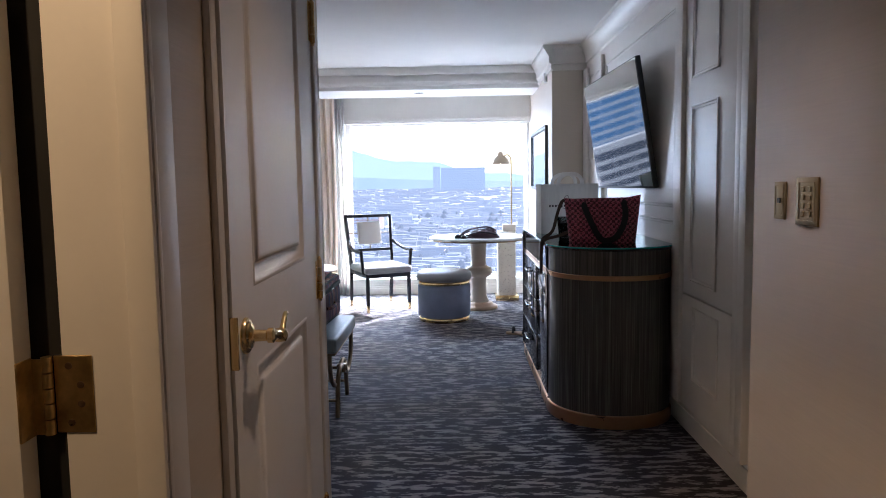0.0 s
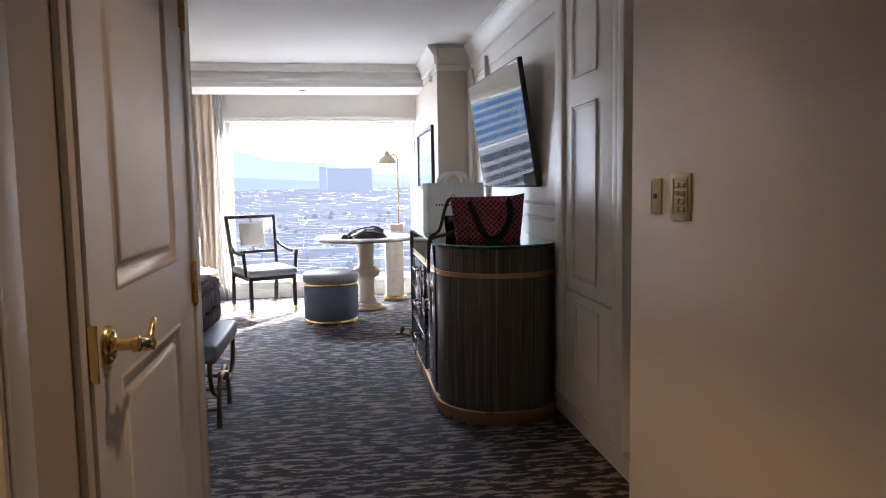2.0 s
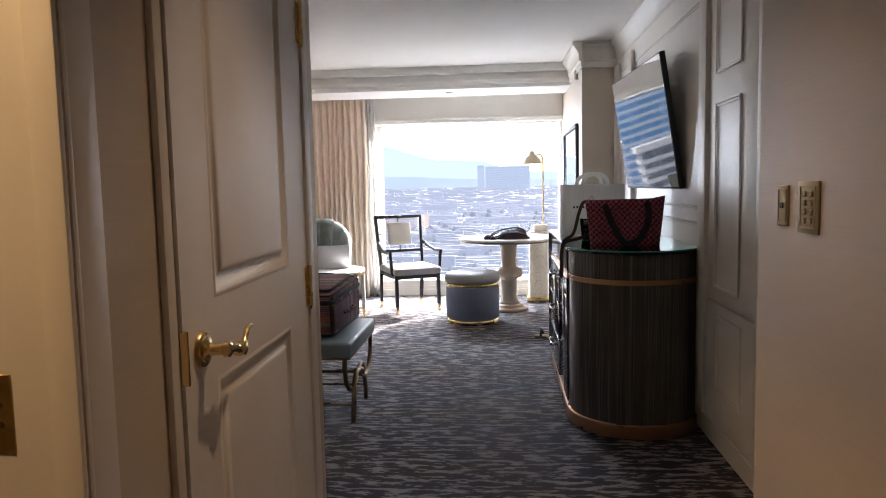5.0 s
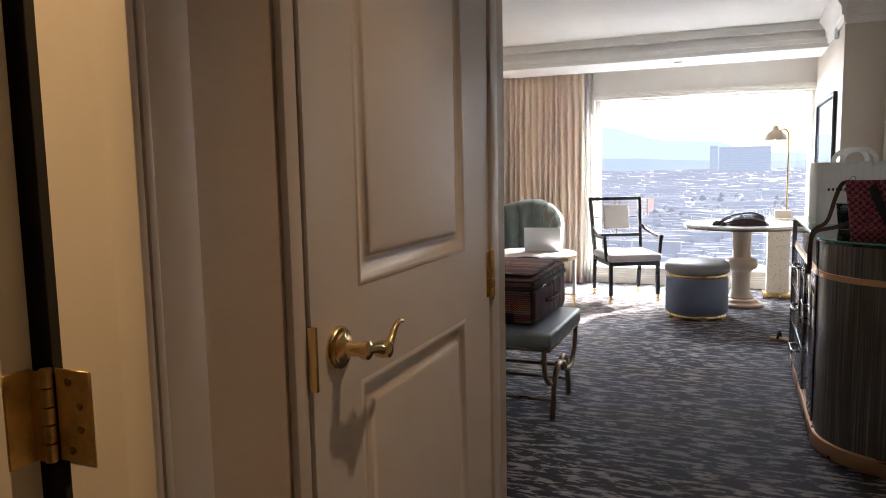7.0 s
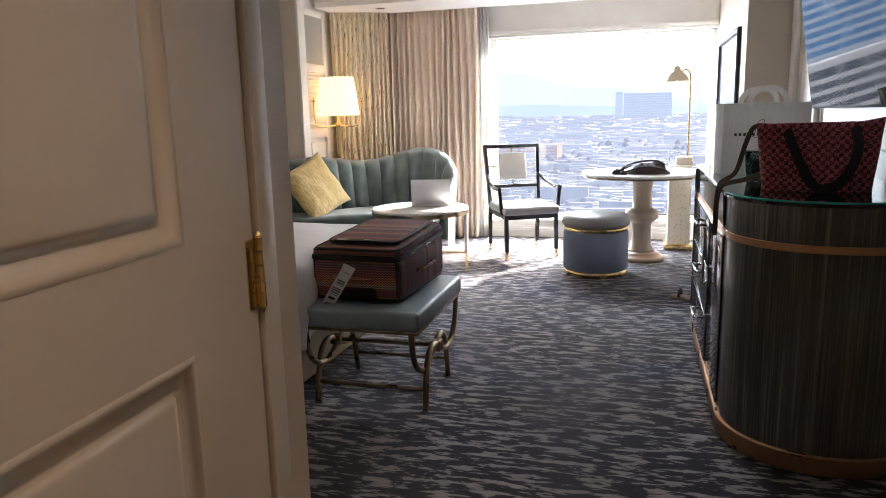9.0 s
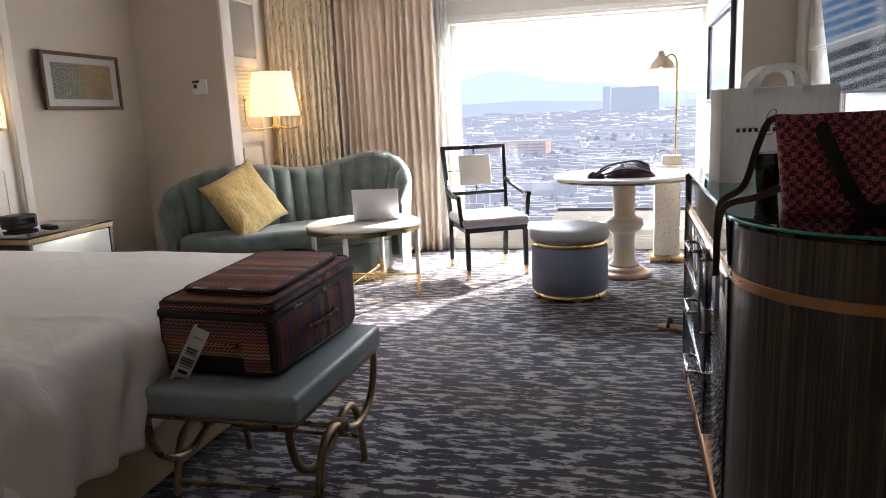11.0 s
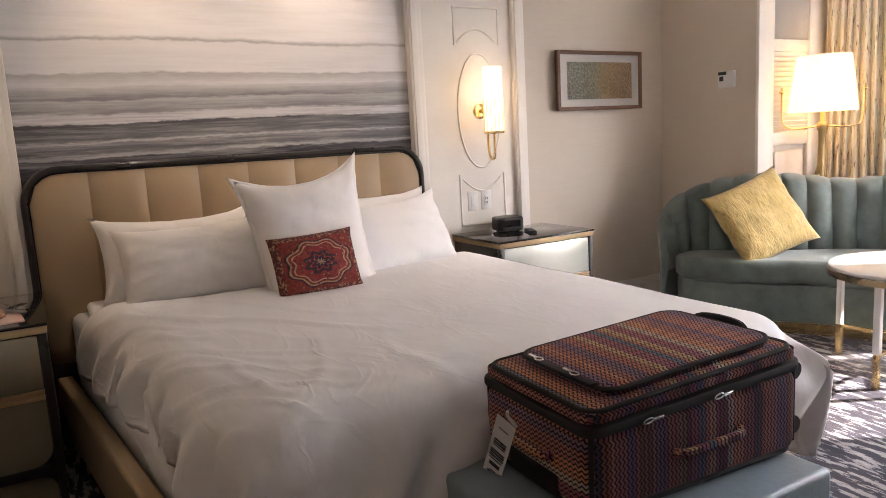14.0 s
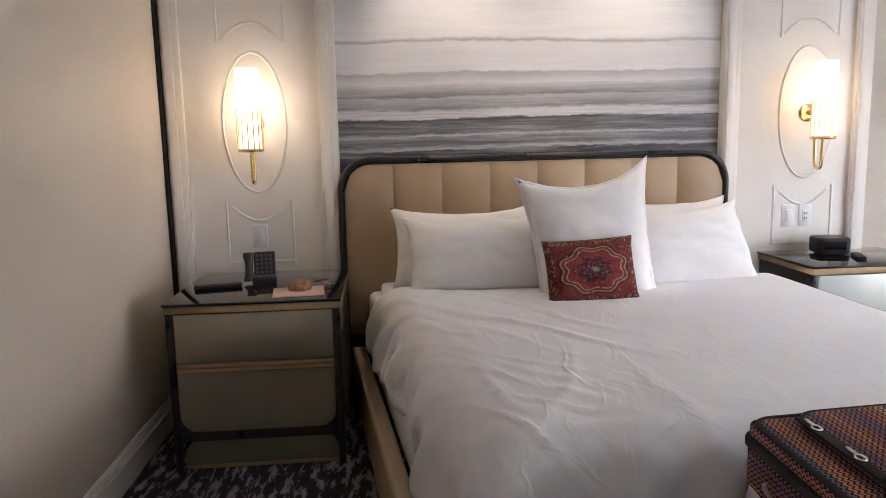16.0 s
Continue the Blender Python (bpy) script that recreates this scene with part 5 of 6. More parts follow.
def back_height(s):
    """Height of the back along its length, from one arm tip to the other: a small hump, a dip and a larger hump."""
    pts = ((0.0, 0.48), (0.04, 0.68), (0.09, 0.79), (0.15, 0.865), (0.22, 0.91), (0.31, 0.93), (0.40, 0.915), (0.48, 0.875), (0.56, 0.865), (0.65, 0.915), (0.74, 0.985), (0.82, 0.965), (0.91, 0.80), (1.0, 0.56))
    total, weight = 0.0, 0.0
    for k in range(101):
        q = min(1.0, max(0.0, s + (k - 50) * 0.0010))
        for (a, ha), (b, hb) in zip(pts, pts[1:]):
            if q <= b:
                total += ha + (hb - ha) * (q - a) / (b - a)
                weight += 1
                break
    return total / weight


NCH = 17
acc = [0.0]
for a, b in zip(back_line, back_line[1:]):
    acc.append(acc[-1] + (b - a).length)


def back_at(s):
    d = s * acc[-1]
    for i in range(len(acc) - 1):
        if d <= acc[i + 1] + 1e-9:
            u = (d - acc[i]) / (acc[i + 1] - acc[i])
            p = back_line[i].lerp(back_line[i + 1], u)
            n = len(back_line) - 1
            t0 = back_line[min(i + 1, n)] - back_line[max(i - 1, 0)]
            t1 = back_line[min(i + 2, n)] - back_line[i]
            tdir = t0.normalized().lerp(t1.normalized(), u).normalized()
            return p, Vector((tdir.y, -tdir.x, 0))


for c in range(NCH):
    bm = bmesh.new()
    cols = []
    for i in range(13):
        s = (c + i / 12) / NCH
        p, inn = back_at(min(s, 0.9999))
        h = back_height(s)
        puff = 0.030 * (1 - abs(2 * i / 12 - 1) ** 2.2)
        col = []
        loop = [(-0.045, 0.08), (-0.052, 0.35), (-0.050, h - 0.07), (-0.035, h - 0.018), (0.0, h + puff * 0.4), (0.038 + puff, h - 0.02), (0.062 + puff, h - 0.08), (0.070 + puff, 0.62 if h > 0.68 else h - 0.1), (0.075 + puff, 0.44), (0.05, 0.33)]
        for o, z, _ in spline([(o, z, 0) for o, z in loop], 4):
            col.append(bm.verts.new(p + inn * (o * min(1.0, 0.4 + 12 * min(s, 1 - s)) - 0.05 * max(0, z - 0.4) * 2) + Vector((0, 0, z))))
        cols.append(col)
    for a, b in zip(cols, cols[1:]):
        for j in range(len(a) - 1):
            bm.faces.new((a[j], b[j], b[j + 1], a[j + 1]))
    if c == 0:
        bm.faces.new(cols[0])
    if c == NCH - 1:
        bm.faces.new(list(reversed(cols[-1])))
    bmesh.ops.recalc_face_normals(bm, faces=bm.faces)
    part("back_channel", bm, VELVET, sofa, "", 50)
pillow("throw_pillow", 0.52, 0.54, 0.17, pose(-2.23, 7.15, 0.672, 0, 0, 16) @ pose(0, 0, 0, -54, 57, 0), YELLOW, "mustard yellow crinkled throw pillow on sofa", "cushion", "", 0, 9, 1.0)

# ---- coffee table with laptop ----
ct = thing("coffee_table", (-1.19, 6.93, 0), "round white marble coffee table with brass-tipped legs", "coffee table")
part("tabletop", lathe([(0.39, 0.520), (0.40, 0.524), (0.40, 0.536), (0.395, 0.541)], 64), MARBLE, ct, "white marble top")
part("rim", join(lathe([(0.385, 0.490), (0.403, 0.490), (0.403, 0.519), (0.385, 0.5195)], 64)), BRONZE, ct, "bronze rim")
for k in range(4):
    a = radians(-88 + 90 * k)
    c, s = math.cos(a), math.sin(a)
    part("leg", moved(box(-0.014, -0.016, 0.17, 0.014, 0.016, 0.520, 0.003), pose(0.385 * c, 0.385 * s, 0, 0, 0, math.degrees(a))), WHITEPLASTIC, ct, "white lacquered leg")
    part("foot", moved(prism([(-0.012, -0.013), (0.012, -0.013), (0.012, 0.013), (-0.012, 0.013)], 0.0, 0.17, 0.002, 1), pose(0.385 * c, 0.385 * s, 0, 0, 0, math.degrees(a))), BRASS, ct, "brass leg tip")
for k in range(2):
    a = radians(-88 + 90 * k)
    part("cross_bar", moved(box(-0.373, -0.008, 0.155 + 0.0001 * k, 0.373, 0.008, 0.172 - 0.0001 * k, 0.002), pose(0, 0, 0, 0, 0, math.degrees(a))), BRASS, ct)
lap = thing("laptop", (-1.11, 6.99, 0.5415), "silver laptop standing open on the coffee table", "laptop", "", 8)
part("base", box(-0.165, 0.0, 0.002, 0.165, 0.225, 0.014, 0.004), ALU, lap)
part("keyboard", box(-0.14, 0.02, 0.0142, 0.14, 0.12, 0.0152), PLASTIC, lap, "black keys")
part("screen_lid", moved(box(-0.165, -0.004, 0.0, 0.165, 0.004, 0.215, 0.0035), pose(0, -0.002, 0.012, 7, 0, 0)), ALU, lap, "silver lid")

# ---- armchair ----
chair = thing("armchair", (-0.470, 7.785, 0), "black-framed armchair with ivory seat and back pad", "armchair", "", 29)
def bar(a, b, w, d, r=0.004):
    """A squared bar from a to b, w across and d deep."""
    a, b = Vector(a), Vector(b)
    L = (b - a).length
    q = (b - a).to_track_quat("Z", "Y")
    return moved(box(-w / 2, -d / 2, 0, w / 2, d / 2, L, r), Matrix.Translation(a) @ q.to_matrix().to_4x4())
for sx in (-1, 1):
    part("front_leg", bar((sx * 0.235, -0.235, 0.075), (sx * 0.235, -0.225, 0.42), 0.034, 0.034), BLACKWOOD, chair)
    part("leg_tip", bar((sx * 0.235, -0.237, 0.0), (sx * 0.235, -0.235, 0.075), 0.027, 0.027, 0.002), BRASS, chair, "brass leg tip")
    part("back_leg", bar((sx * 0.235, 0.255, 0.075), (sx * 0.24, 0.215, 0.44), 0.032, 0.034), BLACKWOOD, chair)
    part("leg_tip", bar((sx * 0.235, 0.262, 0.0), (sx * 0.235, 0.255, 0.075), 0.025, 0.027, 0.002), BRASS, chair, "brass leg tip")
    part("back_post", bar((sx * 0.24, 0.215, 0.44), (sx * 0.262, 0.315, 0.985), 0.030, 0.032), BLACKWOOD, chair)
    part("arm", join(tube(spline([(sx * 0.25, 0.245, 0.72), (sx * 0.275, 0.15, 0.675), (sx * 0.29, -0.02, 0.635), (sx * 0.285, -0.20, 0.63)], 6), 0.018, 8)), BLACKWOOD, chair)
    part("arm_post", bar((sx * 0.262, -0.185, 0.40), (sx * 0.285, -0.185, 0.64), 0.028, 0.030), BLACKWOOD, chair)
    part("side_rail", bar((sx * 0.237, -0.215, 0.385), (sx * 0.237, 0.205, 0.40), 0.026, 0.05), BLACKWOOD, chair)
part("front_rail", box(-0.225, -0.245, 0.36, 0.225, -0.215, 0.42, 0.004), BLACKWOOD, chair)
part("top_rail", bar((-0.275, 0.318, 0.985), (0.275, 0.318, 0.985), 0.032, 0.034), BLACKWOOD, chair)
part("lower_rail", bar((-0.245, 0.248, 0.615), (0.245, 0.248, 0.615), 0.026, 0.030), BLACKWOOD, chair)
part("middle_spindle", bar((0, 0.306, 0.92), (0, 0.316, 0.975), 0.012, 0.012, 0.002), BRONZE, chair)
part("middle_spindle", bar((0, 0.252, 0.62), (0, 0.262, 0.675), 0.012, 0.012, 0.002), BRONZE, chair)
for sx in (-1, 1):
    part("side_spindle", bar((sx * 0.13, 0.285, 0.80), (sx * 0.25, 0.282, 0.80), 0.010, 0.010, 0.002), BRONZE, chair)
part("back_pad", moved(box(-0.135, -0.018, -0.125, 0.135, 0.022, 0.125, 0.017, 4), pose(0, 0.278, 0.80, -10, 0, 0)), SEATCLOTH, chair, "ivory square back pad")
part("seat", moved(box(-0.262, -0.275, 0.0, 0.262, 0.215, 0.075, 0.03, 4), pose(0, 0, 0.405, 1.5, 0, 0)), SHADEDSEAT, chair, "ivory upholstered seat")

# ---- ottoman ----
ott = thing("ottoman", (0.232, 7.10, 0), "round slate woven ottoman with brass bands", "ottoman")
part("base_band", lathe([(0.235, 0.0), (0.245, 0.002), (0.245, 0.042), (0.235, 0.044)], 56), BRASS, ott, "brass base band")
part("body", lathe([(0.245, 0.044), (0.256, 0.055), (0.258, 0.20), (0.256, 0.345), (0.245, 0.358)], 56), OTTOCLOTH, ott, "basket-weave slate cloth")
part("upper_band", lathe([(0.235, 0.358), (0.248, 0.359), (0.248, 0.390), (0.235, 0.391)], 56), BRASS, ott, "brass upper band")
part("cushion", lathe([(0.24, 0.391), (0.262, 0.400), (0.270, 0.425), (0.266, 0.462), (0.245, 0.482), (0.15, 0.492), (0.02, 0.494)], 56), OTTOTOP, ott, "padded pale grey top")

# ---- round table ----
rt = thing("round_table", (0.59, 7.72, 0), "round marble-topped table on a turned stone pedestal", "table")
part("tabletop", lathe([(0.50, 0.742), (0.518, 0.748), (0.520, 0.758), (0.516, 0.768), (0.50, 0.770)], 72), MARBLE, rt, "white marble top")
part("top_edge", lathe([(0.46, 0.728), (0.505, 0.730), (0.505, 0.7415), (0.46, 0.7418)], 72), BRONZE, rt)
part("pedestal", lathe([(0.115, 0.075), (0.105, 0.09), (0.085, 0.13), (0.080, 0.24), (0.084, 0.32), (0.10, 0.335), (0.125, 0.35), (0.142, 0.375), (0.145, 0.40), (0.138, 0.43), (0.10, 0.45), (0.082, 0.46), (0.080, 0.56), (0.083, 0.64), (0.092, 0.70), (0.10, 0.728)], 44), STONE, rt, "turned cream stone column")
part("foot", lathe([(0.195, 0.0), (0.20, 0.006), (0.198, 0.028), (0.185, 0.036), (0.155, 0.040), (0.150, 0.056), (0.14, 0.066), (0.118, 0.075)], 56), plain("bleached_oak", (0.38, 0.26, 0.165), 0.45, 0, 0.15, 6, (1, 1, 1), 50, 0.1), rt, "stepped bleached oak foot")

# ---- terrazzo lamp post ----
post = thing("lamp_pedestal", (0.925, 8.28, 0), "square terrazzo pedestal on a brass plinth", "pedestal")
part("plinth", box(-0.13, -0.13, 0.0, 0.13, 0.13, 0.055, 0.004), BRASS, post, "brass plinth")
part("column", box(-0.10, -0.10, 0.055, 0.10, 0.10, 0.785, 0.006), TERRAZZO, post, "speckled terrazzo column")
desk_lamp = thing("task_lamp", (0.955, 8.26, 0.7855), "brass gooseneck task lamp with tan dome shade, lit", "table lamp")
part("base", box(-0.075, -0.06, 0.0, 0.075, 0.06, 0.075, 0.006), STONE, desk_lamp, "cream stone block base")
part("stem", tube([(0.03, 0, 0.075), (0.03, 0, 0.78)] + [(0.03 - 0.045 + 0.045 * math.cos(radians(a)), 0, 0.78 + 0.075 * math.sin(radians(a))) for a in range(15, 121, 15)] + [(-0.06, 0, 0.838)], 0.0085, 10), SATINBRASS, desk_lamp)
part("shade", lathe([(0.012, 0.892), (0.024, 0.886), (0.028, 0.872), (0.034, 0.864), (0.036, 0.846), (0.062, 0.832), (0.092, 0.800), (0.112, 0.758), (0.115, 0.752), (0.110, 0.752), (0.090, 0.797), (0.060, 0.828), (0.030, 0.840), (0.018, 0.842)], 36, -0.09, 0), TANMETAL, desk_lamp, "dome tan metal shade")
part("bulb", lathe([(0.012, 0.80), (0.024, 0.785), (0.026, 0.770), (0.018, 0.758), (0.004, 0.753)], 20, -0.09, 0), glow("lit_bulb", (1.0, 0.85, 0.62), 6), desk_lamp)
part("cord", tube(spline([(0.0, -0.055, 0.075), (-0.05, -0.07, 0.115), (-0.11, -0.10, 0.10), (-0.16, -0.16, 0.01)], 6), 0.003, 6), PLASTIC, desk_lamp, "black cord")

# purse on the round table
purse = thing("purse", (0.57, 7.44, 0.7715), "slouched dark maroon purse with straps on table", "handbag", "", 4)
def lump(w, d, h, seed, n=20, m2=10):
    bm = bmesh.new()
    rows = []
    for j in range(m2 + 1):
        f = j / m2
        r = math.sin(math.pi * (0.5 + 0.5 * f)) ** 0.55 if f < 1 else 0.05
        row = []
        for i in range(n):
            a = 2 * math.pi * i / n
            k = 1 + 0.14 * noise.noise((math.cos(a) * 1.5 + seed, math.sin(a) * 1.5, f * 2))
            c, s = math.cos(a), math.sin(a)
            row.append(bm.verts.new((w / 2 * r * k * math.copysign(abs(c) ** 0.8, c), d / 2 * r * k * math.copysign(abs(s) ** 0.8, s), h * f ** 0.8 * (1 + 0.25 * noise.noise((c * 2 + seed, s * 2, 1))))))
        rows.append(row)
    for a, b in zip(rows, rows[1:]):
        for i in range(n):
            bm.faces.new((a[i], a[(i + 1) % n], b[(i + 1) % n], b[i]))
    bm.faces.new(list(reversed(rows[0])))
    bm.faces.new(rows[-1])
    return bm
part("bag", join(moved(lump(0.33, 0.17, 0.082, 2, 28, 10), pose(0.06, 0, 0)), moved(lump(0.15, 0.13, 0.098, 5, 22, 8), pose(0.13, 0.01, 0, 0, 0, 20)), moved(lump(0.16, 0.14, 0.088, 9, 22, 8), pose(0.0, -0.01, 0, 0, 0, -15))), MAROON, purse)
part("strap", tube(spline([(-0.08, -0.02, 0.07), (-0.15, -0.06, 0.040), (-0.21, -0.03, 0.012), (-0.19, 0.05, 0.012), (-0.09, 0.06, 0.075), (0.04, 0.02, 0.105), (0.12, -0.02, 0.108), (0.19, -0.03, 0.075)], 6), 0.008, 8), MAROON, purse, "dark leather strap")
part("strap", tube(spline([(0.20, -0.05, 0.03), (0.10, -0.085, 0.055), (0.0, -0.085, 0.06), (-0.09, -0.07, 0.035), (-0.14, -0.02, 0.014)], 6), 0.007, 8), BLACKCLOTH, purse, "dark leather strap")
part("tassel", moved(lump(0.075, 0.065, 0.045, 7, 14, 6), pose(-0.195, -0.02, 0)), BLACKCLOTH, purse)
part("tassel", moved(lump(0.06, 0.05, 0.035, 3, 14, 6), pose(-0.14, -0.06, 0)), MAROON, purse)

# ---- dresser ----
dresser = thing("dresser", (0, 0, 0), "bow-ended dark streaked dresser with copper bands", "dresser")
def dplan(g=0.0):
    """Plan of the dresser, grown by g: straight front, rounded near end, back at the wall."""
    x0, x1 = 0.890 - g, 1.553
    pts = [(x1, 5.66 + g), (x0, 5.66 + g), (x0, 4.26)]
    pts += arc(x0 + 0.335 + g, 4.26, 0.335 + g, 180, 270, 14)[1:]
    pts += arc(1.553 - 0.30, 4.23, 0.305 + g, 270, 352, 12)
    return [(a, min(b, 5.66 + g)) if a < 1.553 else (1.553, b) for a, b in pts]
part("toe_band", prism(dplan(0.012), 0.0, 0.072, 0.004, 1), COPPER, dresser, "copper toe band")
part("carcass", prism(dplan(0.0), 0.072, 0.952), ZEBRANO, dresser, "dark streaked veneer body", 25)
part("copper_band", prism(dplan(0.006), 0.795, 0.822, 0.002, 1), COPPER, dresser, "slim copper band")
part("glass_top", prism(dplan(0.012), 0.9525, 0.964, 0.002, 1), BLACKGLASS, dresser, "black glass top")
part("glass_edge", prism([(a, b) for a, b in dplan(0.016)], 0.9645, 0.972, 0.002, 1), EDGEGLASS, dresser, "green-edged clear glass sheet")
part("glass_rim", tube([(a, b, 0.9685) for a, b in dplan(0.0165)[1:-1]], 0.0042, 8), TEAL, dresser, "teal glass edge")
part("mirror_door", box(0.880, 4.30, 0.09, 0.889, 4.80, 0.785, 0.002), SMOKE, dresser, "smoked mirror door")
# Flat black panel stands for the shaded inside of the open bay.
part("open_bay_panel", join(box(0.882, 4.30, 0.826, 0.8895, 5.64, 0.948, 0.001, 1)), BLACKGLASS, dresser, "flat black panel in place of the open bay")
for k in range(3):
    z0 = 0.09 + 0.235 * k
    dr = part("drawer_front", box(0.876, 4.815, z0, 0.889, 5.64, z0 + 0.225, 0.003), SMOKE, dresser, "smoked mirror drawer front")
    part("handle", join(box(0.835, 5.00, z0 + 0.158, 0.845, 5.20, z0 + 0.170, 0.002), box(0.835, 5.00, z0 + 0.158, 0.876, 5.010, z0 + 0.170, 0.002), box(0.835, 5.19, z0 + 0.158, 0.876, 5.20, z0 + 0.170, 0.002)), CHROME, dr, "chrome bar handle")
    part("edge_strip", box(0.872, 4.815, z0 + 0.226, 0.889, 5.64, z0 + 0.233, 0.001, 1), CHROME, dresser, "chrome strip")
part("door_handle", join(box(0.842, 4.70, 0.50, 0.852, 4.71, 0.76, 0.002), box(0.842, 4.70, 0.75, 0.880, 4.71, 0.76, 0.002), box(0.842, 4.70, 0.50, 0.880, 4.71, 0.51, 0.002)), CHROME, dresser, "chrome bar handle")
part("edge_strip", box(0.872, 4.30, 0.786, 0.889, 5.65, 0.7945, 0.001, 1), CHROME, dresser, "chrome strip")
part("corner_strip", box(0.868, 5.645, 0.08, 0.889, 5.662, 0.951, 0.002, 1), CHROME, dresser, "chrome corner strip")

TOP = 0.9722
tote = thing("tote_bag", (1.20, 4.31, TOP), "crimson and black tweed tote with leather straps", "handbag", "", -6)
bm = bmesh.new()
rows = []
for j in range(9):
    f = j / 8
    w, d = 0.185 + 0.03 * f, 0.078 * (1 - 0.75 * f ** 1.3) + 0.004
    row = []
    for i in range(40):
        a = 2 * math.pi * i / 40
        c, s = math.cos(a), math.sin(a)
        x = w * math.copysign(abs(c) ** 0.45, c)
        y = d * math.copysign(abs(s) ** 0.6, s) + 0.010 * noise.noise((c * 2, f * 3, s * 2))
        z = 0.245 * f + 0.022 * f * math.copysign(abs(x / w) ** 2, 1) * (1 if x > 0 else 0.4) + 0.006 * noise.noise((x * 12, f * 4, 0))
        row.append(bm.verts.new((x, y, max(0, z))))
    rows.append(row)
for a, b in zip(rows, rows[1:]):
    for i in range(40):
        bm.faces.new((a[i], a[(i + 1) % 40], b[(i + 1) % 40], b[i]))
bm.faces.new(list(reversed(rows[0])))
bm.faces.new(rows[-1])
part("body", bm, TWEED, tote, "crimson tweed body", 60)
def strap(points, w, t):
    """A flat strap along a line; w across its face."""
    pts = [Vector(p) for p in points]
    bm = bmesh.new()
    rings = []
    for i, p in enumerate(pts):
        d = (pts[min(i + 1, len(pts) - 1)] - pts[max(i - 1, 0)]).normalized()
        side = d.cross(Vector((0, 1, 0)))
        side = side.normalized() if side.length > 0.05 else Vector((1, 0, 0))
        nrm = side.cross(d).normalized()
        rings.append([bm.verts.new(p + side * a * w / 2 + nrm * b * t / 2) for a, b in ((-1, -1), (1, -1), (1, 1), (-1, 1))])
    for a, b in zip(rings, rings[1:]):
        for k in range(4):
            bm.faces.new((a[k], a[(k + 1) % 4], b[(k + 1) % 4], b[k]))
    bm.faces.new(rings[0])
    bm.faces.new(list(reversed(rings[-1])))
    bmesh.ops.recalc_face_normals(bm, faces=bm.faces)
    return bm
part("handle_strap", strap(spline([(-0.11, -0.024, 0.225), (-0.085, -0.055, 0.16), (-0.055, -0.082, 0.09), (-0.02, -0.088, 0.03), (0.02, -0.09, 0.012), (0.07, -0.088, 0.035), (0.11, -0.075, 0.10), (0.125, -0.05, 0.17), (0.115, -0.024, 0.235)], 6), 0.034, 0.006), BLACKCLOTH, tote, "black leather handle")
part("long_strap", strap(spline([(-0.19, 0.0, 0.24), (-0.225, 0.01, 0.235), (-0.25, 0.03, 0.17), (-0.28, 0.06, 0.06), (-0.335, 0.08, 0.012), (-0.345, 0.085, -0.06), (-0.345, 0.06, -0.15), (-0.348, 0.02, -0.19), (-0.347, -0.02, -0.15), (-0.344, -0.03, -0.04), (-0.325, -0.02, 0.015), (-0.25, 0.0, 0.035), (-0.19, 0.0, 0.06)], 6), 0.018, 0.004), plain("brown_leather", (0.07, 0.035, 0.02), 0.45, 0, 0.2, relief=0.2), tote, "brown leather strap hanging over the edge")

sbag = thing("paper_bag", (1.125, 5.12, TOP), "white paper shopping bag with ribbon handles", "shopping bag", "", 12)
part("body", moved(box(-0.205, -0.06, 0.0, 0.205, 0.06, 0.335, 0.004), Matrix()), BAGPAPER, sbag)
for sy in (-1, 1):
    part("handle", strap(spline([(-0.085, sy * 0.062, 0.315), (-0.08, sy * 0.063, 0.36), (-0.04, sy * 0.055, 0.395), (0.04, sy * 0.05, 0.40), (0.08, sy * 0.058, 0.365), (0.085, sy * 0.062, 0.315)], 5), 0.026, 0.003), SHEER, sbag, "white ribbon handle")
emblem = [tube(spline([(0.02, -0.062, 0.14), (0.035, -0.062, 0.19), (0.06, -0.062, 0.20), (0.055, -0.062, 0.165), (0.03, -0.062, 0.155), (0.06, -0.062, 0.145), (0.05, -0.062, 0.115), (0.015, -0.062, 0.12), (-0.02, -0.062, 0.14)], 6), 0.0014, 5)]
part("emblem", moved(join(*emblem), pose(-0.075, 0, 0.055)), INK, sbag, "dark scrolled emblem")
for k in range(8):
    part("print_bar", box(-0.150 + 0.021 * k, -0.0622, 0.180, -0.139 + 0.021 * k, -0.0606, 0.194), INK, sbag)
cup = thing("drink_cup", (1.035, 4.66, TOP), "clear plastic cup half full of dark iced drink", "cup")
part("drink", lathe([(0.028, 0.003), (0.036, 0.085)], 24), CUPDARK, cup)
part("wall", lathe([(0.030, 0.0), (0.043, 0.125), (0.046, 0.127), (0.046, 0.131), (0.0415, 0.131), (0.0285, 0.002)], 28), GLASS, cup)

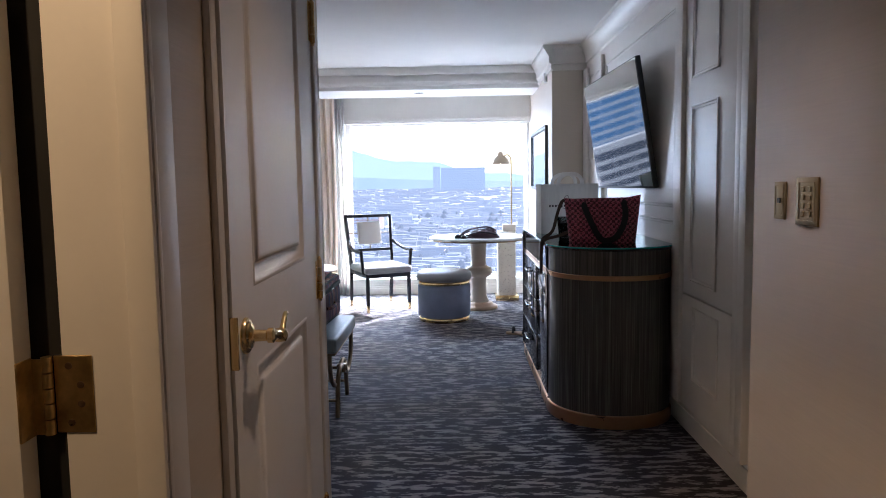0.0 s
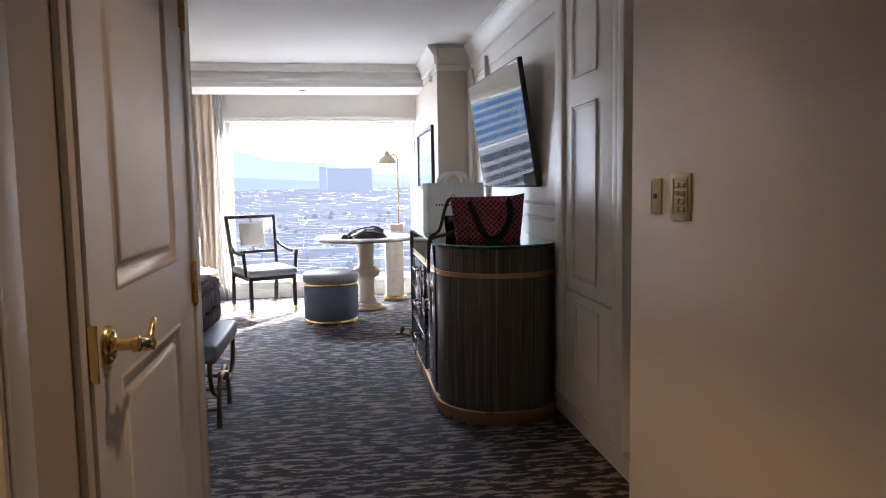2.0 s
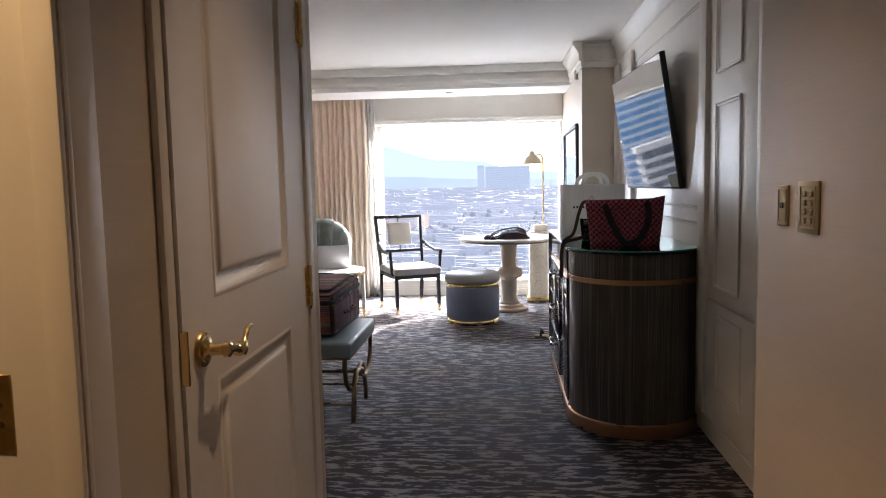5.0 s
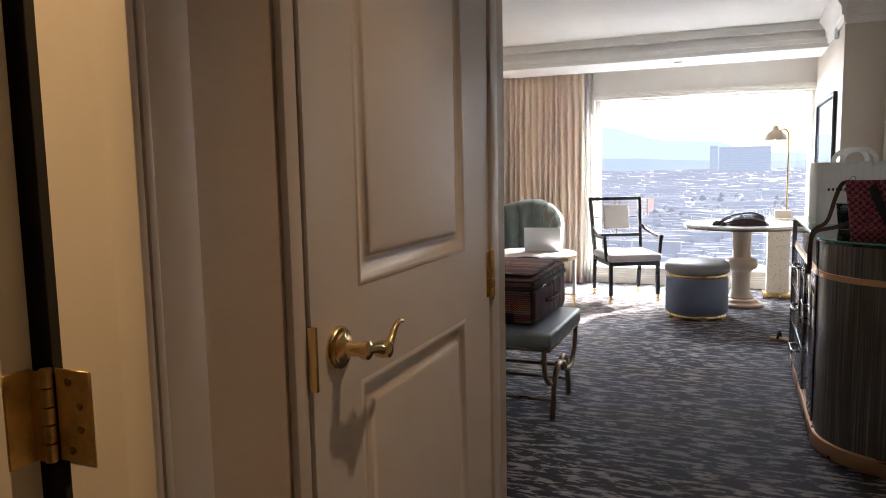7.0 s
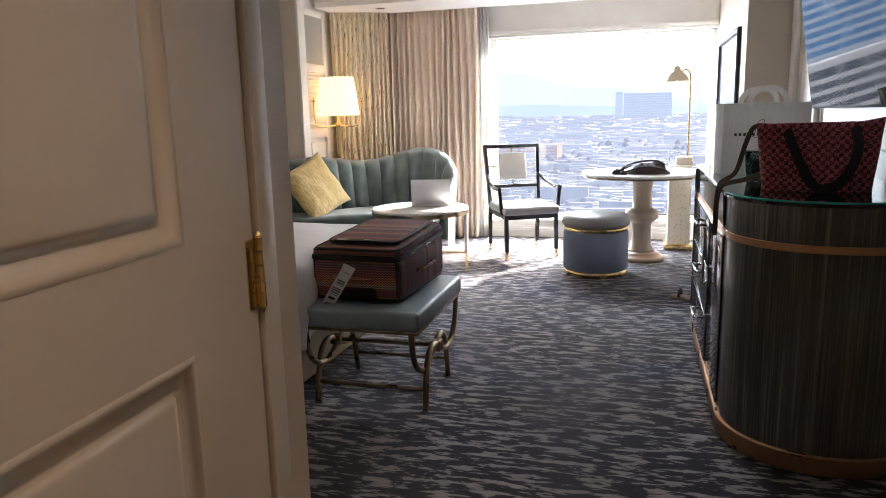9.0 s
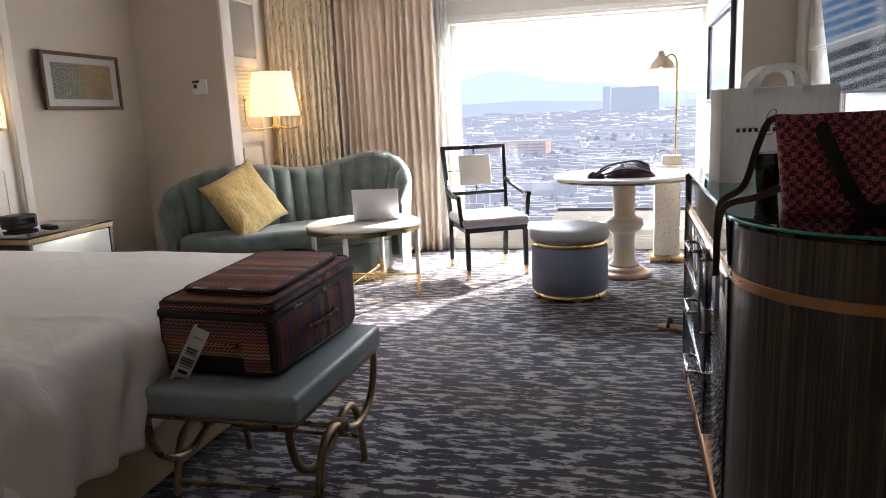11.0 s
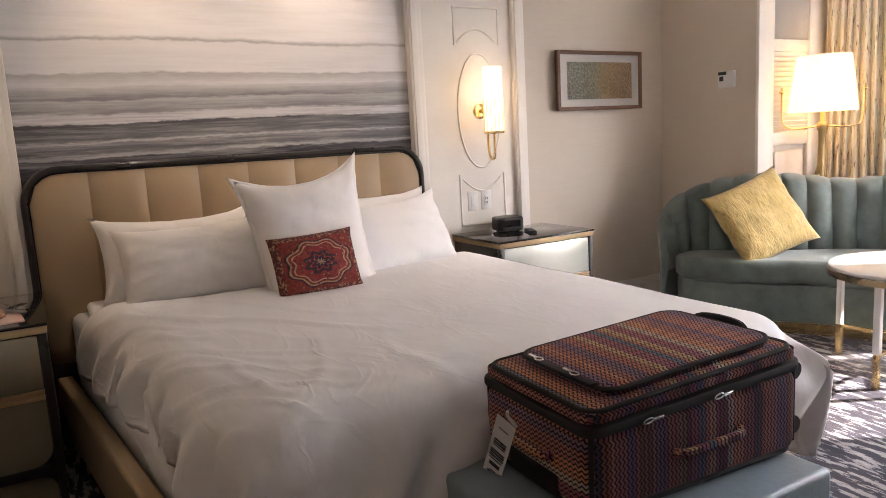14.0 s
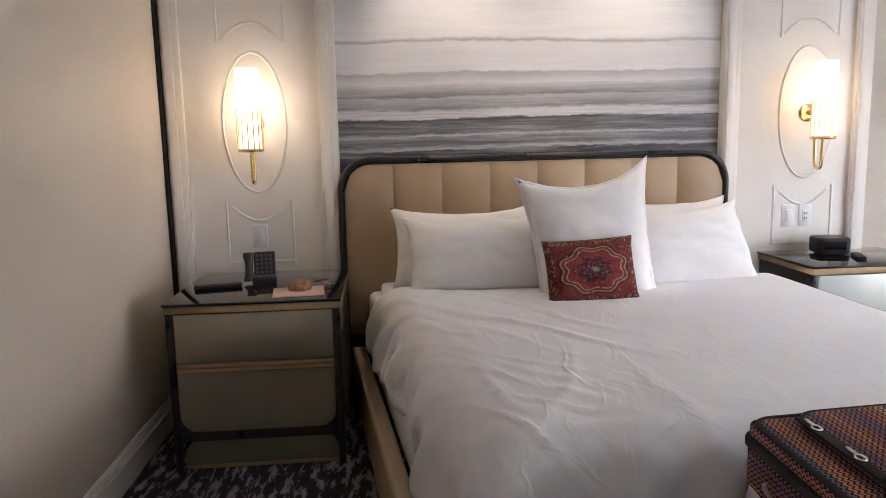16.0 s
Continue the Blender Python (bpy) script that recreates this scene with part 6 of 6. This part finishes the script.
# shoes on the floor beyond the dresser
for k, (x, y, a) in enumerate(((0.90, 6.36, 75), (0.99, 6.30, 60))):
    shoe = thing("sandal", (x, y, 0.0), "tan and black flat sandal on the carpet", "shoe", "pair of sandals", a)
    part("sole", prism([(p[0] * (1.0 if p[1] < 0.05 else 1.15), p[1]) for p in rounded_rect(0.075, 0.235, 0.036, 6)], 0.0, 0.018, 0.004, 2), plain("tan_sole", (0.28, 0.17, 0.08), 0.6, 0, 0.15), shoe)
    part("upper", tube([(0.042 * math.cos(radians(b)), 0.05, 0.016 + 0.045 * math.sin(radians(b))) for b in range(0, 181, 15)], 0.010, 8), BLACKCLOTH, shoe)
    part("heel_strap", tube([(0.036 * math.cos(radians(b)), -0.09 + 0.02 * math.sin(radians(b)), 0.02 + 0.04 * math.sin(radians(b))) for b in range(0, 181, 15)], 0.006, 8), BLACKCLOTH, shoe)

# ---- television ----
tv = thing("television", (1.447, 5.07, 1.655), "large black flat television tilted down on the wall", "television", "", 2.2)
tm = pose(0, 0, 0, 0, -8.8, 0)
part("panel", moved(box(-0.012, -0.672, -0.385, 0.018, 0.672, 0.385, 0.004), tm), PLASTIC, tv)
part("screen", moved(box(-0.0142, -0.665, -0.372, -0.0125, 0.665, 0.378), tm), SCREEN, tv, "glossy dark screen")
part("rear_housing", moved(box(0.018, -0.45, -0.28, 0.045, 0.45, 0.10, 0.010), tm), PLASTIC, tv)
part("wall_bracket", join(box(0.045, -0.12, -0.20, 0.109, 0.12, -0.02, 0.004), bar((0.03, 0.0, 0.10), (0.106, 0.0, 0.05), 0.08, 0.03)), PLASTIC, tv, "black tilting bracket")

# ---- framed print on the pier, sensor ----
fp = thing("framed_print", (1.25, 7.75, 1.56), "print in a dark frame, pale with painted sky reflection", "picture")
part("frame", join(box(-0.03, -0.66, -0.31, -0.001, -0.625, 0.31, 0.003), box(-0.03, 0.625, -0.31, -0.001, 0.66, 0.31, 0.003), box(-0.03, -0.625, -0.31, -0.001, 0.625, -0.275, 0.003), box(-0.03, -0.625, 0.275, -0.001, 0.625, 0.31, 0.003)), GREYFRAME, fp, "dark frame")
# Print colour is tinted pale blue for the window sky its glass reflects.
part("print", box(-0.012, -0.625, -0.275, -0.002, 0.625, 0.275), plain("sky_tinted_print", (0.45, 0.52, 0.58), 0.08, 0, 0.15, 3, relief=0.0, coat=1.0), fp)
sensor = tagged(part("motion_sensor", box(1.215, 7.12, 2.275, 1.2495, 7.17, 2.365, 0.012, 3), WHITEPLASTIC), "small white sensor on the pier", "sensor")

# ---- floor lamp ----
fl = thing("floor_lamp", (-2.29, 7.86, 0), "brass floor lamp with lit cream tapered shade", "floor lamp", "", 52)
sh = part("shade", join(lathe([(0.211, 1.310), (0.163, 1.672), (0.160, 1.672), (0.208, 1.310)], 48)), SHADE, fl, "lit cream cloth shade")
part("pole", lathe([(0.016, 0.90), (0.028, 0.92), (0.028, 0.955), (0.024, 0.96), (0.024, 1.185), (0.034, 1.195), (0.034, 1.235), (0.016, 1.245), (0.014, 1.40)], 20), SATINBRASS, fl)
for k in range(3):
    a = radians(20 + 120 * k)
    part("leg", tube([(0.016 * math.cos(a), 0.016 * math.sin(a), 0.945), (0.038 * math.cos(a), 0.038 * math.sin(a), 0.86), (0.17 * math.cos(a), 0.17 * math.sin(a), 0.0)], 0.013, 8), SATINBRASS, fl)
for s in (-1, 1):
    part("arm", tube(spline([(0, 0, 1.220), (s * 0.15, 0, 1.205), (s * 0.235, 0, 1.225), (s * 0.258, 0, 1.30), (s * 0.260, 0, 1.44)], 6), 0.006, 8), BRASS, fl)
    part("finial", lathe([(0.004, 1.435), (0.018, 1.445), (0.018, 1.452), (0.006, 1.46), (0.006, 1.48)], 16, s * 0.260, 0), BRASS, fl)

# ---- picture and thermostat ----
def art_material():
    m, t, b = material("dotted_art")
    tc, sep = t.nodes.new("ShaderNodeTexCoord"), t.nodes.new("ShaderNodeSeparateXYZ")
    t.links.new(tc.outputs["Object"], sep.inputs[0])
    mr = t.nodes.new("ShaderNodeMapRange")
    mr.inputs["From Min"].default_value, mr.inputs["From Max"].default_value = -0.3, 0.3
    t.links.new(sep.outputs[1], mr.inputs["Value"])
    n = noisy(t, coords(t), 70.0, 4.0, 0.75)
    big = noisy(t, coords(t), 6.0, 3.0)
    base = ramp(t, mr.outputs[0], ((0.1, (0.08, 0.17, 0.18)), (0.40, (0.17, 0.20, 0.13)), (0.55, (0.42, 0.25, 0.08)), (0.9, (0.36, 0.17, 0.05))))
    c = blend(t, ramp(t, n, ((0.45, (0, 0, 0)), (0.6, (1, 1, 1)))), base, (0.50, 0.44, 0.28))
    c = blend(t, 0.4, c, ramp(t, big, ((0.3, (0.5, 0.5, 0.5)), (0.7, (1, 1, 1)))), "MULTIPLY")
    t.links.new(c, b.inputs["Base Color"])
    b.inputs["Roughness"].default_value = 0.5
    b.inputs["Coat Weight"].default_value, b.inputs["Coat Roughness"].default_value = 0.6, 0.02
    return m


pic = thing("framed_picture", (XW + 0.02, 6.765, 1.61), "walnut-framed abstract in teal and ochre dots", "picture", "", 2.6)
part("frame", join(box(0.001, -0.405, -0.20, 0.028, -0.380, 0.20, 0.003), box(0.001, 0.380, -0.20, 0.028, 0.405, 0.20, 0.003), box(0.001, -0.380, -0.20, 0.028, 0.380, -0.175, 0.003), box(0.001, -0.380, 0.175, 0.028, 0.380, 0.20, 0.003)), WALNUT, pic, "walnut frame")
matte = plain("mat_board", (0.72, 0.71, 0.68), 0.5, 0, 0.02, relief=0.0, coat=1.0)
part("mat", box(0.002, -0.380, -0.175, 0.012, 0.380, 0.175), matte, pic, "white mat")
part("artwork", box(0.0122, -0.31, -0.125, 0.0135, 0.31, 0.125), art_material(), pic)
part("glass", box(0.0165, -0.379, -0.174, 0.0190, 0.379, 0.174), GLASS, pic).visible_shadow = False
thermo = thing("thermostat", (-2.675, 7.40, 1.56), "white wall thermostat with small dark display", "thermostat")
part("body", box(-0.064, -0.024, -0.056, 0.064, -0.001, 0.056, 0.006, 3), WHITEPLASTIC, thermo)
part("display", join(box(-0.05, -0.0252, -0.010, -0.018, -0.0238, 0.022), box(-0.06, -0.0255, 0.030, 0.005, -0.0238, 0.052, 0.0006, 1)), PLASTIC, thermo, "dark display")

# ---- things on the nightstands ----
phone = thing("telephone", (-2.66, 2.86, 0.7025), "black desk telephone on the nightstand", "telephone", "", 8)
part("body", moved(box(-0.055, -0.03, 0.0, 0.05, 0.075, 0.035, 0.006), Matrix()), PLASTIC, phone)
part("face", moved(box(-0.012, -0.022, 0.0, 0.012, 0.072, 0.118, 0.006), pose(-0.02, 0, 0.02, 0, -16, 0)), PLASTIC, phone)
for i in range(4):
    for j in range(5):
        part("key", moved(box(0.012, -0.014 + 0.020 * i, 0.018 + 0.019 * j, 0.0155, -0.002 + 0.020 * i, 0.029 + 0.019 * j, 0.001, 1), pose(-0.02, 0, 0.02, 0, -16, 0)), KEYGREY, phone)
part("handset", moved(tube(spline([(0, 0, 0.0), (0.004, 0, 0.04), (0.004, 0, 0.085), (0, 0, 0.125)], 5), [0.020, 0.020, 0.018, 0.016, 0.015, 0.014, 0.014, 0.014, 0.014, 0.014, 0.015, 0.016, 0.018, 0.020, 0.020, 0.020], 12), pose(0.004, -0.043, 0.012, 0, -14, 0) @ Matrix.Diagonal((1, 1.25, 1.0, 1))), PLASTIC, phone)
handset = tagged(part("cordless_handset", moved(box(-0.024, -0.10, 0.0, 0.024, 0.10, 0.022, 0.008, 3), pose(-2.56, 2.70, 0.7025, 0, 0, 12)), PLASTIC), "black handset lying on the nightstand", "handset")
bookl = tagged(part("leaflet", moved(box(-0.09, -0.105, 0.0, 0.09, 0.105, 0.006, 0.001, 1), pose(-2.42, 3.06, 0.7025, 0, 0, 6)), plain("pink_paper", (0.62, 0.42, 0.36), 0.6, 0, 0.05)), "pale pink leaflet on the nightstand", "leaflet")
snack = thing("snack_bag", (-2.47, 3.06, 0.7090), "clear plastic bag of brown snack mix", "snack bag")
part("snack", lump(0.13, 0.10, 0.042, 4, 18, 7), plain("brown_crumbs", (0.30, 0.17, 0.08), 0.8, 0, 0.5, 60, (1, 1, 1), 140, 1.0), snack)
part("wrapper", join(moved(box(-0.05, -0.02, 0.0, 0.05, 0.055, 0.0015), pose(-0.04, 0.08, 0.022, -22, 8, 30)), moved(box(-0.03, -0.02, 0.0, 0.045, 0.035, 0.0015), pose(0.01, 0.085, 0.030, 15, -12, -15))), GLASS, snack, "crinkled clear wrapper")
clock = thing("clock_radio", (-2.90, 5.70, 0.7025), "black rounded clock radio on the nightstand", "clock radio", "", -12)
part("body", prism(rounded_rect(0.15, 0.165, 0.035, 8), 0.004, 0.086, 0.012, 3), PLASTIC, clock)
part("foot", prism(rounded_rect(0.12, 0.13, 0.04, 6), 0.0, 0.004), BLACKCLOTH, clock)
part("display", box(0.0735, -0.050, 0.030, 0.0762, 0.050, 0.068), BLACKGLASS, clock, "dark display")
remote = tagged(part("remote_control", moved(box(-0.022, -0.08, 0.0, 0.022, 0.08, 0.018, 0.005, 3), pose(-2.72, 5.735, 0.7025, 0, 0, 65)), PLASTIC), "black remote control on the nightstand", "remote control")

# ---- ceiling downlights ----
for x, y, z in ((-0.03, 8.1, 2.32), (-2.62, 3.82, H), (-2.62, 4.62, H), (-1.9, 8.1, 2.32)):
    dl = thing("downlight", (x, y, z), "small recessed ceiling downlight", "downlight", "recessed downlights")
    part("trim_ring", lathe([(0.035, -0.001), (0.050, -0.004), (0.050, -0.0005)], 28), WHITEPLASTIC if z == H else CHROME, dl)
    part("lens", lathe([(0.034, -0.0018), (0.034, -0.0012)], 24), PLASTIC if z < H else glow("lamp_lens", (1, 0.85, 0.62), 3), dl)

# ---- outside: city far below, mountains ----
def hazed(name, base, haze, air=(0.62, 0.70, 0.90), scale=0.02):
    """A far surface with haze painted in: base colour dimmed, plus an even glow in the air's colour."""
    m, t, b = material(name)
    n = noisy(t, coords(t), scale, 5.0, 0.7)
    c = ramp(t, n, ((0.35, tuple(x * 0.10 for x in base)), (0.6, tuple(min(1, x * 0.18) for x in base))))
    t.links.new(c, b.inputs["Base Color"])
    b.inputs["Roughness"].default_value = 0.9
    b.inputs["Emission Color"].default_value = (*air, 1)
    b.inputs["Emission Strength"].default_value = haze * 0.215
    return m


GZ = -72.0
def land(d):
    """Height of the valley floor at a distance: flat below the window, then rising gently to the hills."""
    return GZ + 52 * max(0.0, (d - 1300) / 2700)


soil = bmesh.new()
strips = [[soil.verts.new((d * math.sin(radians(a)), d * math.cos(radians(a)), land(d) if d > 40 else GZ)) for a in range(-80, 81, 4)] for d in (30, 600, 1300, 2000, 3000, 4000, 4700)]
for a, b in zip(strips, strips[1:]):
    for k in range(len(a) - 1):
        soil.faces.new((a[k], a[k + 1], b[k + 1], b[k]))
bmesh.ops.recalc_face_normals(soil, faces=soil.faces)
# The ground's haze is a glow in its own material.
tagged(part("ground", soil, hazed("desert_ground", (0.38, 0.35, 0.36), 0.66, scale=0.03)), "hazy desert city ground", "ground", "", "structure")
rnd = random.Random(11)
rings = {}
for k in range(15000):
    d = 185 * (22 ** (rnd.random()))
    a = radians(rnd.uniform(-48, 30))
    x, y = d * math.sin(a), d * math.cos(a)
    big = rnd.random()
    w, l = rnd.uniform(5, 24) * (2.4 if big > 0.9 else 1) * (0.7 + d / 2600), rnd.uniform(3, 8) * (0.7 + d / 2600)
    h = rnd.uniform(2, 6) if big < 0.97 else rnd.uniform(7, 14)
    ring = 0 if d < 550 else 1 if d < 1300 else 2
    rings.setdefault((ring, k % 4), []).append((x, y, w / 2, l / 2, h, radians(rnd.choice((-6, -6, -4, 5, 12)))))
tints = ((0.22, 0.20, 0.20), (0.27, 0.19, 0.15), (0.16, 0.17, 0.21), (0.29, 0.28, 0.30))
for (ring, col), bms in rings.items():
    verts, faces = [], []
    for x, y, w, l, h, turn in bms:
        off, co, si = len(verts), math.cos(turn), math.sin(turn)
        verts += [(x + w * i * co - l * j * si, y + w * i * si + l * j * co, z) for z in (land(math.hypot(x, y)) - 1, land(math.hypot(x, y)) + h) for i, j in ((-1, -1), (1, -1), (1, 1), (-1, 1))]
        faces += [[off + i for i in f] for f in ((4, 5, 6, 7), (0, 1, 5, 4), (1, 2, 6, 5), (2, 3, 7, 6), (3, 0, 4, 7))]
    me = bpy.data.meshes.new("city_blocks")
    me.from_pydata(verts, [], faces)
    # Painted haze: roofs glow more in each farther ring.
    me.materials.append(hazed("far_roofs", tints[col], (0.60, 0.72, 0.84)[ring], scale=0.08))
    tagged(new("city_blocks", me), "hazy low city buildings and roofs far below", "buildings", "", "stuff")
# roads
road = bmesh.new()
roads = []
for y, wd, tilt in ((330, 16, -4), (470, 22, 6), (640, 26, -3), (900, 40, 5), (1250, 50, -4)):
    roads.append(moved(box(-900, -wd / 2, GZ + 0.1, 900, wd / 2, GZ + 0.6), pose(0, y, 0, 0, 0, tilt)))
for x, wd, tilt in ((-120, 16, 8), (60, 20, -12), (210, 18, 15)):
    roads.append(moved(box(-wd / 2, 200, GZ + 0.7, wd / 2, 1290, GZ + 1.1), pose(x, 0, 0, 0, 0, tilt)))
# Pale with haze glow, as the roofs are.
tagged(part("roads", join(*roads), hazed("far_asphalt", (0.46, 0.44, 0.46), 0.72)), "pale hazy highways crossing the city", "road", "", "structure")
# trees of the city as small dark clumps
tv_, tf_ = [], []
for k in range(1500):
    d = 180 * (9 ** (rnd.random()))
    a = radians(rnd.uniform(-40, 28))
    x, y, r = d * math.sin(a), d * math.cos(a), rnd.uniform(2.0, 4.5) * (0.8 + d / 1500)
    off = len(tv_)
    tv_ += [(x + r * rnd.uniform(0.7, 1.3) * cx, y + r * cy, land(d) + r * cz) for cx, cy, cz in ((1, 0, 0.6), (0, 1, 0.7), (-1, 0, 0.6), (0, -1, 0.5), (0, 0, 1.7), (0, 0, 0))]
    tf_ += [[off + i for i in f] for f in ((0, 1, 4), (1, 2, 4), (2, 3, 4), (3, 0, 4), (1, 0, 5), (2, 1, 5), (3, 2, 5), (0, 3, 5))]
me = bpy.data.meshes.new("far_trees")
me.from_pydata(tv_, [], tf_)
# Foliage lifted by the same painted haze.
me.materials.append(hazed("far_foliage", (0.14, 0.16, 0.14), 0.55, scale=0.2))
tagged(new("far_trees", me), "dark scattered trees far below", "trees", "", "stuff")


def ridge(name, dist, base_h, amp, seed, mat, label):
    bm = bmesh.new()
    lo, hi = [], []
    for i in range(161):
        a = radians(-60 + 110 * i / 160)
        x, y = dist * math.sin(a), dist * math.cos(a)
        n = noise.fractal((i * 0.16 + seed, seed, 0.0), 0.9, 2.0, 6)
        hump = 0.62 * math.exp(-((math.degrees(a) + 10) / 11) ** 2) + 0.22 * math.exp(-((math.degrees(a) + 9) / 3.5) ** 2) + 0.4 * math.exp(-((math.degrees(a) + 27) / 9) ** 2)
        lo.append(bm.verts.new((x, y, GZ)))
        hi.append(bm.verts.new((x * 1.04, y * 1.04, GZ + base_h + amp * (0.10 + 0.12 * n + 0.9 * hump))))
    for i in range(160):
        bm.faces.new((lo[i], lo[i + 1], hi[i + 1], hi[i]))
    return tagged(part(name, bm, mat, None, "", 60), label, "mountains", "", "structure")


# Blue haze on both ridges is emitted by their own materials.
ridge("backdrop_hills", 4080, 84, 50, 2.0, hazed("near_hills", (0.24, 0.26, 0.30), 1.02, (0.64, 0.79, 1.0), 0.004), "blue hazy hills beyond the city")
ridge("backdrop_mountains", 4300, 92, 250, 5.0, hazed("far_mountains", (0.26, 0.30, 0.36), 1.28, (0.66, 0.81, 1.0), 0.003), "mountains on the horizon with painted pale blue haze")


def tower(name, place, w, d, h, floors, bays, wall, glass, label, turn=0):
    """A tall building with a dark glass core and a projecting slab at each floor, with uprights between bays."""
    t = thing(name, place, label, "building", "", turn)
    part("core", box(-w / 2, -d / 2, 0, w / 2, d / 2, h), glass, t, "glass facade")
    fh = h / floors
    part("floor_slabs", join(*[box(-w / 2 - 0.6, -d / 2 - 0.6, fh * k - fh * 0.2, w / 2 + 0.6, d / 2 + 0.6, fh * k + fh * 0.2) for k in range(1, floors)]), wall, t)
    if bays:
        part("piers", join(*[box(-w / 2 + w * k / bays - 0.5, -d / 2 - 0.5, 0, -w / 2 + w * k / bays + 0.5, d / 2 + 0.5, h - 0.2) for k in range(bays + 1)]), wall, t)
    part("roof", box(-w / 2 - 1, -d / 2 - 1, h, w / 2 + 1, d / 2 + 1, h + h * 0.03), wall, t)
    return t


# Far hotel: haze put in as a glow of wall and glass.
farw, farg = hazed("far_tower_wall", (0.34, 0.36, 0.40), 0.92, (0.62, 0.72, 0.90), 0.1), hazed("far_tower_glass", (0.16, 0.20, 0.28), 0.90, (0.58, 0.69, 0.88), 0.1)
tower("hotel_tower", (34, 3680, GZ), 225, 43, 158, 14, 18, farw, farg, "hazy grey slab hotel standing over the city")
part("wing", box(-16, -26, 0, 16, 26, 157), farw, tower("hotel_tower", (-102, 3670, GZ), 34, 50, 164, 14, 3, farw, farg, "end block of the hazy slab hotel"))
# Nearer facades glow too: brightness of shaded sides and sky-blue glass painted in.
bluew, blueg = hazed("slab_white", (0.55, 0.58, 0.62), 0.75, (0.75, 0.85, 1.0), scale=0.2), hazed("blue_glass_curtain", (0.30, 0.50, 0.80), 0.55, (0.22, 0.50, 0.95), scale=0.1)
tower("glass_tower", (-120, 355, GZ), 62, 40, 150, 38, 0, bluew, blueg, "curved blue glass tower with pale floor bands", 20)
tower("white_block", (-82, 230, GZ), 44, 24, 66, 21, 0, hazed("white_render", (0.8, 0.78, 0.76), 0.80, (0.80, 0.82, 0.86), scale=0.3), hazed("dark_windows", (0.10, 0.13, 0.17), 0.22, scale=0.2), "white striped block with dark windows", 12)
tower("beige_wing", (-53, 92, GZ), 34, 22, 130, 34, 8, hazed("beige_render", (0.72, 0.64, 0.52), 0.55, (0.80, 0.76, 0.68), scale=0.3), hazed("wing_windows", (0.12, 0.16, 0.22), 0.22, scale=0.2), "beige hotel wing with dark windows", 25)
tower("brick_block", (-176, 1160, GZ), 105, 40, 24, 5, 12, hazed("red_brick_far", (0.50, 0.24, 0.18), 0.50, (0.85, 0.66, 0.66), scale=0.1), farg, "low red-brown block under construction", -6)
tagged(part("near_roof", join(box(-36, 180, GZ, 170, 385, -53), box(-36, 384, -53, 170, 386, -51.6), box(20, 250, -53, 60, 275, -50), box(85, 290, -53, 125, 320, -49.5), box(-20, 300, -53, -2, 330, -51)), hazed("beige_roof", (0.62, 0.55, 0.46), 0.05, scale=0.05)), "broad beige flat roof below the window", "roof", "", "structure")
